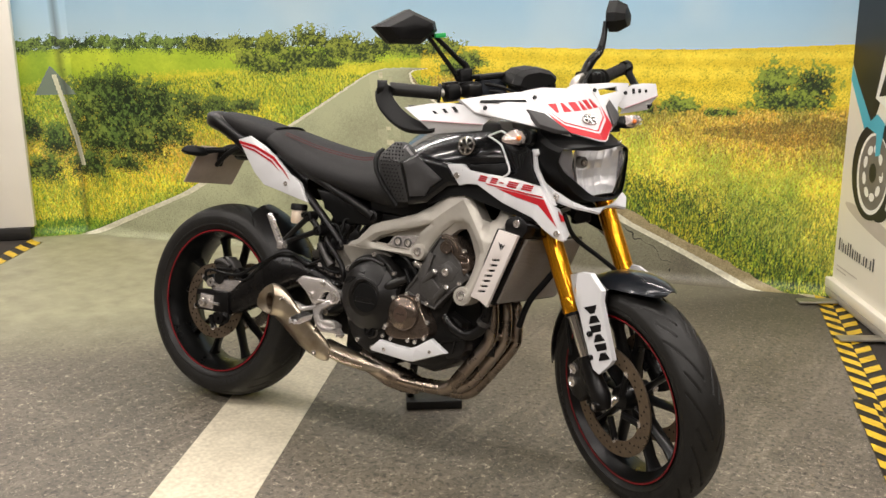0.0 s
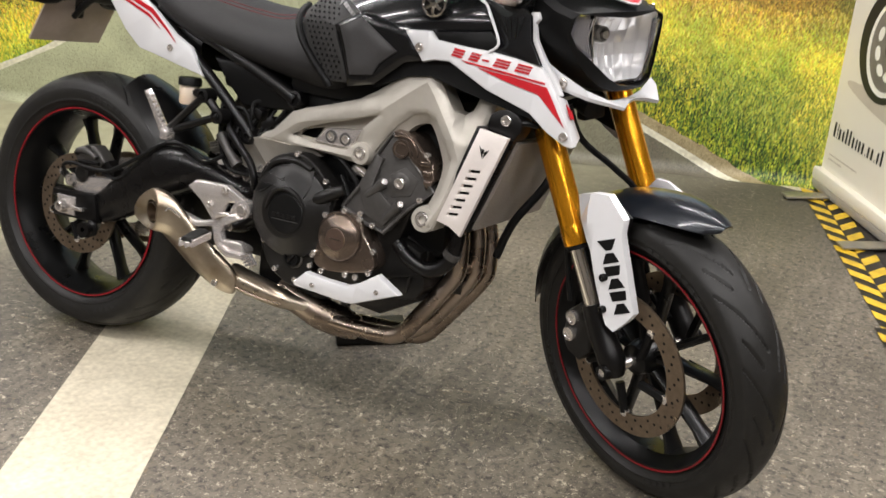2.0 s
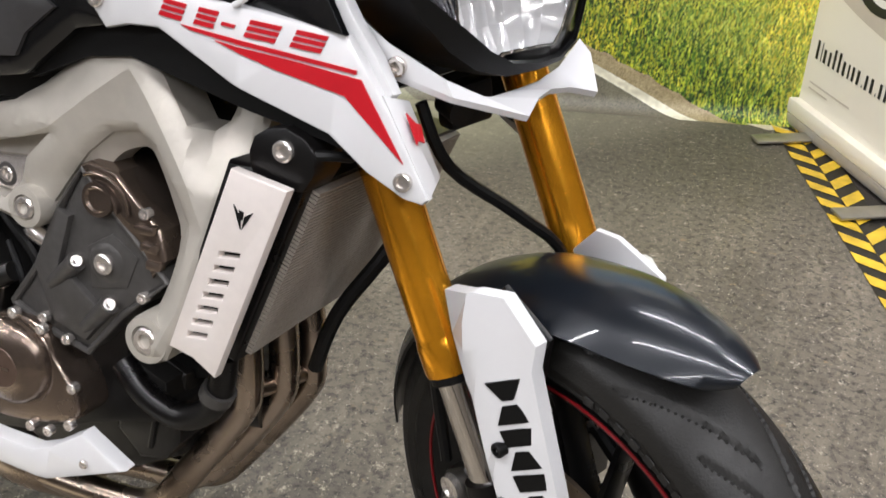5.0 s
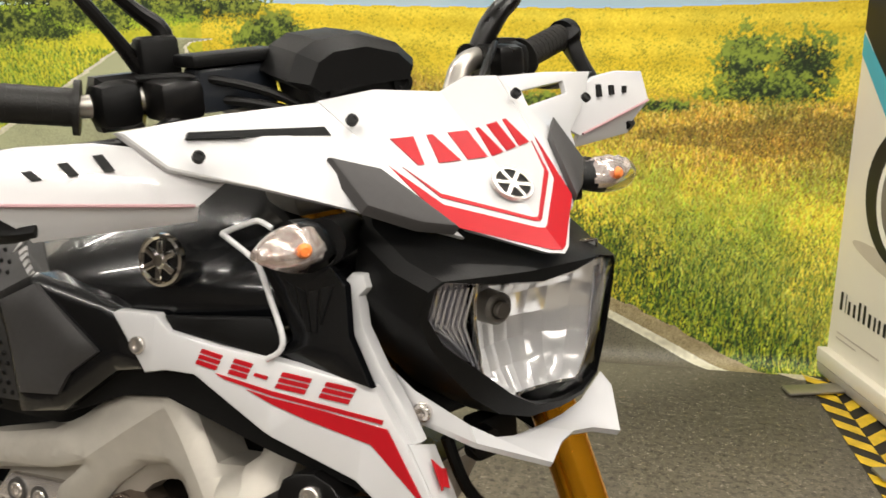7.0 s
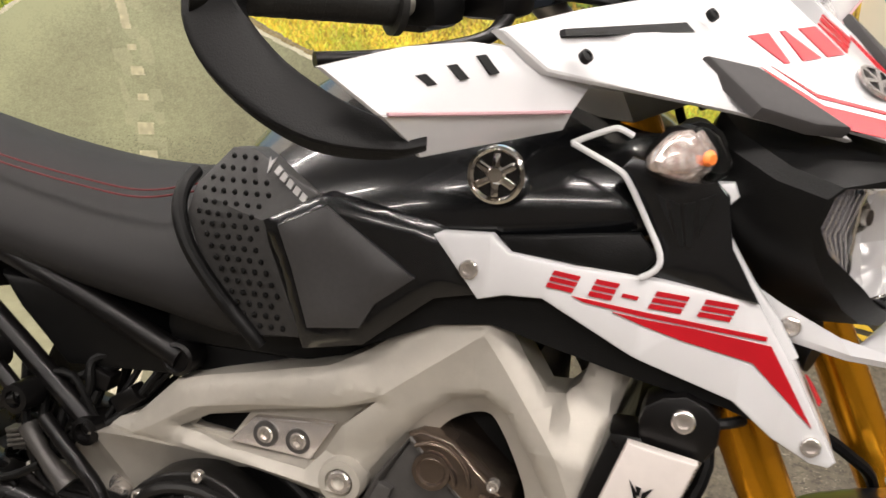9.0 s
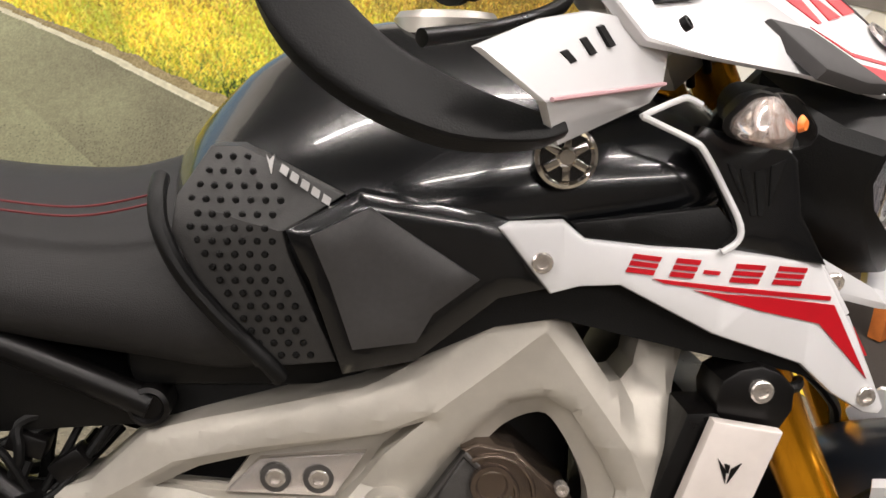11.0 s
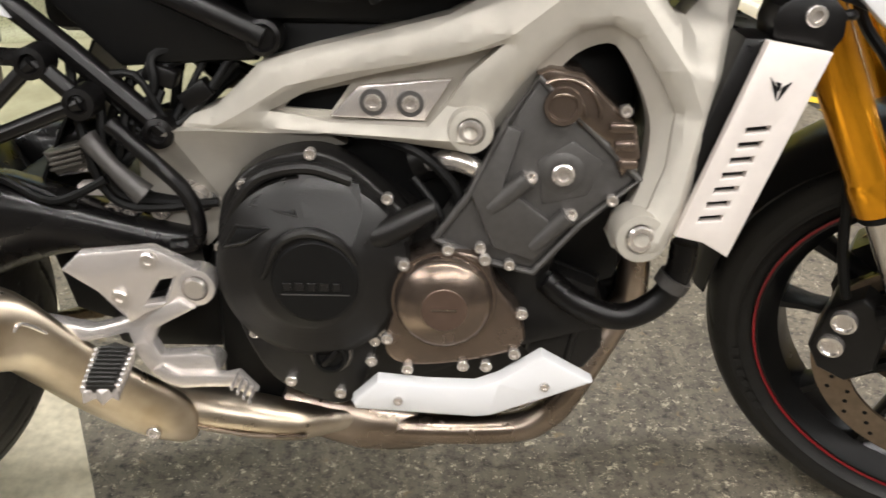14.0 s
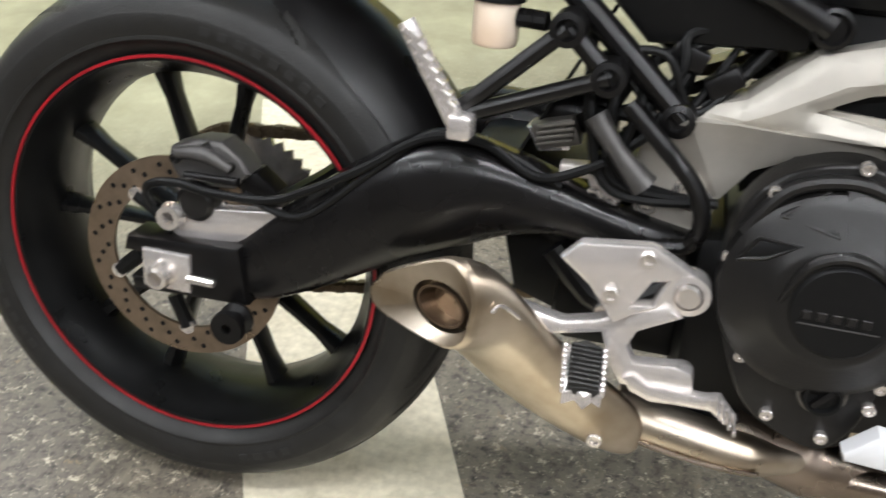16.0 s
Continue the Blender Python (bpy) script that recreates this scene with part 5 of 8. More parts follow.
for pts, r in (([(0.03, -0.15, 0.58), (0.07, -0.17, 0.57), (0.105, -0.17, 0.53), (0.1, -0.17, 0.49)], 0.006), ([(0.0, -0.15, 0.585), (0.06, -0.165, 0.59), (0.12, -0.165, 0.578), (0.15, -0.16, 0.59)], 0.005), ([(0.06, -0.165, 0.545), (0.085, -0.175, 0.515), (0.09, -0.175, 0.49)], 0.004)):
    part("engine_lead", tube(pts, r, 8, 5), MATT_BLACK, engine)
guard = part("engine_guard", skin([(-0.003, 0.312), (0.024, 0.338), (0.075, 0.333), (0.126, 0.332), (0.151, 0.342), (0.194, 0.371), (0.248, 0.34), (0.143, 0.297), (0.126, 0.295), (0.0, 0.303)], lambda x, z: -0.213 + 0.1 * max(0, 0.315 - z), 0.02, (0.05, 0.1, 0.15, 0.2), 0.005), WHITE_PAINT, bike, "white bolt-on engine side guard")
for x, z in ((0.046, 0.316), (0.198, 0.336)):
    part("guard_bolt", bolt((x, -0.213, z), 0.005, 0.004), STEEL, guard)

# -- exhaust --
exhaust = part("collector_pipe", tube([(0.085, -0.068, 0.197), (0.05, -0.075, 0.203), (0.0, -0.09, 0.216), (-0.05, -0.1, 0.238), (-0.1, -0.11, 0.256)], [0.026, 0.034, 0.037, 0.036, 0.036], 20, 6), HEADER, bike, "heat-tinted steel exhaust")
for y, run, end in ((-0.072, ((0.29, 0.482), (0.302, 0.462), (0.307, 0.395), (0.296, 0.358), (0.238, 0.264), (0.212, 0.23), (0.175, 0.212), (0.08, 0.208)), (0.0, -0.098, 0.212)), (-0.01, ((0.295, 0.478), (0.312, 0.458), (0.318, 0.39), (0.308, 0.35), (0.235, 0.245), (0.2, 0.213), (0.165, 0.2), (0.08, 0.192)), (0.02, -0.06, 0.205)), (0.05, ((0.295, 0.475), (0.315, 0.455), (0.324, 0.385), (0.313, 0.338), (0.228, 0.22), (0.195, 0.185), (0.16, 0.174), (0.08, 0.172)), (0.02, -0.04, 0.195))):
    part("header_pipe", tube([(0.24, y, 0.47)] + [(x, y * 0.9 if y > -0.05 and z < 0.25 else y - (0.026 if y < -0.05 and z < 0.3 else 0), z) for x, z in run] + [end], 0.0185, 18, 6), HEADER, exhaust, "bronze-tinted header pipe")
part("link_pipe", tube([(0.303, -0.072, 0.385), (0.32, 0.05, 0.368)], 0.011, 14, 1, False), HEADER, exhaust)
part("pipe_clamp", tube([(0.042, -0.068, 0.202), (0.034, -0.071, 0.205)], 0.038, 24, 1, False), HEADER, exhaust)


def rounded_end(c, ahead, half_w, half_h, n=28):
    """A rounded triangle across the can."""
    d = Vector(ahead).normalized()
    side = d.cross(Vector((0, 0, 1))).normalized()
    up = side.cross(d)
    out = []
    for k in range(n):
        a = 2 * math.pi * k / n
        r = 1 + 0.13 * math.cos(3 * (a - radians(215)))
        out.append(Vector(c) + side * (half_w * r * math.cos(a)) + up * (half_h * r * math.sin(a)))
    return out


CAP = [(-0.473, -0.175, 0.372), (-0.466, -0.178, 0.386), (-0.455, -0.183, 0.399), (-0.421, -0.2, 0.422), (-0.381, -0.215, 0.441), (-0.358, -0.23, 0.436), (-0.346, -0.235, 0.411), (-0.348, -0.235, 0.384), (-0.352, -0.232, 0.362), (-0.371, -0.222, 0.345), (-0.409, -0.205, 0.344), (-0.463, -0.18, 0.353)]
cap_ring = curve_points(CAP, 4, True)
cap_mid = sum(cap_ring, Vector()) / len(cap_ring)
cap_out = Vector((-0.5, -0.85, 0.1)).normalized()


def can_ring(c, kx, kz, flat=1.0):
    return [Vector(c) + Vector(((p.x - cap_mid.x) * kx, (p.y - cap_mid.y) * kx * flat, (p.z - cap_mid.z) * kz)) for p in cap_ring]


can = part("silencer", loft(spline_rings([can_ring(cap_mid, 1, 1), can_ring(cap_mid + Vector((0.028, 0.018, -0.012)), 1.0, 0.97), can_ring((-0.32, -0.176, 0.325), 0.9, 0.86), can_ring((-0.275, -0.168, 0.288), 0.85, 0.86), can_ring((-0.235, -0.162, 0.266), 0.68, 0.78), can_ring((-0.205, -0.158, 0.254), 0.42, 0.56), can_ring((-0.19, -0.156, 0.25), 0.1, 0.12)], 4), caps=False), EXHAUST, exhaust, "stubby brushed steel silencer with an angled outlet", 50)


def cap_loop(k, out, round_k=0.0, rw=0.033, rh=0.026):
    loop = []
    for i, p in enumerate(cap_ring):
        q = cap_mid + (p - cap_mid) * k
        if round_k:
            d = p - cap_mid
            a = math.atan2(d.z, d.x)
            hub = cap_mid + Vector((0.013, -0.006, -0.003)) + Vector((math.cos(a) * rw, -0.5 * math.cos(a) * rw, math.sin(a) * rh))
            q = q.lerp(hub, round_k)
        loop.append(q + cap_out * out)
    return loop


part("end_cap", loft([cap_loop(1.0, -0.001), cap_loop(0.96, 0.007), cap_loop(0.9, 0.009), cap_loop(0.7, 0.001, 1.0), cap_loop(0.6, -0.02, 1.0), cap_loop(0.6, -0.02, 1.0, 0.001, 0.001)], caps=False), EXHAUST, can, "satin steel end cap", 40)
part("outlet", loft([cap_loop(0.5, -0.02, 1.0, 0.028, 0.022), cap_loop(0.5, 0.002, 1.0, 0.027, 0.021), cap_loop(0.5, 0.002, 1.0, 0.0245, 0.0188), cap_loop(0.5, -0.05, 1.0, 0.023, 0.018), cap_loop(0.5, -0.05, 1.0, 0.001, 0.001)], caps=False), material("sooty_steel", srgb(122, 104, 86), 0.35, 0.9, grain=0.4), can, "sooty outlet pipe", 40)
part("tail_pipe", tube([(-0.215, -0.14, 0.268), (-0.17, -0.142, 0.258), (-0.12, -0.143, 0.25), (-0.075, -0.142, 0.244), (-0.045, -0.13, 0.238), (-0.02, -0.115, 0.234)], [0.026, 0.027, 0.026, 0.023, 0.017, 0.015], 20, 5), EXHAUST, can, "tapered exhaust joint")
part("pipe_seam", tube([(-0.185, -0.168, 0.25), (-0.12, -0.17, 0.241), (-0.06, -0.164, 0.238)], 0.0022, 8, 5), HEADER, can)
part("wire_clip", tube([(-0.337, -0.232, 0.398), (-0.33, -0.228, 0.405), (-0.315, -0.215, 0.39), (-0.3, -0.205, 0.372), (-0.284, -0.2, 0.358)], 0.0022, 8, 5), STEEL, can)
part("plate_bolt", bolt((-0.226, -0.184, 0.252), 0.008, 0.006), STEEL, can)

# -- swingarm and rear end --
ARM_BLACK = material("arm_black", srgb(15, 14, 14), 0.27, 0.1, spec=0.4, grain=0.15, scale=30, rough_var=0.06)
ARM = [(-0.675, 0.29, 0.352, 0.02), (-0.61, 0.302, 0.408, 0.03), (-0.535, 0.338, 0.47, 0.038), (-0.46, 0.38, 0.519, 0.042), (-0.4, 0.408, 0.528, 0.042), (-0.345, 0.432, 0.516, 0.038), (-0.288, 0.44, 0.496, 0.032), (-0.22, 0.428, 0.475, 0.026), (-0.17, 0.425, 0.465, 0.02)]


def arm_ring(x, lo, hi, half, n=20):
    out = []
    for k in range(n):
        c, q = math.cos(2 * math.pi * k / n), math.sin(2 * math.pi * k / n)
        out.append((x, -0.108 + half * math.copysign(abs(c) ** 0.75, c), (lo + hi) / 2 + (hi - lo) / 2 * math.copysign(abs(q) ** 0.75, q)))
    return out


for flip in (0, 1):
    b = loft(spline_rings([arm_ring(*r) for r in ARM], 5))
    if flip:
        mirror(b)
    swing = part("swingarm", b, ARM_BLACK, bike, "gloss black curved swingarm", 60)
    if not flip:
        arm = swing
part("arm_bridge", tube([(-0.3, -0.1, 0.46), (-0.3, 0.1, 0.46)], 0.035, 18, 1, False), SATIN_BLACK, arm)
# the axle ends sit a little outboard
REAR = Matrix.Translation((-0.013, -0.016, 0.003))
for flip in (0, 1):
    b = plate(P(-0.125, (-0.63, 0.365), (-0.77, 0.357), (-0.775, 0.338), (-0.7, 0.336), (-0.7, 0.312), (-0.768, 0.306), (-0.765, 0.29), (-0.62, 0.295)), 0.045, 0.005)
    if flip:
        mirror(b)
    part("axle_fork", shift(b, REAR), SATIN_BLACK, arm)
part("adjuster", shift(plate(P(-0.13, (-0.748, 0.347), (-0.688, 0.347), (-0.688, 0.3), (-0.748, 0.3)), 0.02, 0.003), REAR), LIGHT_ALU, arm, "silver chain adjuster block")
part("axle", shift(disc_at((-0.72, -0.13, 0.322), [(0, 0.004), (0.007, 0.004), (0.009, 0.022), (0.0135, 0.02), (0.015, 0.012), (0.017, 0)], 6 * 3), REAR), STEEL, arm)
part("adjuster_bolt", shift(tube([(-0.688, -0.135, 0.322), (-0.655, -0.135, 0.322)], 0.005, 10, 1, False), REAR), STEEL, arm)
part("paddock_bobbin", shift(disc_at((-0.63, -0.128, 0.281), [(0.006, 0.03), (0.019, 0.03), (0.02, 0.022), (0.012, 0.018), (0.012, 0.008), (0.02, 0.004), (0.02, 0)], 24), REAR), SATIN_BLACK, arm)
part("caliper_bracket", shift(plate(P(-0.108, (-0.735, 0.372), (-0.72, 0.395), (-0.66, 0.402), (-0.59, 0.41), (-0.585, 0.385), (-0.65, 0.36), (-0.7, 0.35)), 0.016, 0.004), REAR), LIGHT_ALU, arm, "silver rear caliper bracket")
part("caliper_bracket_eye", shift(disc_at((-0.718, -0.11, 0.385), [(0.006, 0.004), (0.008, 0.012), (0.014, 0.012), (0.017, 0)], 24), REAR), STEEL, arm)
rear_cal = part("rear_caliper", plate(P(-0.118, (-0.736, 0.466), (-0.703, 0.479), (-0.674, 0.48), (-0.651, 0.464), (-0.64, 0.447), (-0.66, 0.427), (-0.724, 0.422), (-0.74, 0.45)), 0.035, 0.007, 3), ENGINE_GREY, bike, "dark grey rear brake caliper")
part("piston_boss", disc_at((-0.702, -0.116, 0.408), [(0, 0.014), (0.017, 0.014), (0.022, 0.01), (0.024, 0), (0.024, -0.03)], 28), ENGINE_BLACK, rear_cal)
part("bridge_rib", tube([(-0.725, -0.122, 0.462), (-0.69, -0.124, 0.466), (-0.66, -0.122, 0.452)], [0.006, 0.009, 0.006], 12, 4), ENGINE_GREY, rear_cal)
part("caliper_foot", plate(P(-0.112, (-0.66, 0.44), (-0.635, 0.45), (-0.61, 0.43), (-0.615, 0.405), (-0.65, 0.41)), 0.03, 0.005), SATIN_BLACK, rear_cal)
part("pad_pin", tube([(-0.715, -0.124, 0.438), (-0.65, -0.124, 0.44)], 0.005, 10, 1, False), SATIN_BLACK, rear_cal)
for x, z in ((-0.728, 0.455), (-0.662, 0.455), (-0.69, 0.472)):
    part("caliper_bolt", bolt((x, -0.119, z), 0.006, 0.005), ENGINE_BLACK, rear_cal)
for pts, r in (([(-0.756, -0.125, 0.395), (-0.761, -0.13, 0.415), (-0.748, -0.133, 0.427), (-0.718, -0.135, 0.432), (-0.674, -0.137, 0.428), (-0.608, -0.14, 0.432), (-0.561, -0.142, 0.452), (-0.5, -0.143, 0.487), (-0.44, -0.135, 0.525), (-0.38, -0.135, 0.53), (-0.32, -0.14, 0.505), (-0.26, -0.14, 0.53)], 0.005), ([(-0.64, -0.13, 0.43), (-0.57, -0.14, 0.42), (-0.49, -0.14, 0.485), (-0.43, -0.13, 0.532), (-0.36, -0.13, 0.522), (-0.3, -0.13, 0.495)], 0.0045)):
    part("brake_hose", tube(pts, r, 8, 6), MATT_BLACK, arm)
# chain side, seen through the wheel
spr = lathe([(0.112, 0.084), (0.112, 0.09), (0.07, 0.09), (0.07, 0.084)], 84, closed=True)
for v in spr.verts:
    r = math.hypot(v.co.x, v.co.z)
    if r > 0.1:
        k = round(math.atan2(v.co.z, v.co.x) / (2 * math.pi / 84))
        v.co.x, v.co.z = v.co.x * (1.0 if k % 2 else 0.92), v.co.z * (1.0 if k % 2 else 0.92)
part("sprocket", shift(spr, Matrix.Translation(AXLE_R)), STEEL, rear_wheel, "toothed steel sprocket")
path = [Vector((-0.72 + 0.112 * math.cos(radians(a)), 0.087, 0.322 + 0.112 * math.sin(radians(a)))) for a in range(262, 78, -7)]
path += [Vector((-0.70 + 0.0158 * k, 0.087, 0.434 + 0.0012 * k)) for k in range(1, 34)] + [Vector((-0.72 + 0.0158 * k, 0.087, 0.208 + 0.0028 * k)) for k in range(1, 34)]
links = []
for i, p in enumerate(path[:-1]):
    d = path[i + 1] - p
    if d.length > 0.03:
        continue
    b = box(-0.0095, 0.0095, -0.009 if i % 2 else -0.006, 0.009 if i % 2 else 0.006, -0.008, 0.008, 0.003, 1)
    shift(b, Matrix.Translation(p + d / 2) @ Matrix.Rotation(-math.atan2(d.z, d.x), 4, "Y"))
    links.append(b)
    for side in (-0.0098, 0.0098):
        links.append(shift(lathe([(0, -0.0006), (0.0036, -0.0006), (0.0036, 0.0006), (0, 0.0006)], 8), Matrix.Translation(p + Vector((0, side, 0)))))
part("chain", shift(join(*links), REAR), material("chain_steel", srgb(112, 98, 78), 0.42, 0.8, grain=0.4, scale=200), bike, "worn bronze-coloured drive chain", kind="stuff")


def fender_ring(c, a, r, half, drop, n=9):
    """A cross-section of a mudguard at angle a round a wheel's centre."""
    out = []
    for k in range(n):
        t = -1 + 2 * k / (n - 1)
        rr = r - drop * min(1.0, half / 0.06) * abs(t) ** 2.5
        out.append((c[0] + rr * math.cos(radians(a)), half * t, c[1] + rr * math.sin(radians(a))))
    return out


def mudguard(c, angles, r, halfs, drop, thick=0.003):
    """A mudguard of radius r, one for all angles or one for each."""
    radii = r if isinstance(r, tuple) else (r,) * len(angles)
    rings = []
    for a, h, q in zip(angles, halfs, radii):
        o, i = fender_ring(c, a, q, h, drop), fender_ring(c, a, q - thick, h * 0.97, drop)
        rings.append(o + i[::-1])
    return loft(spline_rings(rings, 3))


part("hugger", mudguard((-0.733, 0.325), (18, 35, 50, 63, 72), 0.356, (0.1, 0.1, 0.098, 0.09, 0.075), 0.05), SATIN_BLACK, arm, "black rear wheel hugger", 50)

# -- subframe, seat and tail --
for s in (-1, 1):
    part("subframe_tube", tube([(-0.196, s * 0.13, 0.58), (-0.36, s * 0.128, 0.722), (-0.55, s * 0.1, 0.83), (-0.78, s * 0.05, 0.88)], 0.0125, 12, 5), SATIN_BLACK, bike)
    part("seat_rail", tube([(-0.088, s * 0.136, 0.678), (-0.2, s * 0.135, 0.728), (-0.34, s * 0.125, 0.778), (-0.5, s * 0.1, 0.83)], 0.014, 12, 5), SATIN_BLACK, bike)
part("rail_lug", disc_at((-0.088, -0.137, 0.678), [(0, 0.006), (0.011, 0.006), (0.014, 0.01), (0.018, 0.008), (0.019, -0.02)], 24), SATIN_BLACK, bike)
part("rail_lug", disc_at((-0.2, -0.13, 0.58), [(0, 0.01), (0.008, 0.01), (0.01, 0.016), (0.016, 0.014), (0.018, -0.02)], 24), SATIN_BLACK, bike)
part("side_cover", plate(P(-0.122, (-0.33, 0.74), (-0.2, 0.735), (-0.09, 0.69), (-0.1, 0.65), (-0.24, 0.642), (-0.3, 0.7)), 0.24, 0.012), MATT_BLACK, bike, "matt black cover under the seat")
for x, z in ((-0.19, 0.72), (-0.165, 0.71)):
    part("cover_clip", tube([(x, -0.14, z), (x + 0.018, -0.142, z - 0.008)], 0.005, 8, 1, False), SATIN_BLACK, bike)
SEAT = [ring(-0.585, 0.085, 0.902, 0.862), ring(-0.57, 0.1, 0.916, 0.85, pinch=0.15), ring(-0.52, 0.118, 0.918, 0.825, pinch=0.2), ring(-0.44, 0.138, 0.902, 0.782, pinch=0.28), ring(-0.36, 0.152, 0.886, 0.752, pinch=0.35), ring(-0.27, 0.162, 0.872, 0.736, pinch=0.4), ring(-0.2, 0.168, 0.866, 0.722, pinch=0.43), ring(-0.12, 0.178, 0.867, 0.708, pinch=0.45), ring(-0.05, 0.19, 0.882, 0.695, pinch=0.48), ring(0.0, 0.188, 0.892, 0.7, pinch=0.5), ring(0.02, 0.165, 0.885, 0.71, pinch=0.5)]
SEAT = [[(x + 0.34 * (0.8 - z) * min(1, max(0, (x + 0.2) / 0.2)) * (1 if x > -0.2 else 0), y, z) for x, y, z in r] for r in SEAT]
seat = part("seat", loft(spline_rings(SEAT, 4)), SEAT_COVER, bike, "dark grey textured vinyl rider seat", 60)
part("seat_trim", tube([(-0.07, -0.145, 0.875), (-0.068, -0.17, 0.862), (-0.062, -0.188, 0.84), (-0.045, -0.197, 0.808), (-0.015, -0.2, 0.772), (0.018, -0.2, 0.738), (0.03, -0.196, 0.722)], 0.0075, 12, 5), MATT_BLACK, seat, "black rubber edge where the seat meets the tank")
STITCH = material("stitch_red", srgb(96, 18, 22), 0.6)
for dz in (0.0, -0.007):
    part("stitching", tube([(-0.5, -0.082 + dz * 0.6, 0.905 + dz), (-0.43, -0.094 + dz * 0.6, 0.889 + dz), (-0.33, -0.109 + dz * 0.6, 0.868 + dz), (-0.22, -0.12 + dz * 0.6, 0.853 + dz), (-0.14, -0.128 + dz * 0.6, 0.848 + dz), (-0.07, -0.13 + dz * 0.6, 0.862 + dz)], 0.0011, 6, 6), STITCH, seat, "thin dark red stitched seam")
part("seat_piping", tube([(-0.598, -0.078, 0.866), (-0.588, -0.084, 0.886), (-0.57, -0.08, 0.904), (-0.545, -0.056, 0.918), (-0.528, 0.0, 0.924), (-0.545, 0.056, 0.918), (-0.57, 0.08, 0.904)], 0.0045, 8, 5), MATT_BLACK, seat, "black edge between rider seat and pillion pad")
part("pillion_seat", loft(spline_rings([ring(-0.83, 0.04, 0.958, 0.915), ring(-0.8, 0.066, 0.962, 0.905), ring(-0.7, 0.09, 0.95, 0.878), ring(-0.62, 0.1, 0.934, 0.86), ring(-0.56, 0.1, 0.92, 0.85), ring(-0.53, 0.08, 0.905, 0.84)], 4)), SEAT_COVER, bike, "dark grey vinyl pillion pad", 60)
part("tail_cowl", loft(spline_rings([ring(-0.905, 0.035, 0.955, 0.925), ring(-0.885, 0.06, 0.962, 0.9), ring(-0.83, 0.078, 0.958, 0.885), ring(-0.75, 0.085, 0.925, 0.855), ring(-0.65, 0.095, 0.89, 0.8), ring(-0.5, 0.1, 0.84, 0.75), ring(-0.38, 0.1, 0.8, 0.7)], 3)), SATIN_BLACK, bike, "matt black tail", 50)
part("tail_lamp", loft(spline_rings([ring(-0.908, 0.03, 0.952, 0.93), ring(-0.898, 0.046, 0.958, 0.922), ring(-0.885, 0.055, 0.96, 0.915)], 3)), GLOSS_BLACK, bike, "dark smoked tail lamp", 50)
TAIL = [(-0.663, 0.869), (-0.613, 0.883), (-0.545, 0.853), (-0.492, 0.82), (-0.424, 0.775), (-0.374, 0.753), (-0.332, 0.694), (-0.43, 0.712), (-0.536, 0.732), (-0.582, 0.769)]
for flip in (0, 1):
    for nm, ol, f, th, mt, lb in (("tail_panel", TAIL, -0.13, 0.012, WHITE_PAINT, "white tail side panel with a red stripe"),):
        b = skin(ol, lambda x, z: -0.13 - 0.02 * max(0, x + 0.5) / 0.17, th, (-0.6, -0.5, -0.42), 0.004)
        if flip:
            mirror(b)
        tp = part(nm, b, mt, bike, lb)
    for a, bb in (([(-0.656, 0.865), (-0.585, 0.855), (-0.5, 0.824), (-0.445, 0.782), (-0.42, 0.757), (-0.455, 0.783), (-0.505, 0.816), (-0.585, 0.846), (-0.648, 0.855)], 0), ([(-0.642, 0.852), (-0.585, 0.841), (-0.51, 0.812), (-0.472, 0.782), (-0.512, 0.8065), (-0.585, 0.835), (-0.637, 0.846)], 0)):
        b = skin(a, lambda x, z: -0.132 - 0.02 * max(0, x + 0.5) / 0.17, 0.002, (-0.6, -0.5), 0)
        if flip:
            mirror(b)
        part("stripe", b, RED_TRIM, tp, "red stripe")
part("panel_bolt", bolt((-0.436, -0.138, 0.744), 0.008, 0.004), STEEL, tp)
part("plate_bracket", tube([(-0.68, 0, 0.86), (-0.75, -0.01, 0.838), (-0.82, -0.015, 0.832), (-0.86, 0.0, 0.815), (-0.878, 0.01, 0.775)], [0.034, 0.024, 0.016, 0.014, 0.01], 12, 4), MATT_BLACK, bike)
part("plate_brace", tube([(-0.74, -0.03, 0.845), (-0.8, -0.03, 0.82), (-0.862, -0.02, 0.775)], [0.014, 0.009, 0.008], 10, 4), MATT_BLACK, bike)
part("number_plate", shift(box(-0.003, 0.003, -0.115, 0.115, -0.075, 0.075, 0.002), Matrix.Translation((-0.91, 0.03, 0.772)) @ Matrix.Rotation(radians(30), 4, "Y")), material("plate_backing", srgb(172, 158, 146), 0.5, grain=0.1), bike, "plain grey-brown number plate seen from behind")
for s in (-1, 1):
    st = part("indicator_stalk", tube([(-0.82, s * 0.02, 0.83), (-0.845, s * 0.05, 0.826), (-0.86, s * 0.085, 0.818)], [0.011, 0.01, 0.012], 10, 4), MATT_BLACK, bike)
    part("rear_indicator", loft([rounded_end((-0.862 - 0.12 * (y - 0.08), s * y, 0.816), (0, s, -0.1), w, w * 0.8, 16) for y, w in ((0.07, 0.01), (0.09, 0.02), (0.12, 0.023), (0.15, 0.019), (0.165, 0.01), (0.17, 0.004))]), MATT_BLACK, st, "small black rear indicator", 50)
rng_w = random.Random(11)
loom = []
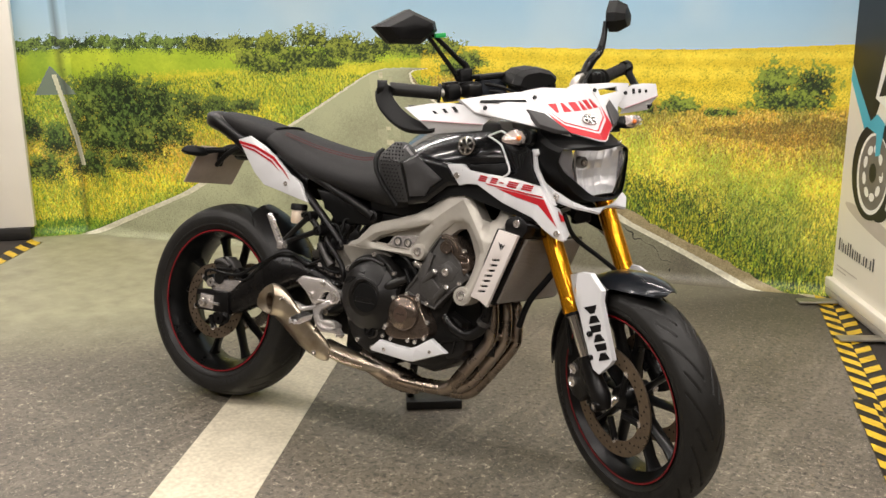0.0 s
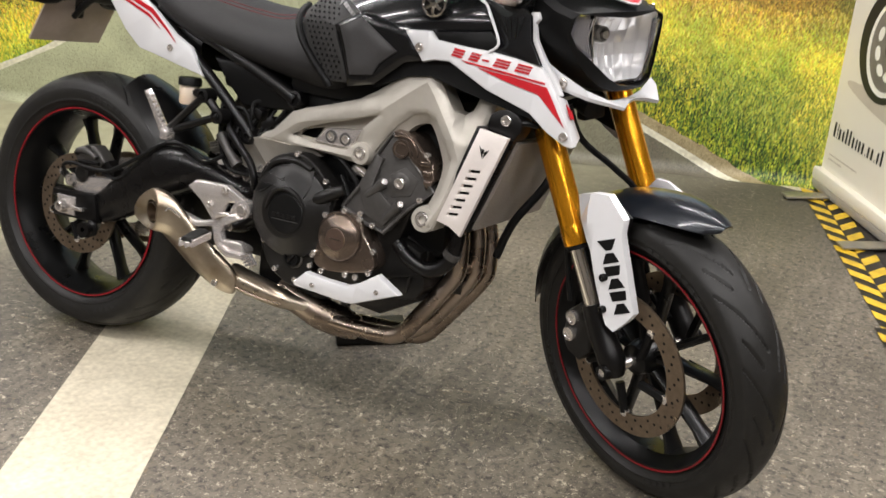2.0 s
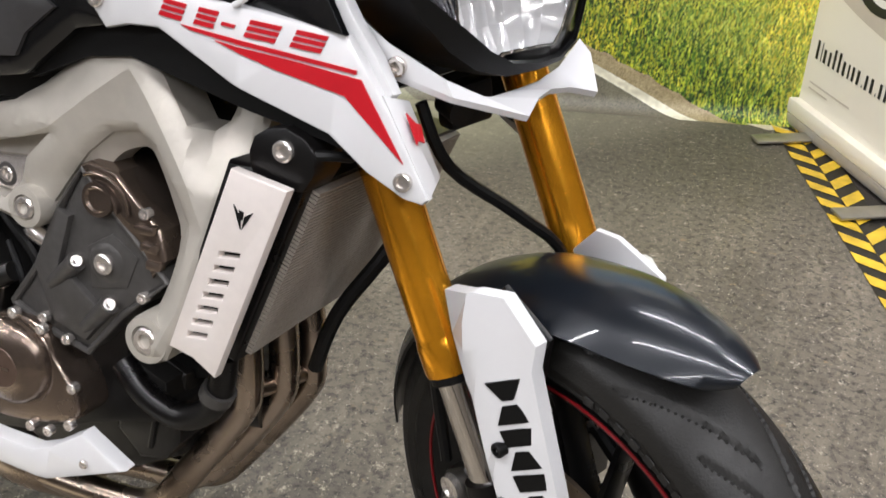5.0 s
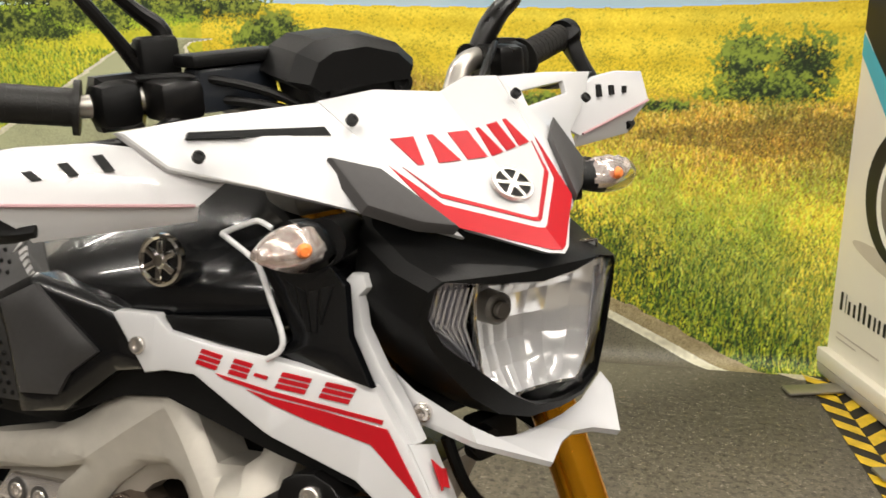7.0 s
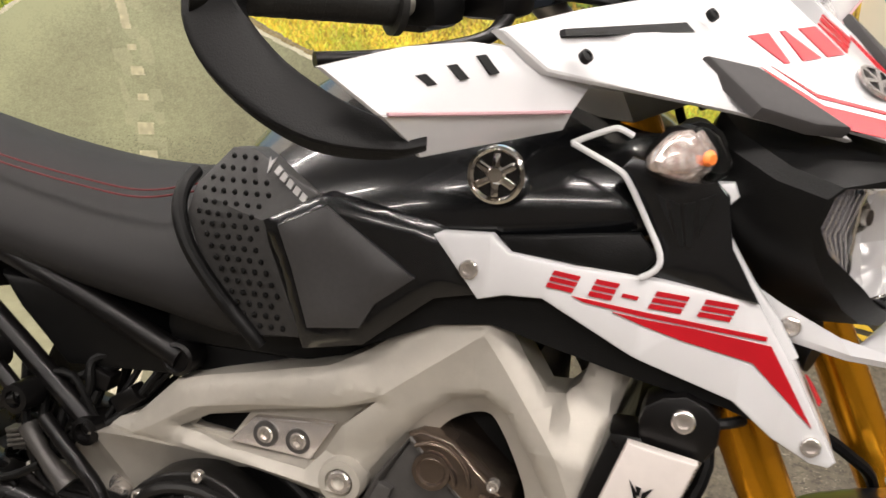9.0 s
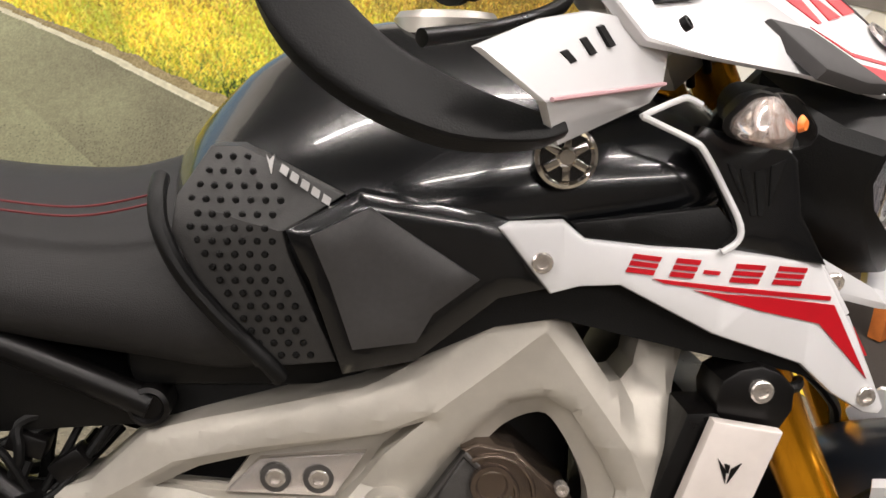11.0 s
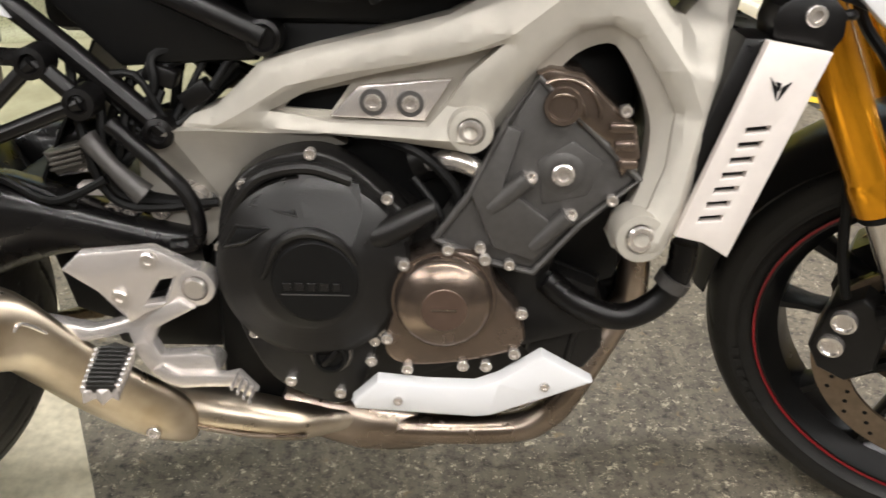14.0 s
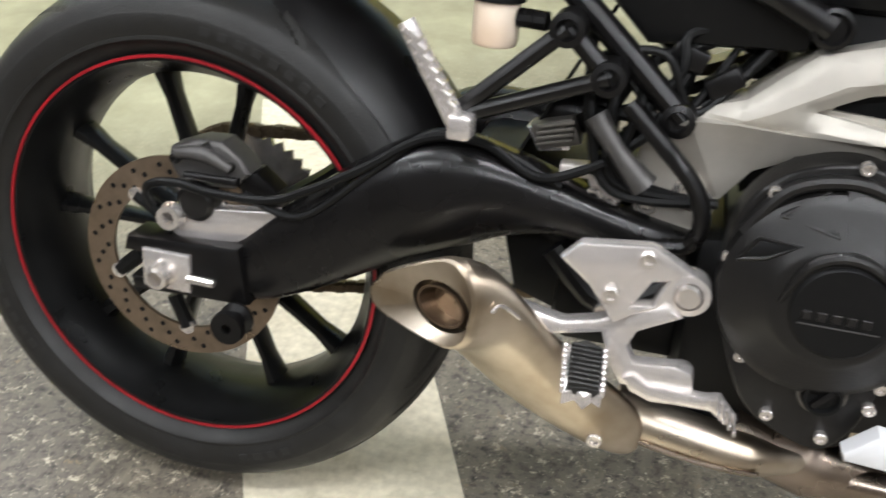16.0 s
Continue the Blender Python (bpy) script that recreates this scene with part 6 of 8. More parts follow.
for k in range(9):
    y = rng_w.uniform(-0.125, -0.07)
    p = [(rng_w.uniform(-0.29, -0.24), y, rng_w.uniform(0.5, 0.64)), (rng_w.uniform(-0.24, -0.2), y - 0.01, rng_w.uniform(0.56, 0.64)), (rng_w.uniform(-0.2, -0.16), y, rng_w.uniform(0.58, 0.66)), (rng_w.uniform(-0.15, -0.1), y + 0.02, rng_w.uniform(0.62, 0.68))]
    loom.append(tube(p, rng_w.uniform(0.0035, 0.006), 8, 6))
part("wiring_loom", join(*loom), MATT_BLACK, bike, "tangle of black wires behind the frame end", kind="stuff")
for cx, cz, turn in ((-0.2, 0.635, 20), (-0.165, 0.615, -35), (-0.235, 0.6, 55), (-0.26, 0.545, 10)):
    part("connector", shift(box(-0.017, 0.017, -0.012, 0.012, -0.01, 0.01, 0.003), Matrix.Translation((cx, -0.112, cz)) @ Matrix.Rotation(radians(turn), 4, "Y")), SATIN_BLACK, bike, "black plug connector")
part("regulator", plate(P(-0.1, (-0.342, 0.545), (-0.3, 0.558), (-0.288, 0.532), (-0.33, 0.52)), 0.03, 0.003), DARK_CAST, bike, "small grey finned regulator")
for k in range(4):
    part("regulator_fin", shift(box(-0.019, 0.019, -0.006, 0.002, -0.0018, 0.0018, 0.0008, 1), Matrix.Translation((-0.315, -0.1, 0.532 + 0.006 * k)) @ Matrix.Rotation(radians(-15), 4, "Y")), DARK_CAST, bike)
part("gearbox_case", box(-0.165, 0.03, -0.125, 0.12, 0.25, 0.47, 0.025), MATT_BLACK, engine, "black gearbox casing")
# added plate: blocks the view through, so the gap by the wheel stays dark
part("gap_filler", plate([(-0.36, -0.085, 0.5), (-0.36, 0.085, 0.5), (-0.27, 0.085, 0.68), (-0.27, -0.085, 0.68)], 0.004, 0.001, axis=(1, 0, -0.5)), MATT_BLACK, bike, "added black plate that keeps the gap before the rear wheel dark")
part("cable_tangle", join(*[tube([(-0.2 - 0.03 * k, -0.12, 0.62 + 0.012 * k), (-0.22 - 0.02 * k, -0.135, 0.57), (-0.25, -0.13, 0.53 - 0.01 * k), (-0.21 + 0.02 * k, -0.12, 0.5)], 0.0055, 8, 6) for k in range(4)]), MATT_BLACK, bike, "black hoses and wiring beside the shock", kind="stuff")
pivot = part("pivot_plate", skin([(-0.23, 0.55), (-0.212, 0.57), (-0.19, 0.583), (-0.15, 0.585), (-0.1, 0.583), (-0.03, 0.584), (-0.01, 0.57), (-0.08, 0.562), (-0.125, 0.535), (-0.15, 0.5), (-0.158, 0.455), (-0.18, 0.435), (-0.215, 0.445), (-0.236, 0.5)], lambda x, z: -0.146 + 0.7 * min(0.055, max(0.0, 0.585 - z)), 0.03, (-0.2, -0.15, -0.1), 0.004), SILVER_FRAME, bike, "cast silver-grey swingarm pivot plate under the spar")
part("pivot_washer", disc_at((-0.174, -0.106, 0.504), [(0.014, 0.003), (0.02, 0.002), (0.021, 0)], 24), STEEL, pivot)
part("pivot_bolt", bolt((-0.174, -0.109, 0.504), 0.0115, 0.013, socket=False), STEEL, pivot)
part("pivot_bolt", bolt((-0.215, -0.108, 0.487), 0.011, 0.01), STEEL, pivot)
part("case_filler", box(-0.13, -0.02, -0.09, 0.1, 0.46, 0.58, 0.01), MATT_BLACK, engine)
shock_a = part("shock_clevis", plate(P(-0.088, (-0.347, 0.538), (-0.318, 0.548), (-0.3, 0.54), (-0.3, 0.52), (-0.332, 0.514)), 0.03, 0.004), LIGHT_ALU, bike, "cast alloy shock mount")
part("clevis_bolt", bolt((-0.312, -0.088, 0.531), 0.009, 0.006), STEEL, shock_a)
part("shock_link", plate(P(-0.108, (-0.306, 0.512), (-0.252, 0.516), (-0.24, 0.489), (-0.243, 0.472), (-0.264, 0.474), (-0.277, 0.5), (-0.306, 0.5)), 0.02, 0.003), GUARD_ALU, bike, "pale alloy shock link")
for x, z in ((-0.268, 0.486), (-0.252, 0.478)):
    part("link_bolt", bolt((x, -0.11, z), 0.009, 0.008), STEEL, bike)
part("shock_linkage", plate(P(-0.07, (-0.368, 0.43), (-0.3, 0.455), (-0.2, 0.455), (-0.2, 0.33), (-0.27, 0.32), (-0.345, 0.345)), 0.1, 0.01), MATT_BLACK, bike, "black shock linkage under the swingarm")
part("swingarm_bridge", box(-0.42, -0.2, -0.07, 0.09, 0.42, 0.5, 0.02), MATT_BLACK, bike)
part("brake_pipe", tube([(-0.246, -0.15, 0.592), (-0.21, -0.155, 0.56), (-0.175, -0.157, 0.525), (-0.163, -0.157, 0.49), (-0.172, -0.15, 0.465), (-0.195, -0.15, 0.46)], 0.0085, 12, 6), SATIN_BLACK, bike)
part("brake_pump", tube([(-0.275, -0.14, 0.575), (-0.25, -0.145, 0.545), (-0.22, -0.145, 0.515)], [0.012, 0.009, 0.014], 12, 4), ENGINE_GREY, bike)
part("shock_reservoir", tube([(-0.33, -0.06, 0.55), (-0.26, -0.07, 0.56)], 0.02, 18, 1, False), SATIN_BLACK, bike)
part("coil_spring", tube([(-0.2 + 0.035 * math.cos(a), 0.035 * math.sin(a) - 0.03, 0.46 + 0.012 * a / 1.0) for a in [0.5 * k for k in range(26)]], 0.006, 8, 2), SATIN_BLACK, bike)
# rider hanger, peg and brake pedal
HANG = [(-0.281, 0.466), (-0.265, 0.481), (-0.202, 0.478), (-0.15, 0.445), (-0.143, 0.433), (-0.148, 0.42), (-0.162, 0.411), (-0.178, 0.415), (-0.21, 0.407), (-0.227, 0.398), (-0.236, 0.412), (-0.252, 0.437)]
hanger = part("footrest_hanger", skin(HANG, lambda x, z: -0.186 - 0.42 * max(0.0, -0.17 - x), 0.014, (), 0.004, holes=[[(-0.211, 0.418), (-0.197, 0.441), (-0.186, 0.441), (-0.195, 0.418)]]), LIGHT_ALU, bike, "silver alloy footrest hanger")
ARM_XZ = [(-0.179, 0.42), (-0.164, 0.409), (-0.203, 0.388), (-0.21, 0.372), (-0.201, 0.358), (-0.163, 0.362), (-0.147, 0.358), (-0.143, 0.341), (-0.153, 0.335), (-0.211, 0.332), (-0.226, 0.355), (-0.236, 0.381), (-0.26, 0.375), (-0.29, 0.369), (-0.319, 0.382), (-0.338, 0.397), (-0.313, 0.393), (-0.274, 0.386), (-0.242, 0.394), (-0.21, 0.409)]
part("hanger_arm", skin(ARM_XZ, lambda x, z: -0.196 - 0.008 * max(0, min(1, (0.4 - z) / 0.05)), 0.016, (), 0.004), LIGHT_ALU, hanger)
part("hanger_boss", disc_at((-0.163, -0.183, 0.431), [(0.013, 0.004), (0.014, 0.009), (0.02, 0.008), (0.021, -0.015)], 32), LIGHT_ALU, hanger)
part("hanger_bolt", bolt((-0.163, -0.187, 0.431), 0.0125, 0.009, socket=False), STEEL, hanger)
part("pedal_boss", disc_at((-0.156, -0.184, 0.34), [(0, 0.012), (0.01, 0.012), (0.013, 0.008), (0.014, -0.015)], 28), STEEL, hanger)
for x, z in ((-0.204, 0.466), (-0.232, 0.43)):
    part("hanger_bolt", bolt((x, -0.188 - 0.42 * max(0.0, -0.17 - x), z), 0.008, 0.004), STEEL, hanger)
PEG = [(-0.267, -0.205, 0.365), (-0.25, -0.2, 0.372), (-0.229, -0.205, 0.366), (-0.224, -0.272, 0.357), (-0.232, -0.268, 0.358), (-0.239, -0.276, 0.354), (-0.248, -0.268, 0.357), (-0.259, -0.274, 0.354)]
peg = part("footpeg", plate(PEG, 0.012, 0.002, axis=(0, 0, -1)), LIGHT_ALU, hanger, "serrated alloy footpeg")
for sx_ in (0, 1):
    for k in range(8):
        t = (k + 0.5) / 8
        x, y, z = ((-0.267 + 0.008 * t), -0.205 - 0.067 * t, 0.365 - 0.011 * t) if sx_ == 0 else ((-0.229 + 0.005 * t), -0.205 - 0.067 * t, 0.366 - 0.009 * t)
        part("peg_tooth", box(x - 0.0025, x + 0.0025, y - 0.0028, y + 0.0028, z - 0.004, z + 0.005, 0.0012, 1), LIGHT_ALU, peg)
rub = part("peg_rubber", plate([(-0.262, -0.208, 0.37), (-0.247, -0.205, 0.376), (-0.231, -0.208, 0.371), (-0.226, -0.27, 0.361), (-0.256, -0.27, 0.36)], 0.008, 0.002, axis=(0, 0.1, -1)), RUBBER, peg, "black ribbed peg rubber")
for k in range(9):
    t = (k + 0.5) / 9
    part("rubber_rib", box(-0.261 + 0.005 * t, -0.232 + 0.005 * t, -0.21 - 0.06 * t - 0.0018, -0.21 - 0.06 * t + 0.0018, 0.366 - 0.009 * t, 0.3745 - 0.0105 * t, 0.001, 1), RUBBER, rub)
PEDAL = [(-0.21, 0.345), (-0.2, 0.35), (-0.183, 0.34), (-0.132, 0.342), (-0.119, 0.346), (-0.1, 0.326), (-0.11, 0.318), (-0.125, 0.329), (-0.181, 0.324), (-0.201, 0.332)]
pedal = part("brake_pedal", skin(PEDAL, lambda x, z: -0.212 - 0.1 * max(0, x + 0.16), 0.012, (-0.16, -0.13), 0.003), LIGHT_ALU, hanger, "silver brake pedal")
for k in range(4):
    part("pedal_tooth", box(-0.121 + 0.0055 * k, -0.1185 + 0.0055 * k, -0.245, -0.21, 0.3415 - 0.0052 * k, 0.3475 - 0.0052 * k, 0.001, 1), LIGHT_ALU, pedal)
# passenger hanger, peg and fluid pot
pas = part("pillion_hanger", tube([(-0.405, -0.165, 0.565), (-0.308, -0.165, 0.655)], 0.0085, 12, 1, False), SATIN_BLACK, bike, "black tubular pillion footrest bracket")
part("bracket_arm", tube([(-0.403, -0.165, 0.562), (-0.266, -0.165, 0.616)], 0.0085, 12, 1, False), SATIN_BLACK, pas)
part("bracket_arm", tube([(-0.308, -0.16, 0.655), (-0.266, -0.16, 0.616)], 0.0095, 12, 1, False), SATIN_BLACK, pas)
for x, z in ((-0.308, 0.655), (-0.266, 0.616)):
    part("bracket_lug", disc_at((x, -0.162, z), [(0, 0.004), (0.008, 0.004), (0.01, 0.012), (0.016, 0.011), (0.017, -0.02)], 24), SATIN_BLACK, pas)
pp = part("pillion_peg", tube([(-0.396, -0.178, 0.555), (-0.452, -0.183, 0.648)], [0.011, 0.009], 12, 1, False, squash=0.6), LIGHT_ALU, pas, "folded silver pillion peg with a serrated edge")
for k in range(8):
    p = Vector((-0.404, -0.18, 0.57)).lerp(Vector((-0.448, -0.184, 0.64)), k / 7)
    part("peg_tooth", shift(box(-0.005, 0.014, -0.008, 0.008, -0.004, 0.004, 0.0015, 1), Matrix.Translation(p) @ Matrix.Rotation(radians(30), 4, "Y")), LIGHT_ALU, pp)
part("peg_knuckle", box(-0.406, -0.382, -0.192, -0.165, 0.545, 0.57, 0.005), LIGHT_ALU, pp)
pot = part("fluid_reservoir", disc_at((-0.38, -0.13, 0.65), [(0, 0.02), (0.021, 0.02), (0.022, 0.016), (0.022, -0.02), (0.02, -0.024), (0, -0.024)], 28, (0, 0, 1)), material("cloudy_plastic", srgb(222, 212, 198), 0.35, grain=0.15, scale=20, tint=srgb(204, 178, 148)), bike, "cloudy brake fluid pot with a black cap")
part("reservoir_cap", disc_at((-0.38, -0.13, 0.672), [(0, 0.014), (0.024, 0.014), (0.026, 0.01), (0.026, -0.004)], 28, (0, 0, 1)), MATT_BLACK, pot, "black ribbed cap")
part("reservoir_arm", tube([(-0.358, -0.135, 0.655), (-0.33, -0.14, 0.655)], 0.009, 10, 1, False), SATIN_BLACK, pot)
part("shock_linkage", box(-0.3, -0.13, -0.085, 0.085, 0.3, 0.45, 0.02), MATT_BLACK, bike)
part("linkage_arm", tube([(-0.3, -0.1, 0.42), (-0.24, -0.11, 0.37), (-0.18, -0.11, 0.4)], 0.016, 12, 4), SATIN_BLACK, bike)
part("linkage_bolt", bolt((-0.24, -0.126, 0.37), 0.01, 0.008), STEEL, bike)
part("battery_box", box(-0.33, -0.2, -0.085, 0.085, 0.67, 0.78, 0.02), MATT_BLACK, bike)
part("side_stand", tube([(-0.05, 0.1, 0.3), (-0.1, 0.18, 0.16), (-0.15, 0.25, 0.06)], 0.013, 12, 4), SATIN_BLACK, bike, "black side stand")
part("under_seat_filler", box(-0.11, 0.2, -0.14, 0.14, 0.69, 0.78, 0.02), MATT_BLACK, bike)
# -- radiator --
part("radiator", plate([(0.378, -0.19, 0.69), (0.435, -0.19, 0.68), (0.365, -0.19, 0.49), (0.315, -0.19, 0.508)], 0.38, 0.004), SATIN_BLACK, bike, "black-framed radiator")
a, b_ = Vector((0.4375, 0, 0.672)), Vector((0.3715, 0, 0.497))
fins = []
for k in range(46):
    p = a.lerp(b_, k / 45)
    fins.append(shift(box(-0.006, 0.003, -0.175, 0.185, -0.0013, 0.0013), Matrix.Translation(p) @ Matrix.Rotation(radians(20), 4, "Y")))
part("radiator_core", join(*fins), RADIATOR, bike, "grey finned radiator core", kind="stuff")
part("tank_end", plate([(0.36, -0.205, 0.695), (0.405, -0.205, 0.695), (0.338, -0.205, 0.5), (0.3, -0.205, 0.51)], 0.05, 0.008), SATIN_BLACK, bike)
RG = [(0.377, 0.694), (0.435, 0.684), (0.365, 0.487), (0.34, 0.502), (0.313, 0.508)]
SLOTS = []
for k in range(7):
    t = k / 6
    x, z = 0.3665 + (0.3335 - 0.3665) * t, 0.613 + (0.526 - 0.613) * t
    SLOTS.append([(x, z - 0.0032), (x + 0.0215, z - 0.001), (x + 0.0225, z + 0.0045), (x + 0.001, z + 0.0025)])
rg = part("radiator_guard", skin(RG, lambda x, z: -0.223, 0.012, (), 0.002, holes=SLOTS), GUARD_ALU, bike, "brushed silver radiator side guard with seven slots")
part("slot_backing", plate(P(-0.2125, (0.36, 0.64), (0.4, 0.63), (0.36, 0.51), (0.33, 0.52)), 0.002), MATT_BLACK, rg)
for em_xz in (((0.382, 0.663), (0.3895, 0.652), (0.3895, 0.641), (0.3855, 0.652)), ((0.402, 0.6585), (0.3935, 0.6535), (0.391, 0.641), (0.3965, 0.6495)), ((0.3875, 0.6585), (0.3925, 0.657), (0.3915, 0.65), (0.39, 0.65))):
    part("emblem_shape", skin(em_xz, lambda x, z: -0.2242, 0.002, (), 0), MATT_BLACK, rg)
capb = part("cap_housing", skin(rounded([(0.388, 0.722), (0.42, 0.735), (0.45, 0.715), (0.44, 0.68), (0.4, 0.682), (0.385, 0.695)], 2), lambda x, z: -0.205, 0.05, (), 0.008), SATIN_BLACK, bike, "black radiator cap housing")
part("cap_screw", bolt((0.42, -0.206, 0.714), 0.01, 0.005), STEEL, capb)
part("bleed_pipe", tube([(0.44, -0.2, 0.712), (0.455, -0.195, 0.714), (0.468, -0.17, 0.71)], 0.005, 8, 3), MATT_BLACK, capb)
part("water_hose", tube([(0.2, -0.15, 0.43), (0.235, -0.158, 0.405), (0.28, -0.16, 0.392), (0.318, -0.162, 0.412), (0.334, -0.165, 0.445), (0.338, -0.165, 0.48)], 0.0145, 16, 6), SATIN_BLACK, bike, "black rubber water hose")
part("hose_clip", tube([(0.327, -0.164, 0.43), (0.333, -0.165, 0.442)], 0.0185, 20, 1, False), ENGINE_GREY, bike)
part("overflow_hose", tube([(0.42, 0.05, 0.68), (0.45, 0.0, 0.6), (0.4, -0.04, 0.5), (0.37, -0.03, 0.42)], 0.009, 10, 5), MATT_BLACK, bike)

# -- tank and side panels --
TANK = [ring(-0.075, 0.1, 0.885, 0.75, pinch=0.3), ring(-0.05, 0.165, 0.92, 0.72, pinch=0.45), ring(0.0, 0.186, 0.968, 0.71, pinch=0.55), ring(0.07, 0.195, 1.0, 0.73, pinch=0.55), ring(0.16, 0.205, 1.012, 0.76, pinch=0.5), ring(0.25, 0.208, 1.005, 0.79, pinch=0.42), ring(0.33, 0.2, 0.985, 0.81, pinch=0.32), ring(0.38, 0.185, 0.96, 0.83, pinch=0.25), ring(0.41, 0.15, 0.94, 0.85, pinch=0.2)]
tank = part("fuel_tank", loft(spline_rings(TANK, 4)), GLOSS_BLACK, bike, "gloss black fuel tank", 60)
part("filler_cap", disc_at((0.17, 0, 1.008), [(0, 0.012), (0.03, 0.012), (0.045, 0.01), (0.05, 0.004), (0.052, -0.01)], 36, (0, 0, 1)), ALU, tank)


PAD_RUBBER = material("pad_rubber", srgb(47, 46, 45), 0.52, spec=0.4, grain=0.2, scale=160, bump=0.2, bump_scale=700)


PAD_MARK = material("pad_mark_grey", srgb(150, 148, 146), 0.5)


def pad_y(x, z):
    return float(np.interp(z, (0.73, 0.78, 0.85, 0.88, 0.91), (-0.197, -0.201, -0.199, -0.178, -0.14))) + 0.35 * max(0, -0.02 - x)


PAD = [(-0.029, 0.902), (-0.005, 0.903), (0.08, 0.869), (0.033, 0.841), (0.037, 0.824), (0.074, 0.736), (0.01, 0.731), (-0.055, 0.837), (-0.052, 0.865)]
for flip in (0, 1):
    b = skin(PAD, pad_y, 0.03, (-0.03, 0.0, 0.03, 0.06), 0.002)
    if flip:
        mirror(b)
    pad = part("tank_pad", b, PAD_RUBBER, tank, "black studded rubber knee pad")
    if flip:
        continue
    studs = []
    for i in range(16):
        for j in range(12):
            x, z = -0.05 + 0.0115 * j + (0.0058 if i % 2 else 0), 0.742 + 0.0102 * i
            left = np.interp(z, (0.731, 0.837, 0.865, 0.903), (0.012, -0.05, -0.047, -0.024)) + 0.006
            rightx = np.interp(z, (0.736, 0.824, 0.841, 0.869, 0.89), (0.072, 0.036, 0.034, 0.05, 0.01)) - 0.008
            if left < x < rightx:
                studs.append(disc_at((x, pad_y(x, z), z), [(0, 0.0016), (0.0018, 0.0014), (0.003, 0)], 8))
    part("pad_stud", join(*studs), MATT_BLACK, pad, kind="stuff")
    for k in range(5):
        x = 0.028 + 0.0085 * k
        z = 0.888 - 0.0052 * k
        part("letter_shape", skin([(x, z - 0.003), (x + 0.006, z - 0.0065), (x + 0.0075, z - 0.001), (x + 0.0015, z + 0.0025)], lambda x, z: pad_y(x, z) - 0.0016, 0.003, (), 0), PAD_MARK, pad)
    part("letter_shape", skin([(0.016, 0.897), (0.022, 0.883), (0.023, 0.897), (0.019, 0.893)], lambda x, z: pad_y(x, z) - 0.0016, 0.003, (), 0), PAD_MARK, pad)
KNEE_MATT = material("knee_matt_plastic", srgb(58, 57, 57), 0.45, spec=0.45, grain=0.15, scale=200, bump=0.1, bump_scale=900)
KNEE_FRAME = [(0.036, 0.844), (0.093, 0.874), (0.183, 0.86), (0.21, 0.852), (0.238, 0.8), (0.2, 0.792), (0.136, 0.741), (0.079, 0.73), (0.072, 0.751), (0.054, 0.805)]
KNEE = [(0.055, 0.842), (0.1, 0.864), (0.144, 0.835), (0.184, 0.809), (0.149, 0.782), (0.136, 0.759), (0.087, 0.753), (0.07, 0.805)]
for flip in (0, 1):
    for nm, ol, y, mt, lb, reach, sink in (("knee_frame", KNEE_FRAME, -0.215, GLOSS_BLACK, "gloss black knee panel surround", 0.012, 0.006), ("knee_panel", KNEE, -0.2235, KNEE_MATT, "matt black knee panel", 0.016, 0.004)):
        b = pillow(ol, lambda x, z: y, 0.03, reach, sink, 0.009)
        if flip:
            mirror(b)
        part(nm, b, mt, tank, lb, 50)
part("under_panel", skin([(0.13, 0.735), (0.2, 0.8), (0.3, 0.86), (0.45, 0.83), (0.52, 0.7), (0.45, 0.725), (0.36, 0.745), (0.25, 0.772), (0.2, 0.765)], lambda x, z: -0.196 + 0.12 * max(0, x - 0.38), 0.02, (0.25, 0.38), 0.004), MATT_BLACK, bike, "matt black inner panel below the tank")
part("under_panel", mirror(skin([(0.13, 0.735), (0.2, 0.8), (0.3, 0.86), (0.45, 0.83), (0.52, 0.7), (0.45, 0.725), (0.36, 0.745), (0.25, 0.772), (0.2, 0.765)], lambda x, z: -0.196 + 0.12 * max(0, x - 0.38), 0.02, (0.25, 0.38), 0.004)), MATT_BLACK, bike, "matt black inner panel below the tank")
eb = part("tank_badge", disc_at((0.248, -0.2085, 0.904), [(0.0195, 0.004), (0.022, 0.006), (0.0245, 0.005), (0.0255, 0)], 40), CHROME, tank, "round chrome badge with plain bars")
part("badge_field", disc_at((0.248, -0.2095, 0.904), [(0, 0.003), (0.0205, 0.003)], 32), GLOSS_BLACK, eb)
for k in range(3):
    part("badge_bar", shift(box(-0.0185, 0.0185, -0.002, 0.001, -0.0034, 0.0034, 0.0012), Matrix.Translation((0.248, -0.2135, 0.904)) @ Matrix.Rotation(radians(60 * k + 30), 4, "Y")), CHROME, eb)
part("badge_hub", disc_at((0.248, -0.2145, 0.904), [(0, 0.003), (0.006, 0.0025), (0.0085, 0)], 20), CHROME, eb)


def shroud_y(x, z):
    return float(np.interp(x, (0.2, 0.38, 0.55), (-0.219, -0.215, -0.174)))


def on_shroud(xz, lift=0.0016):
    return skin(xz, lambda x, z: shroud_y(x, z) - lift, 0.003, (0.38,), 0)


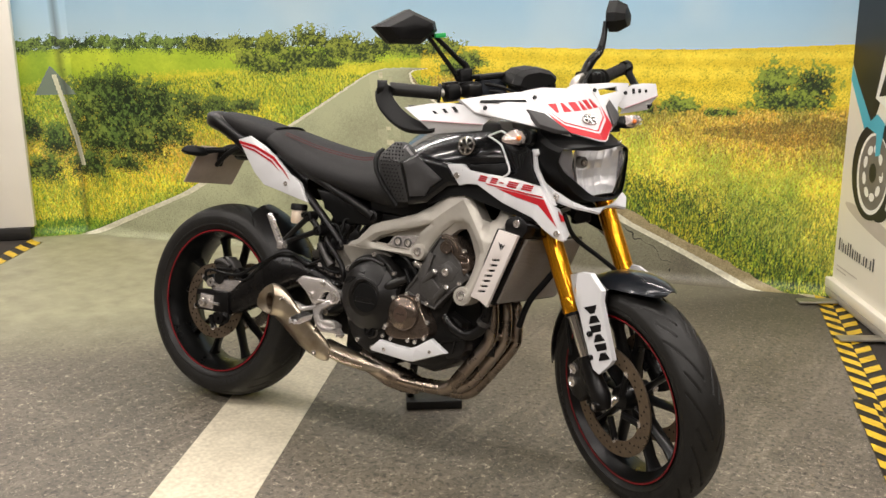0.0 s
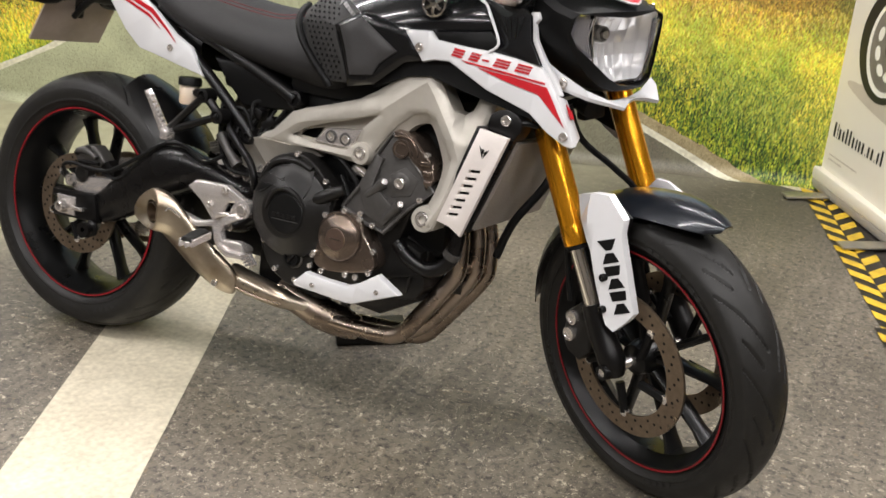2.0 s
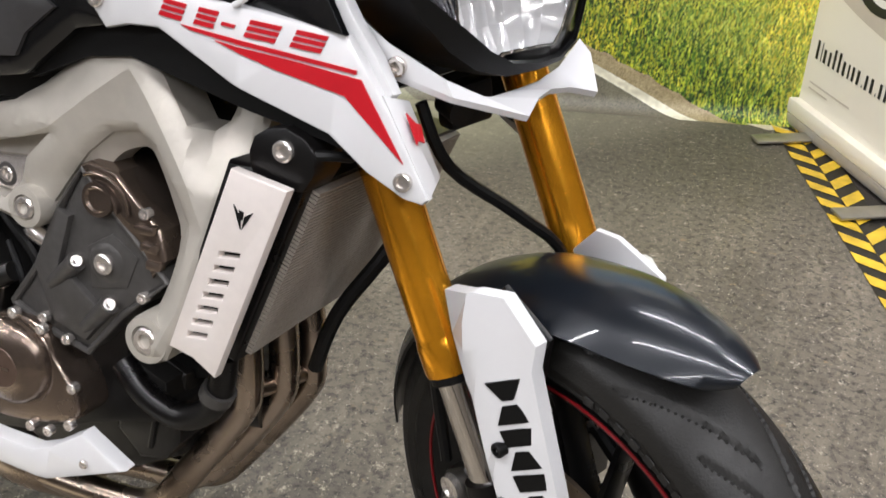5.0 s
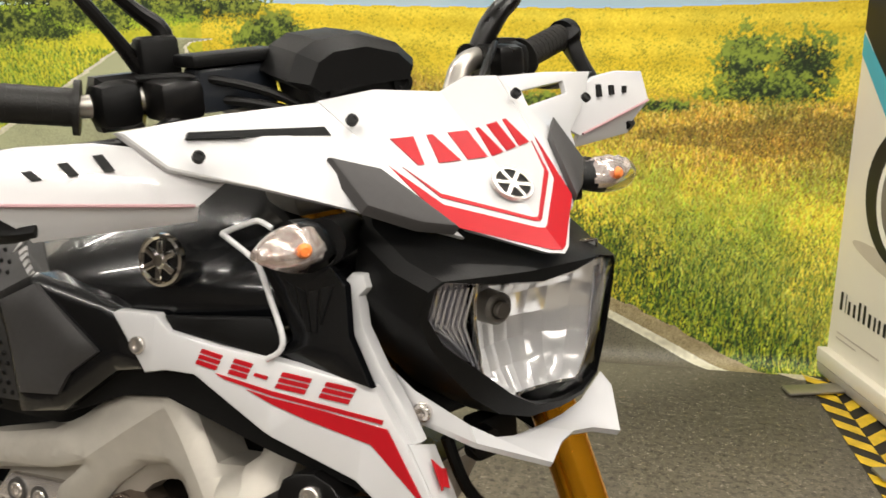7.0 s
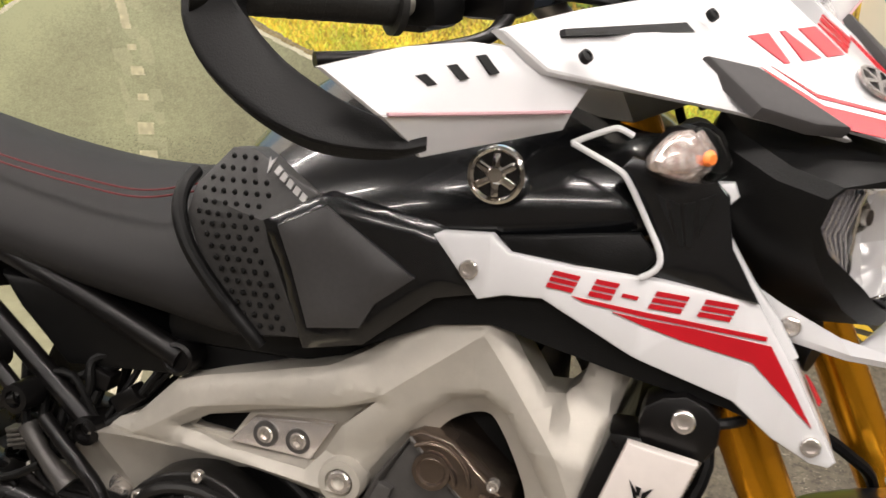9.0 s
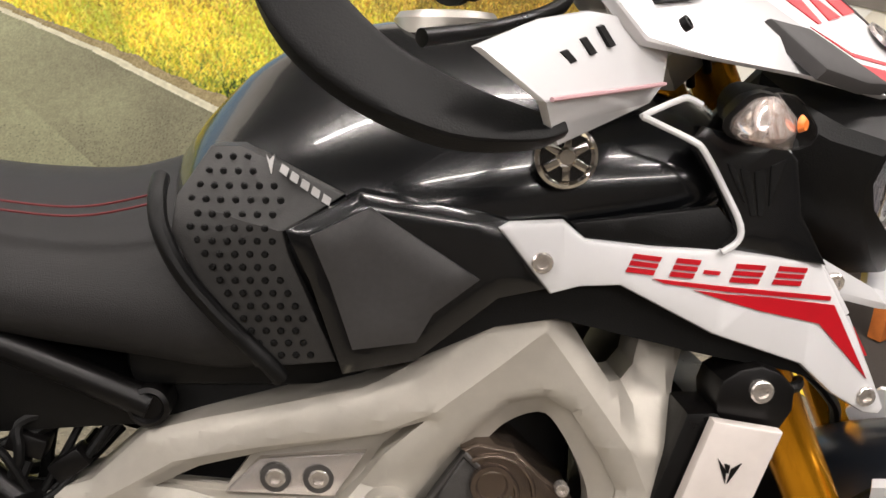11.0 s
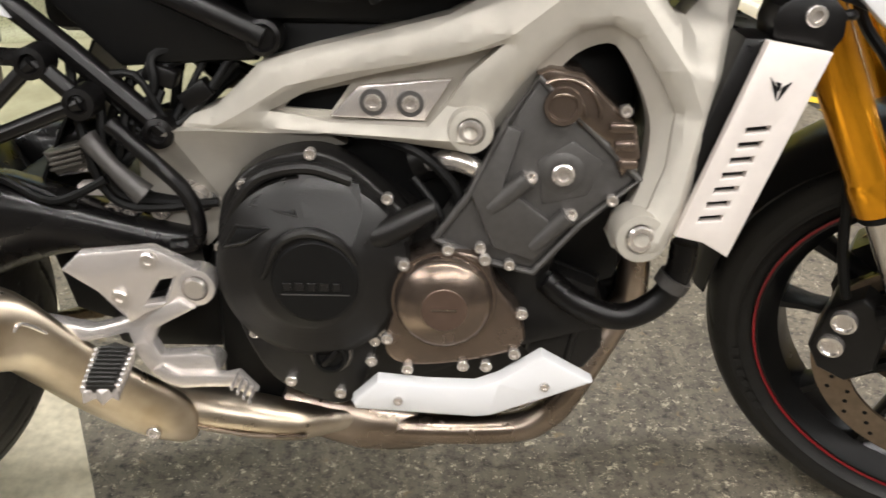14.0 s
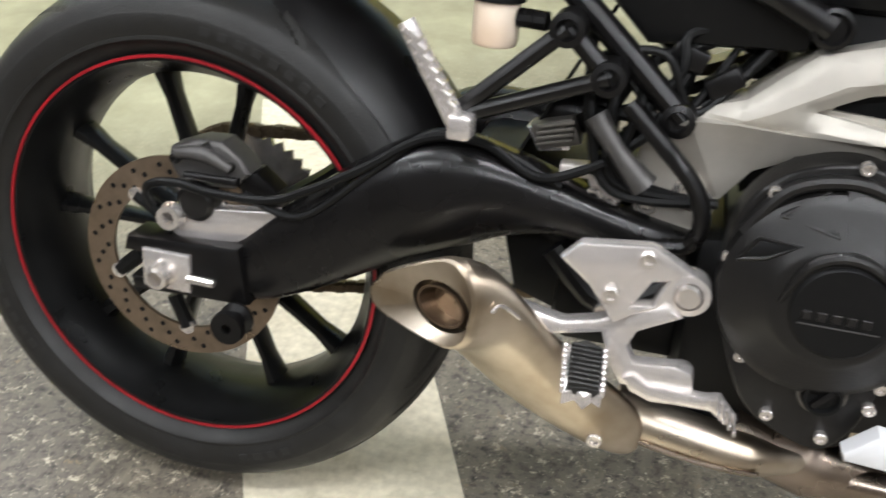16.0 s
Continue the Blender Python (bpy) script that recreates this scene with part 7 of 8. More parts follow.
SHROUD = [(0.198, 0.849), (0.206, 0.853), (0.249, 0.855), (0.266, 0.841), (0.32, 0.835), (0.373, 0.833), (0.452, 0.821), (0.468, 0.818), (0.507, 0.757), (0.545, 0.686), (0.54, 0.681), (0.524, 0.684), (0.49, 0.704), (0.456, 0.733), (0.371, 0.765), (0.295, 0.804), (0.263, 0.803), (0.24, 0.797)]
SPEAR = [(0.418, 0.901), (0.427, 0.911), (0.44, 0.912), (0.445, 0.9), (0.437, 0.891), (0.443, 0.865), (0.464, 0.832), (0.489, 0.8), (0.506, 0.772), (0.5, 0.766), (0.474, 0.78), (0.443, 0.812), (0.431, 0.831), (0.42, 0.865)]
for flip in (0, 1):
    mk = (lambda b: mirror(b)) if flip else (lambda b: b)
    sh = part("tank_shroud", mk(skin(SHROUD, shroud_y, 0.012, (0.25, 0.3, 0.34, 0.38, 0.42, 0.46, 0.5), 0.004)), WHITE_PAINT, bike, "white tank side shroud with a red wedge")
    part("spear", mk(skin(SPEAR, lambda x, z: -0.176, 0.016, (), 0.004)), WHITE_PAINT, sh)
    part("trim_line", mk(tube([(0.356, -0.196, 0.944), (0.345, -0.198, 0.949), (0.337, -0.2, 0.948), (0.31, -0.202, 0.936), (0.312, -0.204, 0.933), (0.345, -0.209, 0.918), (0.356, -0.211, 0.909), (0.373, -0.214, 0.88), (0.387, -0.216, 0.853), (0.385, -0.217, 0.84), (0.373, -0.218, 0.832)], 0.0027, 8, 3)), WHITE_PAINT, sh)
    part("scoop_panel", mk(skin([(0.347, 0.915), (0.358, 0.928), (0.377, 0.923), (0.42, 0.917), (0.436, 0.903), (0.443, 0.86), (0.468, 0.818), (0.374, 0.832), (0.386, 0.852), (0.373, 0.878)], lambda x, z: -0.2 - 0.1 * max(0, 0.385 - x), 0.01, (0.38, 0.42), 0.002)), GLOSS_BLACK, sh, "gloss black air scoop panel")
    for fin_xz in (((0.378, 0.9), (0.386, 0.895), (0.395, 0.868)), ((0.389, 0.896), (0.397, 0.893), (0.405, 0.858), (0.401, 0.858)), ((0.401, 0.893), (0.41, 0.896), (0.411, 0.858), (0.407, 0.858)), ((0.414, 0.898), (0.425, 0.903), (0.415, 0.866))):
        part("scoop_fin", mk(skin(list(fin_xz), lambda x, z: -0.2012 - 0.1 * max(0, 0.385 - x), 0.003, (), 0)), MATT_BLACK, sh)
    part("grey_panel", mk(skin([(0.255, 0.853), (0.29, 0.857), (0.37, 0.867), (0.386, 0.848), (0.372, 0.832), (0.266, 0.841)], lambda x, z: -0.2125, 0.01, (0.3, 0.34), 0.002)), MATT_BLACK, sh, "matt dark grey inlay")
    part("stripe", mk(on_shroud([(0.32, 0.8105), (0.38, 0.804), (0.478, 0.7905), (0.4775, 0.787), (0.38, 0.8), (0.33, 0.8065)])), RED_TRIM, sh, "thin red stripe")
    part("wedge", mk(on_shroud([(0.354, 0.801), (0.42, 0.793), (0.482, 0.783), (0.522, 0.716), (0.469, 0.768), (0.41, 0.783)])), RED_TRIM, sh, "red wedge")
    part("shroud_flange", mk(plate([(0.5, -0.184, 0.772), (0.546, -0.172, 0.686), (0.542, -0.14, 0.7), (0.508, -0.145, 0.764)], 0.004, 0.001, axis=(-0.8, 0.4, -0.3))), WHITE_PAINT, sh)
    part("mark_shape", mk(plate([(0.515, -0.166, 0.757), (0.5215, -0.158, 0.748), (0.5225, -0.15, 0.746), (0.531, -0.158, 0.732), (0.5275, -0.165, 0.735), (0.5285, -0.168, 0.732)], 0.002, 0, axis=(-0.8, 0.4, -0.3))), RED_TRIM, sh)
    # a row of slanted plain blocks
    for x0, x1, hi, cut in ((0.304, 0.332, 0.0145, 0.006), (0.339, 0.358, 0.0145, -0.005), (0.366, 0.379, 0.0042, 0.0), (0.388, 0.417, 0.0145, 0.003), (0.427, 0.456, 0.0145, 0.003)):
        za, zb = (0.8305 - 0.098 * (x - 0.303) for x in (x0, x1))
        lo = 0.0145 if hi > 0.01 else 0.0098
        bars = ((0.0, 0.26), (0.38, 0.62), (0.74, 1.0)) if hi > 0.01 else ((0.0, 0.7),)
        for f0, f1 in bars:
            part("letter_shape", mk(on_shroud([(x0 - 0.006 + hi * 0.42 * f0, za - lo + hi * f0), (x1 - 0.006 + hi * 0.42 * f0 - max(cut, 0), zb - lo + hi * f0), (x1 - 0.006 + hi * 0.42 * f1 - max(cut, 0), zb - lo + hi * f1), (x0 - 0.006 + hi * 0.42 * f1, za - lo + hi * f1)])), RED_TRIM, sh)
    for x, z in ((0.232, 0.823), (0.523, 0.7)):
        part("shroud_bolt", mk(bolt((x, shroud_y(x, z), z), 0.0085, 0.0045)), STEEL, sh)

# -- fork, front wheel furniture --
def guard_y(x, z):
    fold = x + 0.28 * (z - 0.5)
    return float(np.interp(fold, (0.655, 0.675, 0.69, 0.725, 0.745), (-0.112, -0.124, -0.126, -0.098, -0.088)))


for s in (-1, 1):
    y = s * FORK_Y
    fork = part("fork_leg", turned(tube([fork_point(0.545, y), fork_point(0.98, y)], 0.0255, 32, 1, False)), GOLD, bike, "gold anodised upside-down fork tube")
    part("fork_collar", turned(tube([fork_point(0.522, y), fork_point(0.528, y), fork_point(0.55, y), fork_point(0.553, y), fork_point(0.558, y)], [0.0262, 0.027, 0.027, 0.0262, 0.0255], 32, 1, False)), GOLD, fork)
    part("dust_seal", turned(tube([fork_point(0.514, y), fork_point(0.524, y)], 0.024, 28, 1, False)), MATT_BLACK, fork)
    part("slider", turned(tube([fork_point(0.38, y), fork_point(0.52, y)], 0.0185, 28, 1, False)), CHROME, fork, "polished chrome slider")
    part("fork_foot", turned(tube([fork_point(0.415, y), fork_point(0.36, y), (0.715, y, 0.318), (0.724, y, 0.288)], [0.024, 0.026, 0.027, 0.02], 20, 3)), SATIN_BLACK, fork, "satin black fork foot")
    part("axle_pinch", turned(disc_at((0.72, y - 0.0 + s * 0.022, 0.3), [(0.006, 0.004), (0.009, 0.01), (0.014, 0.01), (0.017, -0.01)], 24, (0, s, 0))), SATIN_BLACK, fork)
    top = [(0.64, 0.58), (0.69, 0.595)] if s > 0 else [(0.628, 0.631), (0.664, 0.643), (0.686, 0.64)]
    b = skin([*top, (0.717, 0.599), (0.716, 0.572), (0.757, 0.427), (0.749, 0.412), (0.732, 0.389), (0.719, 0.401), (0.69, 0.469), (0.67, 0.537), (0.629, 0.581)], guard_y, 0.014, (0.66, 0.675, 0.69, 0.7, 0.71, 0.725, 0.74), 0.004)
    if s > 0:
        mirror(b)
    gd = part("fork_guard", turned(b), WHITE_PAINT, fork, "white fork guard with black lettering shapes")

    def on_guard(xz):
        b = skin(xz, lambda x, z: guard_y(x, z) - 0.0015, 0.003, (), 0)
        return turned(mirror(b) if s > 0 else b)

    a0, a1 = Vector((0.695, 0, 0.562)), Vector((0.741, 0, 0.424))
    dn = (a1 - a0).normalized()
    rt = Vector((-dn.z, 0, dn.x))
    for k in range(6):
        c = a0.lerp(a1, (k + 0.5) / 6)
        q = (((-0.013, -0.0105), (0.013, -0.0105), (0.004, 0.0095), (-0.004, 0.0095)) if k == 0 else ((-0.005, -0.0095), (0.005, -0.0095), (0.012, 0.0095), (-0.012, 0.0095)) if k in (1, 3, 5) else ((-0.012, -0.009), (0.012, -0.009), (0.01, 0.009), (-0.01, 0.009)))
        part("letter_shape", on_guard([((c + rt * x + dn * w).x, (c + rt * x + dn * w).z) for x, w in q]), MATT_BLACK, gd)
    for x, z in ((0.702, 0.49), (0.71, 0.43)):
        bb = bolt((x, guard_y(x, z), z), 0.0075, 0.006)
        part("guard_bolt", turned(mirror(bb) if s > 0 else bb), MATT_BLACK, gd)
    cal = part("front_caliper", turned(plate([(x, s * 0.1, z) for x, z in ((0.57, 0.31), (0.585, 0.37), (0.62, 0.4), (0.655, 0.38), (0.65, 0.3), (0.62, 0.27), (0.585, 0.28))], -s * 0.06, 0.008, 3)), ENGINE_BLACK, bike, "black radial front brake caliper")
    for x, z in ((0.605, 0.363), (0.597, 0.324)):
        part("caliper_cap", turned(disc_at((x, s * 0.1, z), [(0, 0.006), (0.009, 0.006), (0.011, 0.009), (0.0145, 0.008), (0.0155, 0)], 28, (0, s, 0))), STEEL, cal)
    part("caliper_lug", turned(tube([(0.64, s * 0.1, 0.38), (0.672, s * 0.1, 0.4)], 0.014, 12, 1, False)), SATIN_BLACK, cal)
    part("brake_line", turned(tube([(0.6, s * 0.105, 0.4), (0.585, s * 0.1, 0.46), *([(0.575, -0.1, 0.55), (0.56, -0.1, 0.63), (0.53, -0.09, 0.74)] if s < 0 else [(0.59, 0.075, 0.575), (0.575, 0.02, 0.64), (0.55, -0.045, 0.705), (0.53, -0.06, 0.77)])], 0.0065, 8, 5)), MATT_BLACK, cal)
part("guard_flap", turned(plate([(0.592, 0.08, 0.578), (0.63, 0.08, 0.62), (0.66, 0.08, 0.622), (0.715, 0.08, 0.602), (0.73, 0.08, 0.575), (0.66, 0.08, 0.54)], 0.006, 0.002, axis=(0, 1, 0))), WHITE_PAINT, fork, "white guard flap beside the mudguard")
part("front_mudguard", turned(mudguard((0.72, 0.3), (63.5, 66, 71, 79, 88, 100, 112, 124), (0.354, 0.353, 0.351, 0.346, 0.339, 0.332, 0.328, 0.326), (0.016, 0.034, 0.048, 0.06, 0.067, 0.07, 0.07, 0.066), 0.034)), MUDGUARD_BLUE, bike, "blue-black metallic front mudguard", 60)
part("mudguard_tail", turned(mudguard((0.72, 0.3), (118, 132, 148, 165, 178), 0.325, (0.066, 0.066, 0.064, 0.06, 0.05), 0.035)), SATIN_BLACK, bike, "black rear half of the front mudguard", 50)
for s in (-1, 1):
    part("mudguard_stay", turned(plate([(x, s * 0.074, z) for x, z in ((0.6, 0.56), (0.66, 0.63), (0.72, 0.6), (0.7, 0.5), (0.64, 0.48))[0 if s < 0 else 2:]], -s * 0.006, 0.002)), SATIN_BLACK, bike)
part("axle", turned(tube([(0.72, -0.13, 0.3), (0.72, 0.13, 0.3)], 0.011, 16, 1, False)), STEEL, front_wheel)
for z, nm in ((0.785, "lower_yoke"), (0.985, "upper_yoke")):
    c = fork_point(z, 0)
    part(nm, turned(plate([(c.x + 0.035, -0.06, z), (c.x + 0.03, -FORK_Y - 0.035, z), (c.x - 0.03, -FORK_Y - 0.035, z), (c.x - 0.07, -0.04, z + 0.01), (c.x - 0.07, 0.04, z + 0.01), (c.x - 0.03, FORK_Y + 0.035, z), (c.x + 0.03, FORK_Y + 0.035, z), (c.x + 0.035, 0.06, z)], 0.03, 0.006, axis=(-0.42, 0, 0.9))), SATIN_BLACK if nm[0] == "l" else ALU, bike)
part("horn", turned(tube([(0.53, -0.03, 0.765), (0.556, -0.03, 0.76)], [0.014, 0.016], 24, 1, False)), MATT_BLACK, bike)
part("brake_junction", turned(box(0.52, 0.545, -0.035, 0.02, 0.735, 0.78, 0.006)), MATT_BLACK, bike)

# -- headlight, nose cowl --
SHELL = [(-0.03, 0.951), (-0.066, 0.952), (-0.1, 0.951), (-0.109, 0.942), (-0.114, 0.915), (-0.108, 0.893), (-0.093, 0.863), (-0.074, 0.836), (-0.05, 0.815), (-0.02, 0.804), (0.02, 0.801), (0.055, 0.799), (0.09, 0.806), (0.102, 0.832), (0.107, 0.872), (0.11, 0.9), (0.107, 0.922), (0.1, 0.93), (0.068, 0.939), (0.03, 0.947)]


# the lens opening within the shell, corner for corner
LENS_EDGE = [(-0.02, 0.94), (-0.066, 0.946), (-0.1, 0.951), (-0.107, 0.944), (-0.111, 0.918), (-0.1, 0.892), (-0.083, 0.874), (-0.062, 0.853), (-0.04, 0.831), (-0.015, 0.814), (0.02, 0.806), (0.053, 0.803), (0.086, 0.809), (0.099, 0.834), (0.106, 0.872), (0.109, 0.9), (0.106, 0.922), (0.095, 0.932), (0.06, 0.944), (0.02, 0.941)]


def lamp_x(y, z):
    """The lamp's front: bowed, and falling back towards the foot."""
    return 0.63 - (3.8 if y < 0 else 2.9) * y * y - 0.17 * max(0, 0.95 - z)


def lamp_ring(k, dx, zc=0.9, flat=None, edge=SHELL):
    return [((lamp_x(y * k, zc + (z - zc) * k) + dx) if flat is None else flat, y * k, zc + (z - zc) * k) for y, z in edge]


def hood_ring(k, dx, up, flat=None):
    return [(x, y, z + (up if z > 0.93 else up * 0.3 if z > 0.9 else 0)) for x, y, z in lamp_ring(k, dx, flat=flat)]


shell = part("headlight_shell", turned(loft([lamp_ring(0.6, 0, flat=0.43), hood_ring(0.95, 0, 0.05, 0.485), hood_ring(1.09, -0.075, 0.03), hood_ring(1.07, -0.03, 0.008), lamp_ring(1.0, 0.004), lamp_ring(0.985, 0.005, edge=LENS_EDGE), lamp_ring(0.97, -0.012, edge=LENS_EDGE)], caps=False)), MATT_BLACK, bike, "matt black headlight shell", 25)
GLASS = bpy.data.materials.new("lamp_glass")
GLASS.use_nodes = True
_g = GLASS.node_tree.nodes["Principled BSDF"]
_g.inputs["Transmission Weight"].default_value, _g.inputs["Roughness"].default_value, _g.inputs["IOR"].default_value = 1.0, 0.01, 1.12
_g.inputs["Base Color"].default_value = (0.95, 0.95, 0.95, 1)
b = loft([lamp_ring(k, dx, edge=LENS_EDGE) for k, dx in ((0.98, -0.006), (0.94, 0.004), (0.6, 0.007), (0.3, 0.009), (0.02, 0.01))], caps=False)
lens = part("lens", turned(b), GLASS, shell, "clear bulging lens", 60)
lens.visible_shadow = False
# reflector bowl of pillowed mirror cells
CELLS_Y, CELLS_Z, FINE = 9, 6, 4
rng_r = random.Random(3)
cell_lift = [[rng_r.uniform(-0.002, 0.002) for k in range(CELLS_Y)] for i in range(CELLS_Z)]
rows = []
for i in range(CELLS_Z * FINE + 1):
    z = 0.818 + 0.13 * i / (CELLS_Z * FINE)
    half = float(np.interp(z, (0.81, 0.83, 0.86, 0.893, 0.915, 0.95), (0.045, 0.062, 0.073, 0.08, 0.083, 0.083)))
    row = []
    for k in range(CELLS_Y * FINE + 1):
        u = -1 + 2 * k / (CELLS_Y * FINE)
        v = (z - 0.885) / 0.08
        y = half * u * (0.8 if u < 0 else 1.0)
        a_, b_ = k % FINE / FINE, i % FINE / FINE
        pillow_up = 0.006 * a_ * (1 - a_) + 0.0045 * b_ * (1 - b_) + cell_lift[min(i // FINE, CELLS_Z - 1)][min(k // FINE, CELLS_Y - 1)] * 4 * a_ * (1 - a_) * 4 * b_ * (1 - b_) * 0.4
        row.append((lamp_x(y, z) - 0.016 - 0.062 * max(0, 1 - u * u) ** 0.75 * max(0, 1 - v * v) ** 0.75 + pillow_up, y, z))
    rows.append(row)
bowl = part("reflector", turned(loft(rows, closed=False, caps=False)), material("mirror_reflector", srgb(252, 252, 252), 0.1, 0.6), shell, "pillowed mirror reflector", 16)
edge = [r[0] for r in rows] + rows[-1][1:-1] + [r[-1] for r in rows[::-1]] + rows[0][-2:0:-1]
part("reflector_rim", turned(tube([(x + 0.002, y, z) for x, y, z in edge + edge[:1]], 0.0016, 8, 1)), CHROME, bowl)
part("bulb_ring", turned(disc_at((0.574, -0.03, 0.907), [(0.008, 0.004), (0.009, 0.008), (0.012, 0.009), (0.0145, 0.006), (0.015, -0.012)], 28, (1, 0, 0))), DARK_CAST, shell, "dull metal bulb collar")
part("bulb", turned(tube([(0.57, -0.03, 0.907), (0.588, -0.03, 0.907)], [0.009, 0.007], 16, 1, False)), CHROME, shell)
RIBBED = material("ribbed_clear", srgb(206, 206, 212), 0.16, 0.85)
for s in (-1, 1):
    side_cell = part("position_lens", turned(plate([(lamp_x(s * y, z) - 0.016, s * y, z) for y, z in ((0.072, 0.944 if s < 0 else 0.924), (0.1, 0.944 if s < 0 else 0.918), (0.106, 0.915 if s < 0 else 0.9), (0.096, 0.885), (0.08, 0.855), (0.066, 0.838), (0.07, 0.9))], 0.004, 0.001, axis=(-1, 0, 0))), RIBBED, shell, "ribbed side reflector")
    for k in range(8):
        y = 0.0735 + 0.0042 * k
        lo = float(np.interp(y, (0.072, 0.08, 0.096, 0.106), (0.858, 0.866, 0.892, 0.912)))
        part("lens_rib", turned(tube([(lamp_x(s * (y - 0.012), lo) - 0.011, s * (y - 0.012), lo), (lamp_x(s * (y + 0.002), 0.905) - 0.011, s * (y + 0.002), 0.905), (lamp_x(s * (y - 0.004), 0.94) - 0.011, s * (y - 0.004), 0.94 if s < 0 else 0.916)], 0.0013, 6, 1, False)), RIBBED, side_cell)


def cowl_x(y, z):
    return 1.855 - 0.376 * abs(y) - 1.266 * z


def cowl_plate(yz, lift=0.0, thick=0.006, bevel=0.002, s=1):
    pts = [(cowl_x(y, z) + lift, s * y, z) for y, z in yz]
    return turned(plate(pts, thick, bevel, axis=(-0.9, 0, -0.3)))


INSERT_GREY = material("insert_grey_plastic", srgb(56, 54, 54), 0.6, grain=0.1, scale=200)
cowl = None
for s in (-1, 1):
    face = cowl_plate([(0, 1.09), (0.055, 1.097), (0.108, 1.092), (0.088, 1.04), (0.06, 0.985), (0.012, 0.963), (0, 0.961)], s=s, bevel=0)
    p_ = part("nose_cowl" if cowl is None else "cowl_half", face, WHITE_PAINT, bike if cowl is None else cowl, "white nose cowl with a red chevron")
    cowl = cowl or p_
    B_, C_, D_, E_, G_ = (0.434, 0.108, 1.092), (0.407, 0.288, 1.088), (0.425, 0.255, 1.052), (0.526, 0.138, 1.01), (0.506, 0.088, 1.042)
    part("cowl_wing", turned(plate([(x, s * y, z) for x, y, z in (B_, (0.42, 0.2, 1.092), C_, D_, (0.465, 0.19, 1.03), E_, (0.586, 0.064, 0.979), G_)], 0.008, 0.003, axis=(-0.9, 0, -0.3), holes=[[(0.452, 0.128, 1.076), (0.424, 0.222, 1.08), (0.43, 0.22, 1.068), (0.462, 0.126, 1.061)]] if s > 0 else ())), WHITE_PAINT, cowl)
    slot = [(0.456, 0.121, 1.071), (0.418, 0.232, 1.079), (0.422, 0.236, 1.0745), (0.463, 0.119, 1.0635)]
    if s < 0:
        part("wing_slot", turned(plate([(x + 0.007, s * y, z + 0.002) for x, y, z in slot], 0.006, axis=(-0.9, 0, -0.3))), MATT_BLACK, cowl, "dark slot")
    part("cowl_insert", turned(plate([(x, s * y, z) for x, y, z in ((0.491, 0.135, 1.052), (0.519, 0.1, 1.039), (0.586, 0.069, 0.991), (0.568, 0.096, 0.997), (0.538, 0.13, 1.014))], 0.012, 0.003, axis=(-0.64, s * 0.22, -0.74))), INSERT_GREY, cowl, "dark grey cowl insert")
    for yz, lift in (([(0.0, 0.98), (0.006, 0.981), (0.066, 1.005), (0.088, 1.038), (0.072, 0.99), (0.008, 0.965), (0.0, 0.964)], 0.0015), ([(0.0, 0.988), (0.004, 0.9885), (0.062, 1.013), (0.077, 1.035), (0.064, 1.01), (0.004, 0.9855), (0.0, 0.985)], 0.0015)):
        part("chevron", cowl_plate(yz, lift, 0.002, 0, s), RED_TRIM, cowl, "red chevron")
    for p_b in ((0.47, 0.098, 1.076), (0.444, 0.235, 1.062)):
        part("cowl_bolt", turned(bolt((p_b[0] + 0.004, s * p_b[1], p_b[2] + 0.001), 0.0055, 0.0015, (0.7, 0, 0.5))), MATT_BLACK, cowl)
for k in range(6):
    y0 = -0.07 + 0.0245 * k
    a_, b2 = ((-0.001, 0.019), (0.0065, 0.0115)) if k == 0 else ((0.0065, 0.0115), (0.0, 0.019)) if k in (1, 3, 5) else ((0.001, 0.0185), (0.001, 0.0185))
    yz = [(y0 + b2[0], 1.035), (y0 + b2[1], 1.035), (y0 + a_[1], 1.057), (y0 + a_[0], 1.057)]
    part("letter_shape", turned(plate([(cowl_x(y, z) + 0.0018, y, z) for y, z in yz], 0.002, 0, axis=(-0.9, 0, -0.3))), RED_TRIM, cowl)
em_n = Vector((1, 0, 1.266)).normalized()
em = part("cowl_badge", turned(disc_at((cowl_x(0, 1.012), 0, 1.012), [(0, 0.002), (0.0185, 0.002), (0.0195, 0)], 32, em_n)), MATT_BLACK, cowl, "round black and silver badge with plain bars")
part("badge_ring", turned(disc_at((cowl_x(0, 1.012), 0, 1.012), [(0.0165, 0.0034), (0.0195, 0.0034), (0.0202, 0), (0.0165, 0.002)], 32, em_n)), LIGHT_ALU, em)
for k in range(3):
    q = Vector((0, -1, 0)).rotation_difference(em_n).to_matrix().to_4x4()
    part("badge_bar", turned(shift(box(-0.0165, 0.0165, -0.0036, -0.002, -0.002, 0.002), Matrix.Translation((cowl_x(0, 1.012), 0, 1.012)) @ q @ Matrix.Rotation(radians(60 * k + 30), 4, "Y"))), LIGHT_ALU, em)
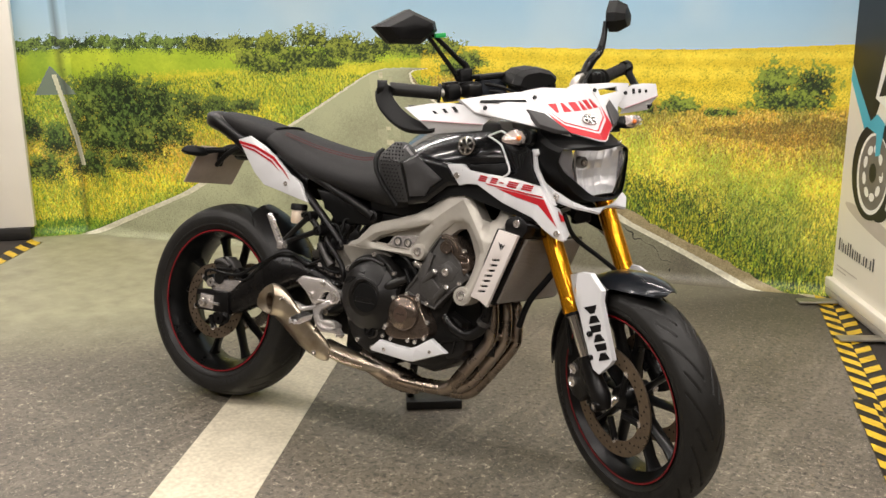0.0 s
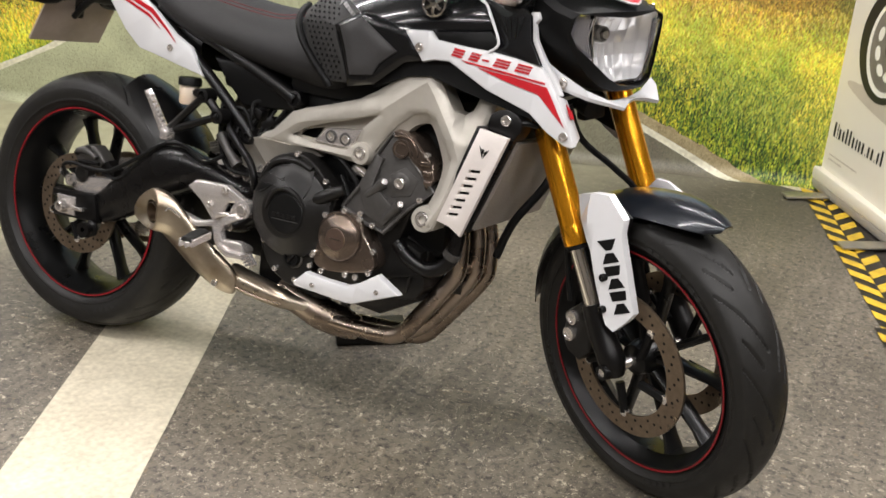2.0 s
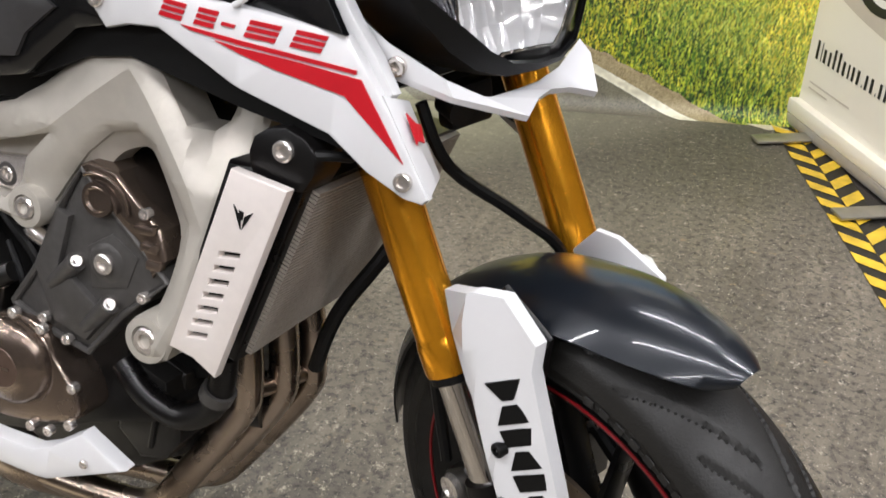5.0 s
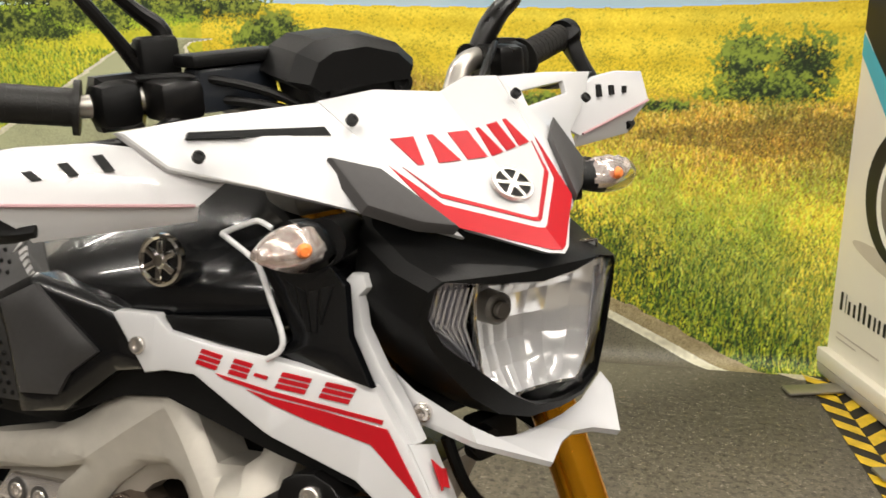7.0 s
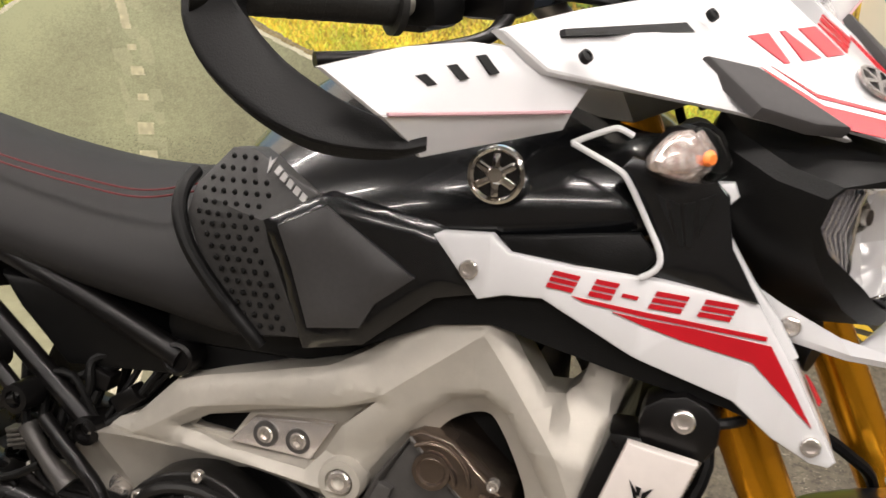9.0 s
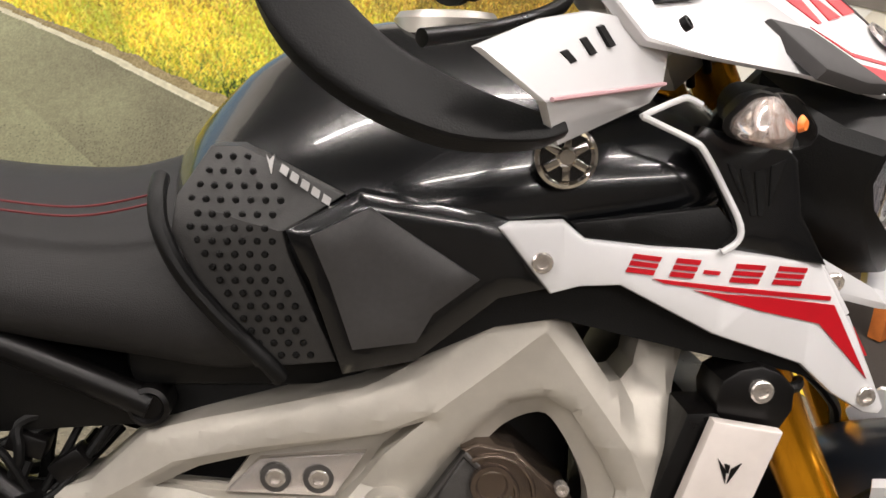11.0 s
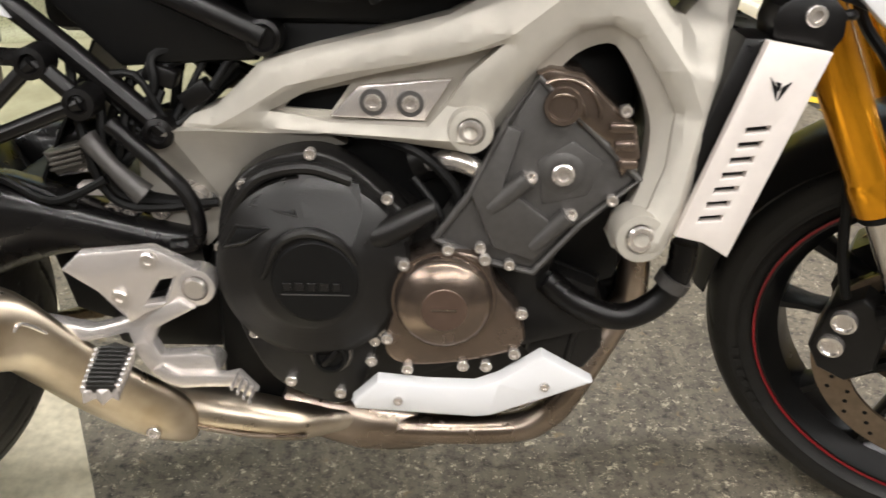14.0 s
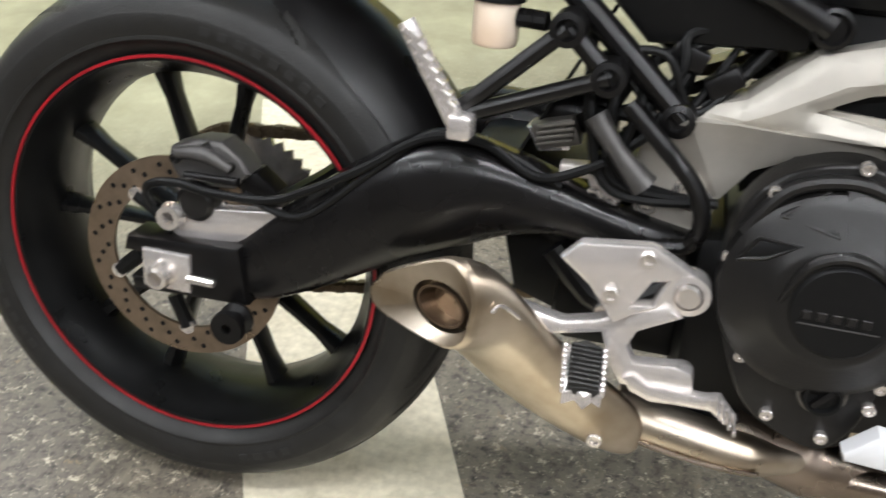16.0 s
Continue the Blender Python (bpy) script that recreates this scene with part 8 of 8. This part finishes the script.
for s in (-1, 1):
    up_edge = [(0.53, 0.118, 0.862), (0.56, 0.112, 0.845), (0.598, 0.082, 0.814), (0.597, 0.055, 0.792), (0.595, 0.03, 0.784), (0.595, 0.0, 0.783)][0 if s < 0 else 2:]
    low_edge = [(0.545, 0.12, 0.838), (0.565, 0.11, 0.818), (0.61, 0.085, 0.802), (0.66, 0.042, 0.787), (0.648, 0.02, 0.794), (0.643, 0.0, 0.796)][0 if s < 0 else 2:]
    strips = []
    for a_, b2 in zip(up_edge, low_edge):
        strips.append([(a_[0], s * a_[1], a_[2]), (b2[0], s * b2[1], b2[2]), (b2[0] - 0.004, s * b2[1], b2[2] - 0.006), (a_[0] - 0.006, s * a_[1], a_[2] - 0.008)])
    part("lamp_lip", turned(loft(strips)), WHITE_PAINT, bike, "white winged lip under the headlight", 35)
    if s < 0:
        part("lip_bolt", turned(bolt((0.566, s * 0.108, 0.826), 0.009, 0.006, (0.4, s * 0.9, 0))), STEEL, bike)
    stalk = part("indicator_stalk", turned(tube([(0.47, s * 0.11, 0.975), (0.5, s * 0.155, 0.98)], [0.018, 0.022], 14, 1, False)), MATT_BLACK, bike)
    amber = [((0.498, s * 0.155, 0.981), 0.016), ((0.508, s * 0.168, 0.982), 0.0225), ((0.513, s * 0.188, 0.983), 0.0245), ((0.515, s * 0.207, 0.983), 0.0185), ((0.516, s * 0.222, 0.983), 0.007)]
    part("indicator_back", turned(loft(spline_rings([rounded_end((c[0] - 0.012, c[1], c[2]), (0.2, s, 0), r * 0.9, r * 0.7, 20) for c, r in amber], 3))), material("lamp_foil", srgb(240, 236, 232), 0.15, 0.75, grain=0.35, scale=200, tint=srgb(206, 176, 162)), stalk, "bright foil behind the lens", 60)
    ig = part("front_indicator", turned(loft(spline_rings([rounded_end(c, (0.2, s, 0), r * 1.12, r * 0.82, 20) for c, r in amber], 3))), GLASS, stalk, "clear indicator lens", 60)
    ig.visible_shadow = False
    part("indicator_housing", turned(loft(spline_rings([rounded_end((c[0] - 0.016, c[1] - s * 0.004, c[2]), (0.2, s, 0), r * 0.98, r * 0.8, 20) for c, r in amber[:3]], 3))), MATT_BLACK, stalk, "black indicator housing", 60)
    part("indicator_bulb", turned(disc_at((0.5275, s * 0.188, 0.984), [(0, 0.003), (0.004, 0.0025), (0.0065, -0.002)], 16, (1, s * 0.3, 0))), material("amber", srgb(226, 122, 56), 0.3), stalk, "orange bulb")

# -- bars, grips, mirrors, guards --
GUARD_PTS = ((0.373, 0.427, 1.08), (0.388, 0.36, 1.084), (0.4, 0.305, 1.08), (0.42, 0.23, 1.062), (0.43, 0.2, 1.036), (0.435, 0.235, 1.018), (0.404, 0.404, 1.046))
BAR_HALF = [((0.35, 0.0, 1.045), 0.014), ((0.348, 0.08, 1.045), 0.014), ((0.343, 0.112, 1.052), 0.014), ((0.334, 0.13, 1.074), 0.014), ((0.325, 0.15, 1.094), 0.0138), ((0.315, 0.185, 1.104), 0.013), ((0.29, 0.28, 1.1), 0.011), ((0.238, 0.42, 1.125), 0.011)]
bar_line = [((x, -y, z), r) for (x, y, z), r in BAR_HALF[:0:-1]] + BAR_HALF
bar = part("handlebar", turned(tube([p for p, r in bar_line], [r for p, r in bar_line], 18, 6)), ALU, bike, "silver tapered handlebar")
for s in (-1, 1):
    part("bar_clamp", turned(box(0.325, 0.375, s * 0.05 - 0.018, s * 0.05 + 0.018, 1.01, 1.07, 0.006)), SATIN_BLACK, bar)
    ga, gb = Vector((0.244, s * 0.405, 1.122)), Vector((0.289, s * 0.285, 1.1))
    grip = part("grip", turned(tube([ga, gb], 0.0178, 20, 1, False)), RUBBER, bar, "black ribbed rubber grip")
    for k in range(10):
        p = ga.lerp(gb, (k + 0.5) / 10)
        d = (gb - ga).normalized()
        part("grip_rib", turned(tube([p - d * 0.0025, p + d * 0.0025], 0.0181, 20, 1, False)), RUBBER, grip)
    part("grip_flange", turned(tube([gb, gb + (gb - ga).normalized() * 0.006], 0.026, 24, 1, False)), RUBBER, grip)
    sw = part("switch_box", turned(box(0.272, 0.325, s * 0.25 - 0.022, s * 0.25 + 0.022, 1.076, 1.122, 0.014)), MATT_BLACK, bar, "black switch cluster")
    part("switch_pod", turned(loft([[(x, s * (0.245 + y * k), 1.1 + z * k) for y, z in ((-0.02, -0.026), (0.02, -0.026), (0.028, 0.0), (0.02, 0.026), (-0.02, 0.026), (-0.028, 0.0))] for x, k in ((0.272, 0.8), (0.28, 1.0), (0.3, 1.0), (0.312, 0.7))])), SATIN_BLACK, sw)
    for kz in (1.092, 1.112):
        part("switch_button", turned(box(0.262, 0.272, s * 0.25 - 0.009, s * 0.25 + 0.009, kz - 0.006, kz + 0.006, 0.002)), ENGINE_GREY, sw)
    part("lever_mount", turned(box(0.3, 0.36, s * 0.205 - 0.022, s * 0.205 + 0.022, 1.08, 1.12, 0.01)), SATIN_BLACK, bar)
    part("lever", turned(tube([(0.345, s * 0.2, 1.09), (0.36, s * 0.25, 1.072), (0.34, s * 0.33, 1.07), (0.318, s * 0.39, 1.074)], [0.008, 0.006, 0.005, 0.006], 12, 5)), SATIN_BLACK, bar)
    if s > 0:
        stem = part("mirror_stem", turned(tube([(0.296, 0.2, 1.105), (0.3, 0.22, 1.138), (0.298, 0.242, 1.158), (0.294, 0.272, 1.178), (0.288, 0.295, 1.22), (0.286, 0.305, 1.262)], [0.014, 0.0145, 0.0135, 0.012, 0.009, 0.0075], 14, 5)), SATIN_BLACK, bar, "black tapered mirror stem")
        part("stem_clamp", turned(tube([(0.295, 0.185, 1.1), (0.292, 0.222, 1.1)], 0.021, 18, 1, False)), MATT_BLACK, stem)
    else:
        stem = part("mirror_stem", turned(tube([(0.292, s * 0.19, 1.115), (0.286, s * 0.19, 1.16), (0.285, s * 0.215, 1.185), (0.285, s * 0.275, 1.245), (0.285, s * 0.3, 1.26)], [0.011, 0.01, 0.0075, 0.0065, 0.0065], 10, 4)), SATIN_BLACK, bar, "black forked mirror stem")
        part("stem_fork", turned(tube([(0.288, s * 0.212, 1.12), (0.287, s * 0.24, 1.165), (0.286, s * 0.275, 1.215), (0.286, s * 0.3, 1.25)], [0.009, 0.0065, 0.006, 0.006], 10, 4)), SATIN_BLACK, stem)
        part("stem_block", turned(box(0.276, 0.304, s * 0.2 - 0.02, s * 0.2 + 0.02, 1.105, 1.158, 0.006)), MATT_BLACK, stem)
    hexa = [(0.453, 1.285), (0.352, 1.322), (0.28, 1.286), (0.276, 1.262), (0.329, 1.232), (0.414, 1.24)]
    aim = Matrix.Translation((0.29, 0.355, 1.275)) @ Matrix.Rotation(radians(40 if s > 0 else 0), 4, "Z") @ Matrix.Translation((-0.29, -0.355, -1.275))
    part("mirror", turned(shift(loft([[(0.262, s * y, z) for y, z in hexa], [(0.29, s * (0.36 + (y - 0.36) * 1.02), 1.275 + (z - 1.275) * 1.02) for y, z in hexa], [(0.318, s * (0.355 + (y - 0.355) * 0.72), 1.275 + (z - 1.275) * 0.7) for y, z in hexa], [(0.325, s * (0.35 + (y - 0.35) * 0.3), 1.275 + (z - 1.275) * 0.25) for y, z in hexa]]), aim)), MATT_BLACK, stem, "angular black rear-view mirror", 20)
    part("mirror_glass", turned(shift(plate([(0.2605, s * (0.36 + (y - 0.36) * 0.9), 1.275 + (z - 1.275) * 0.86) for y, z in hexa], -0.001, axis=(-1, 0, 0)), aim)), CHROME, stem, "mirror glass")
    gdr = part("hand_guard", turned(plate([(x, s * y, z) for x, y, z in GUARD_PTS], 0.006, 0.002, axis=(-1, 0, 0))), WHITE_PAINT, bike, "white hand guard with three slots")
    part("guard_lip", turned(plate([(x, s * y, z) for x, y, z in ((0.404, 0.404, 1.046), (0.435, 0.235, 1.018), (0.425, 0.235, 1.002), (0.4, 0.366, 1.007), (0.399, 0.375, 1.02))], 0.006, 0.002, axis=(-1, 0, 0.2))), WHITE_PAINT, gdr)
    # pink reflection along the guard's fold, put in as a coloured line
    part("guard_line", turned(tube([(0.406, s * 0.4, 1.0465), (0.422, s * 0.32, 1.033), (0.4365, s * 0.24, 1.0195)], 0.0016, 6, 3)), material("pink_reflection_line", srgb(188, 150, 154), 0.5), gdr, "thin pink line painted as a reflection on the guard")
    gp = np.linalg.lstsq(np.array([(1, y, z) for x, y, z in GUARD_PTS]), np.array([x for x, y, z in GUARD_PTS]), rcond=None)[0]
    for k in range(3):
        y, z = 0.365 - 0.028 * k, 1.064 + 0.001 * k
        part("guard_slot", turned(plate([(gp[0] + gp[1] * yy + gp[2] * zz + 0.0045, s * yy, zz) for x, yy, zz in ((0.41, y, z + 0.002 + 0.0015 * k), (0.41, y - 0.008, z + 0.002 + 0.0015 * k), (0.418, y - 0.014, z - 0.006 - 0.0015 * k), (0.418, y - 0.006, z - 0.006 - 0.0015 * k))], 0.006, axis=(-1, 0, 0))), MATT_BLACK, gdr, "dark slot")
    arm_path = [((0.252, 0.41, 1.132), 0.014, 0.021), ((0.247, 0.424, 1.115), 0.012, 0.023), ((0.264, 0.428, 1.088), 0.011, 0.024), ((0.299, 0.42, 1.056), 0.011, 0.023), ((0.345, 0.405, 1.032), 0.011, 0.02), ((0.385, 0.38, 1.02), 0.008, 0.012), ((0.402, 0.362, 1.017), 0.004, 0.004)]
    rings = []
    for i, (p, a_, b2) in enumerate(arm_path):
        p0, p1 = Vector(arm_path[max(0, i - 1)][0]), Vector(arm_path[min(len(arm_path) - 1, i + 1)][0])
        d = (p1 - p0).normalized()
        side = d.cross(Vector((0.3, 0.6, 0.75))).normalized()
        up = side.cross(d)
        q = [Vector(p) + side * (b2 * math.copysign(abs(math.cos(w)) ** 0.35, math.cos(w))) + up * (a_ * math.copysign(abs(math.sin(w)) ** 0.35, math.sin(w))) for w in (2 * math.pi * k / 16 for k in range(16))]
        rings.append([(v.x, s * v.y, v.z) for v in q])
    end = part("guard_arm", turned(loft(spline_rings(rings, 4))), MATT_BLACK, gdr, "black hand guard arm at the bar end", 30)
    part("bar_end_cap", turned(tube([(0.243, s * 0.412, 1.124), (0.232, s * 0.436, 1.127)], 0.021, 20, 1, False)), MATT_BLACK, gdr)
    for pts in ([(0.31, s * 0.2, 1.1), (0.38, s * 0.14, 1.09), (0.42, s * 0.08, 1.06), (0.43, s * 0.03, 0.98)], [(0.3, s * 0.23, 1.12), (0.36, s * 0.17, 1.115), (0.41, s * 0.1, 1.075), (0.42, s * 0.05, 0.97)]):
        part("control_cable", turned(tube(pts, 0.0045, 8, 6)), MATT_BLACK, bar)
part("reservoir_lid", turned(box(0.312, 0.363, -0.194, -0.101, 1.128, 1.14, 0.003)), MATT_BLACK, bar, "black reservoir lid")
part("reservoir_box", turned(box(0.318, 0.357, -0.188, -0.107, 1.085, 1.128, 0.005)), material("smoky_plastic", srgb(36, 40, 46), 0.22, grain=0.2), bar, "smoky brake fluid box")
def dash_ring(x, k, rise):
    return [(x, -0.05 + y * k, 1.122 + z * k + rise) for y, z in ((-0.08, -0.006), (-0.066, 0.018), (-0.045, 0.028), (0.0, 0.03), (0.045, 0.018), (0.065, 0.0), (0.058, -0.014), (-0.066, -0.016))]


dash = part("dash", turned(loft([dash_ring(0.352, 0.8, 0.004), dash_ring(0.358, 0.96, 0.003), dash_ring(0.39, 1.0, 0.0), dash_ring(0.415, 0.99, -0.004), dash_ring(0.432, 0.8, -0.01)])), MATT_BLACK, bike, "black offset instrument display", 22)
part("dash_lid", turned(loft([[(x, -0.05 + y * 0.8, 1.15 + z) for x, y, z in ((0.362, -0.055, -0.004), (0.362, 0.045, -0.006), (0.412, 0.04, -0.012), (0.412, -0.05, -0.01))], [(x, -0.05 + y * 0.74, 1.154 + z) for x, y, z in ((0.365, -0.055, -0.004), (0.365, 0.045, -0.006), (0.409, 0.04, -0.012), (0.409, -0.05, -0.01))]])), SATIN_BLACK, dash)
part("dash_body", turned(loft([[(x, -0.052 + y * k, 1.094 + z * k) for y, z in ((-0.06, 0.014), (0.055, 0.014), (0.045, -0.012), (0.02, -0.02), (-0.03, -0.02), (-0.052, -0.012))] for x, k in ((0.356, 0.8), (0.364, 1.0), (0.418, 1.0), (0.424, 0.9))])), SATIN_BLACK, dash, "", 25)
for ky in (-0.098, -0.008):
    part("dash_knob", turned(disc_at((0.42, ky, 1.097), [(0, 0.006), (0.004, 0.006), (0.006, 0.009), (0.011, 0.008), (0.013, 0)], 20, (1, 0, 0))), MATT_BLACK, dash)
part("wire_flag", turned(box(0.27, 0.3, -0.285, -0.253, 1.244, 1.256, 0.002)), material("green_tag", srgb(30, 160, 80), 0.4), stem, "small green plastic tag")

# -- black block on the floor behind the engine --
block = tagged(new("floor_block"), "low black rubber block on the asphalt print", "block")
block.matrix_basis = pose(-0.105, 0.144, 0, 0, 0, 34)
part("body", box(0, 0.185, 0, 0.11, 0.0005, 0.03, 0.004), RUBBER, block)
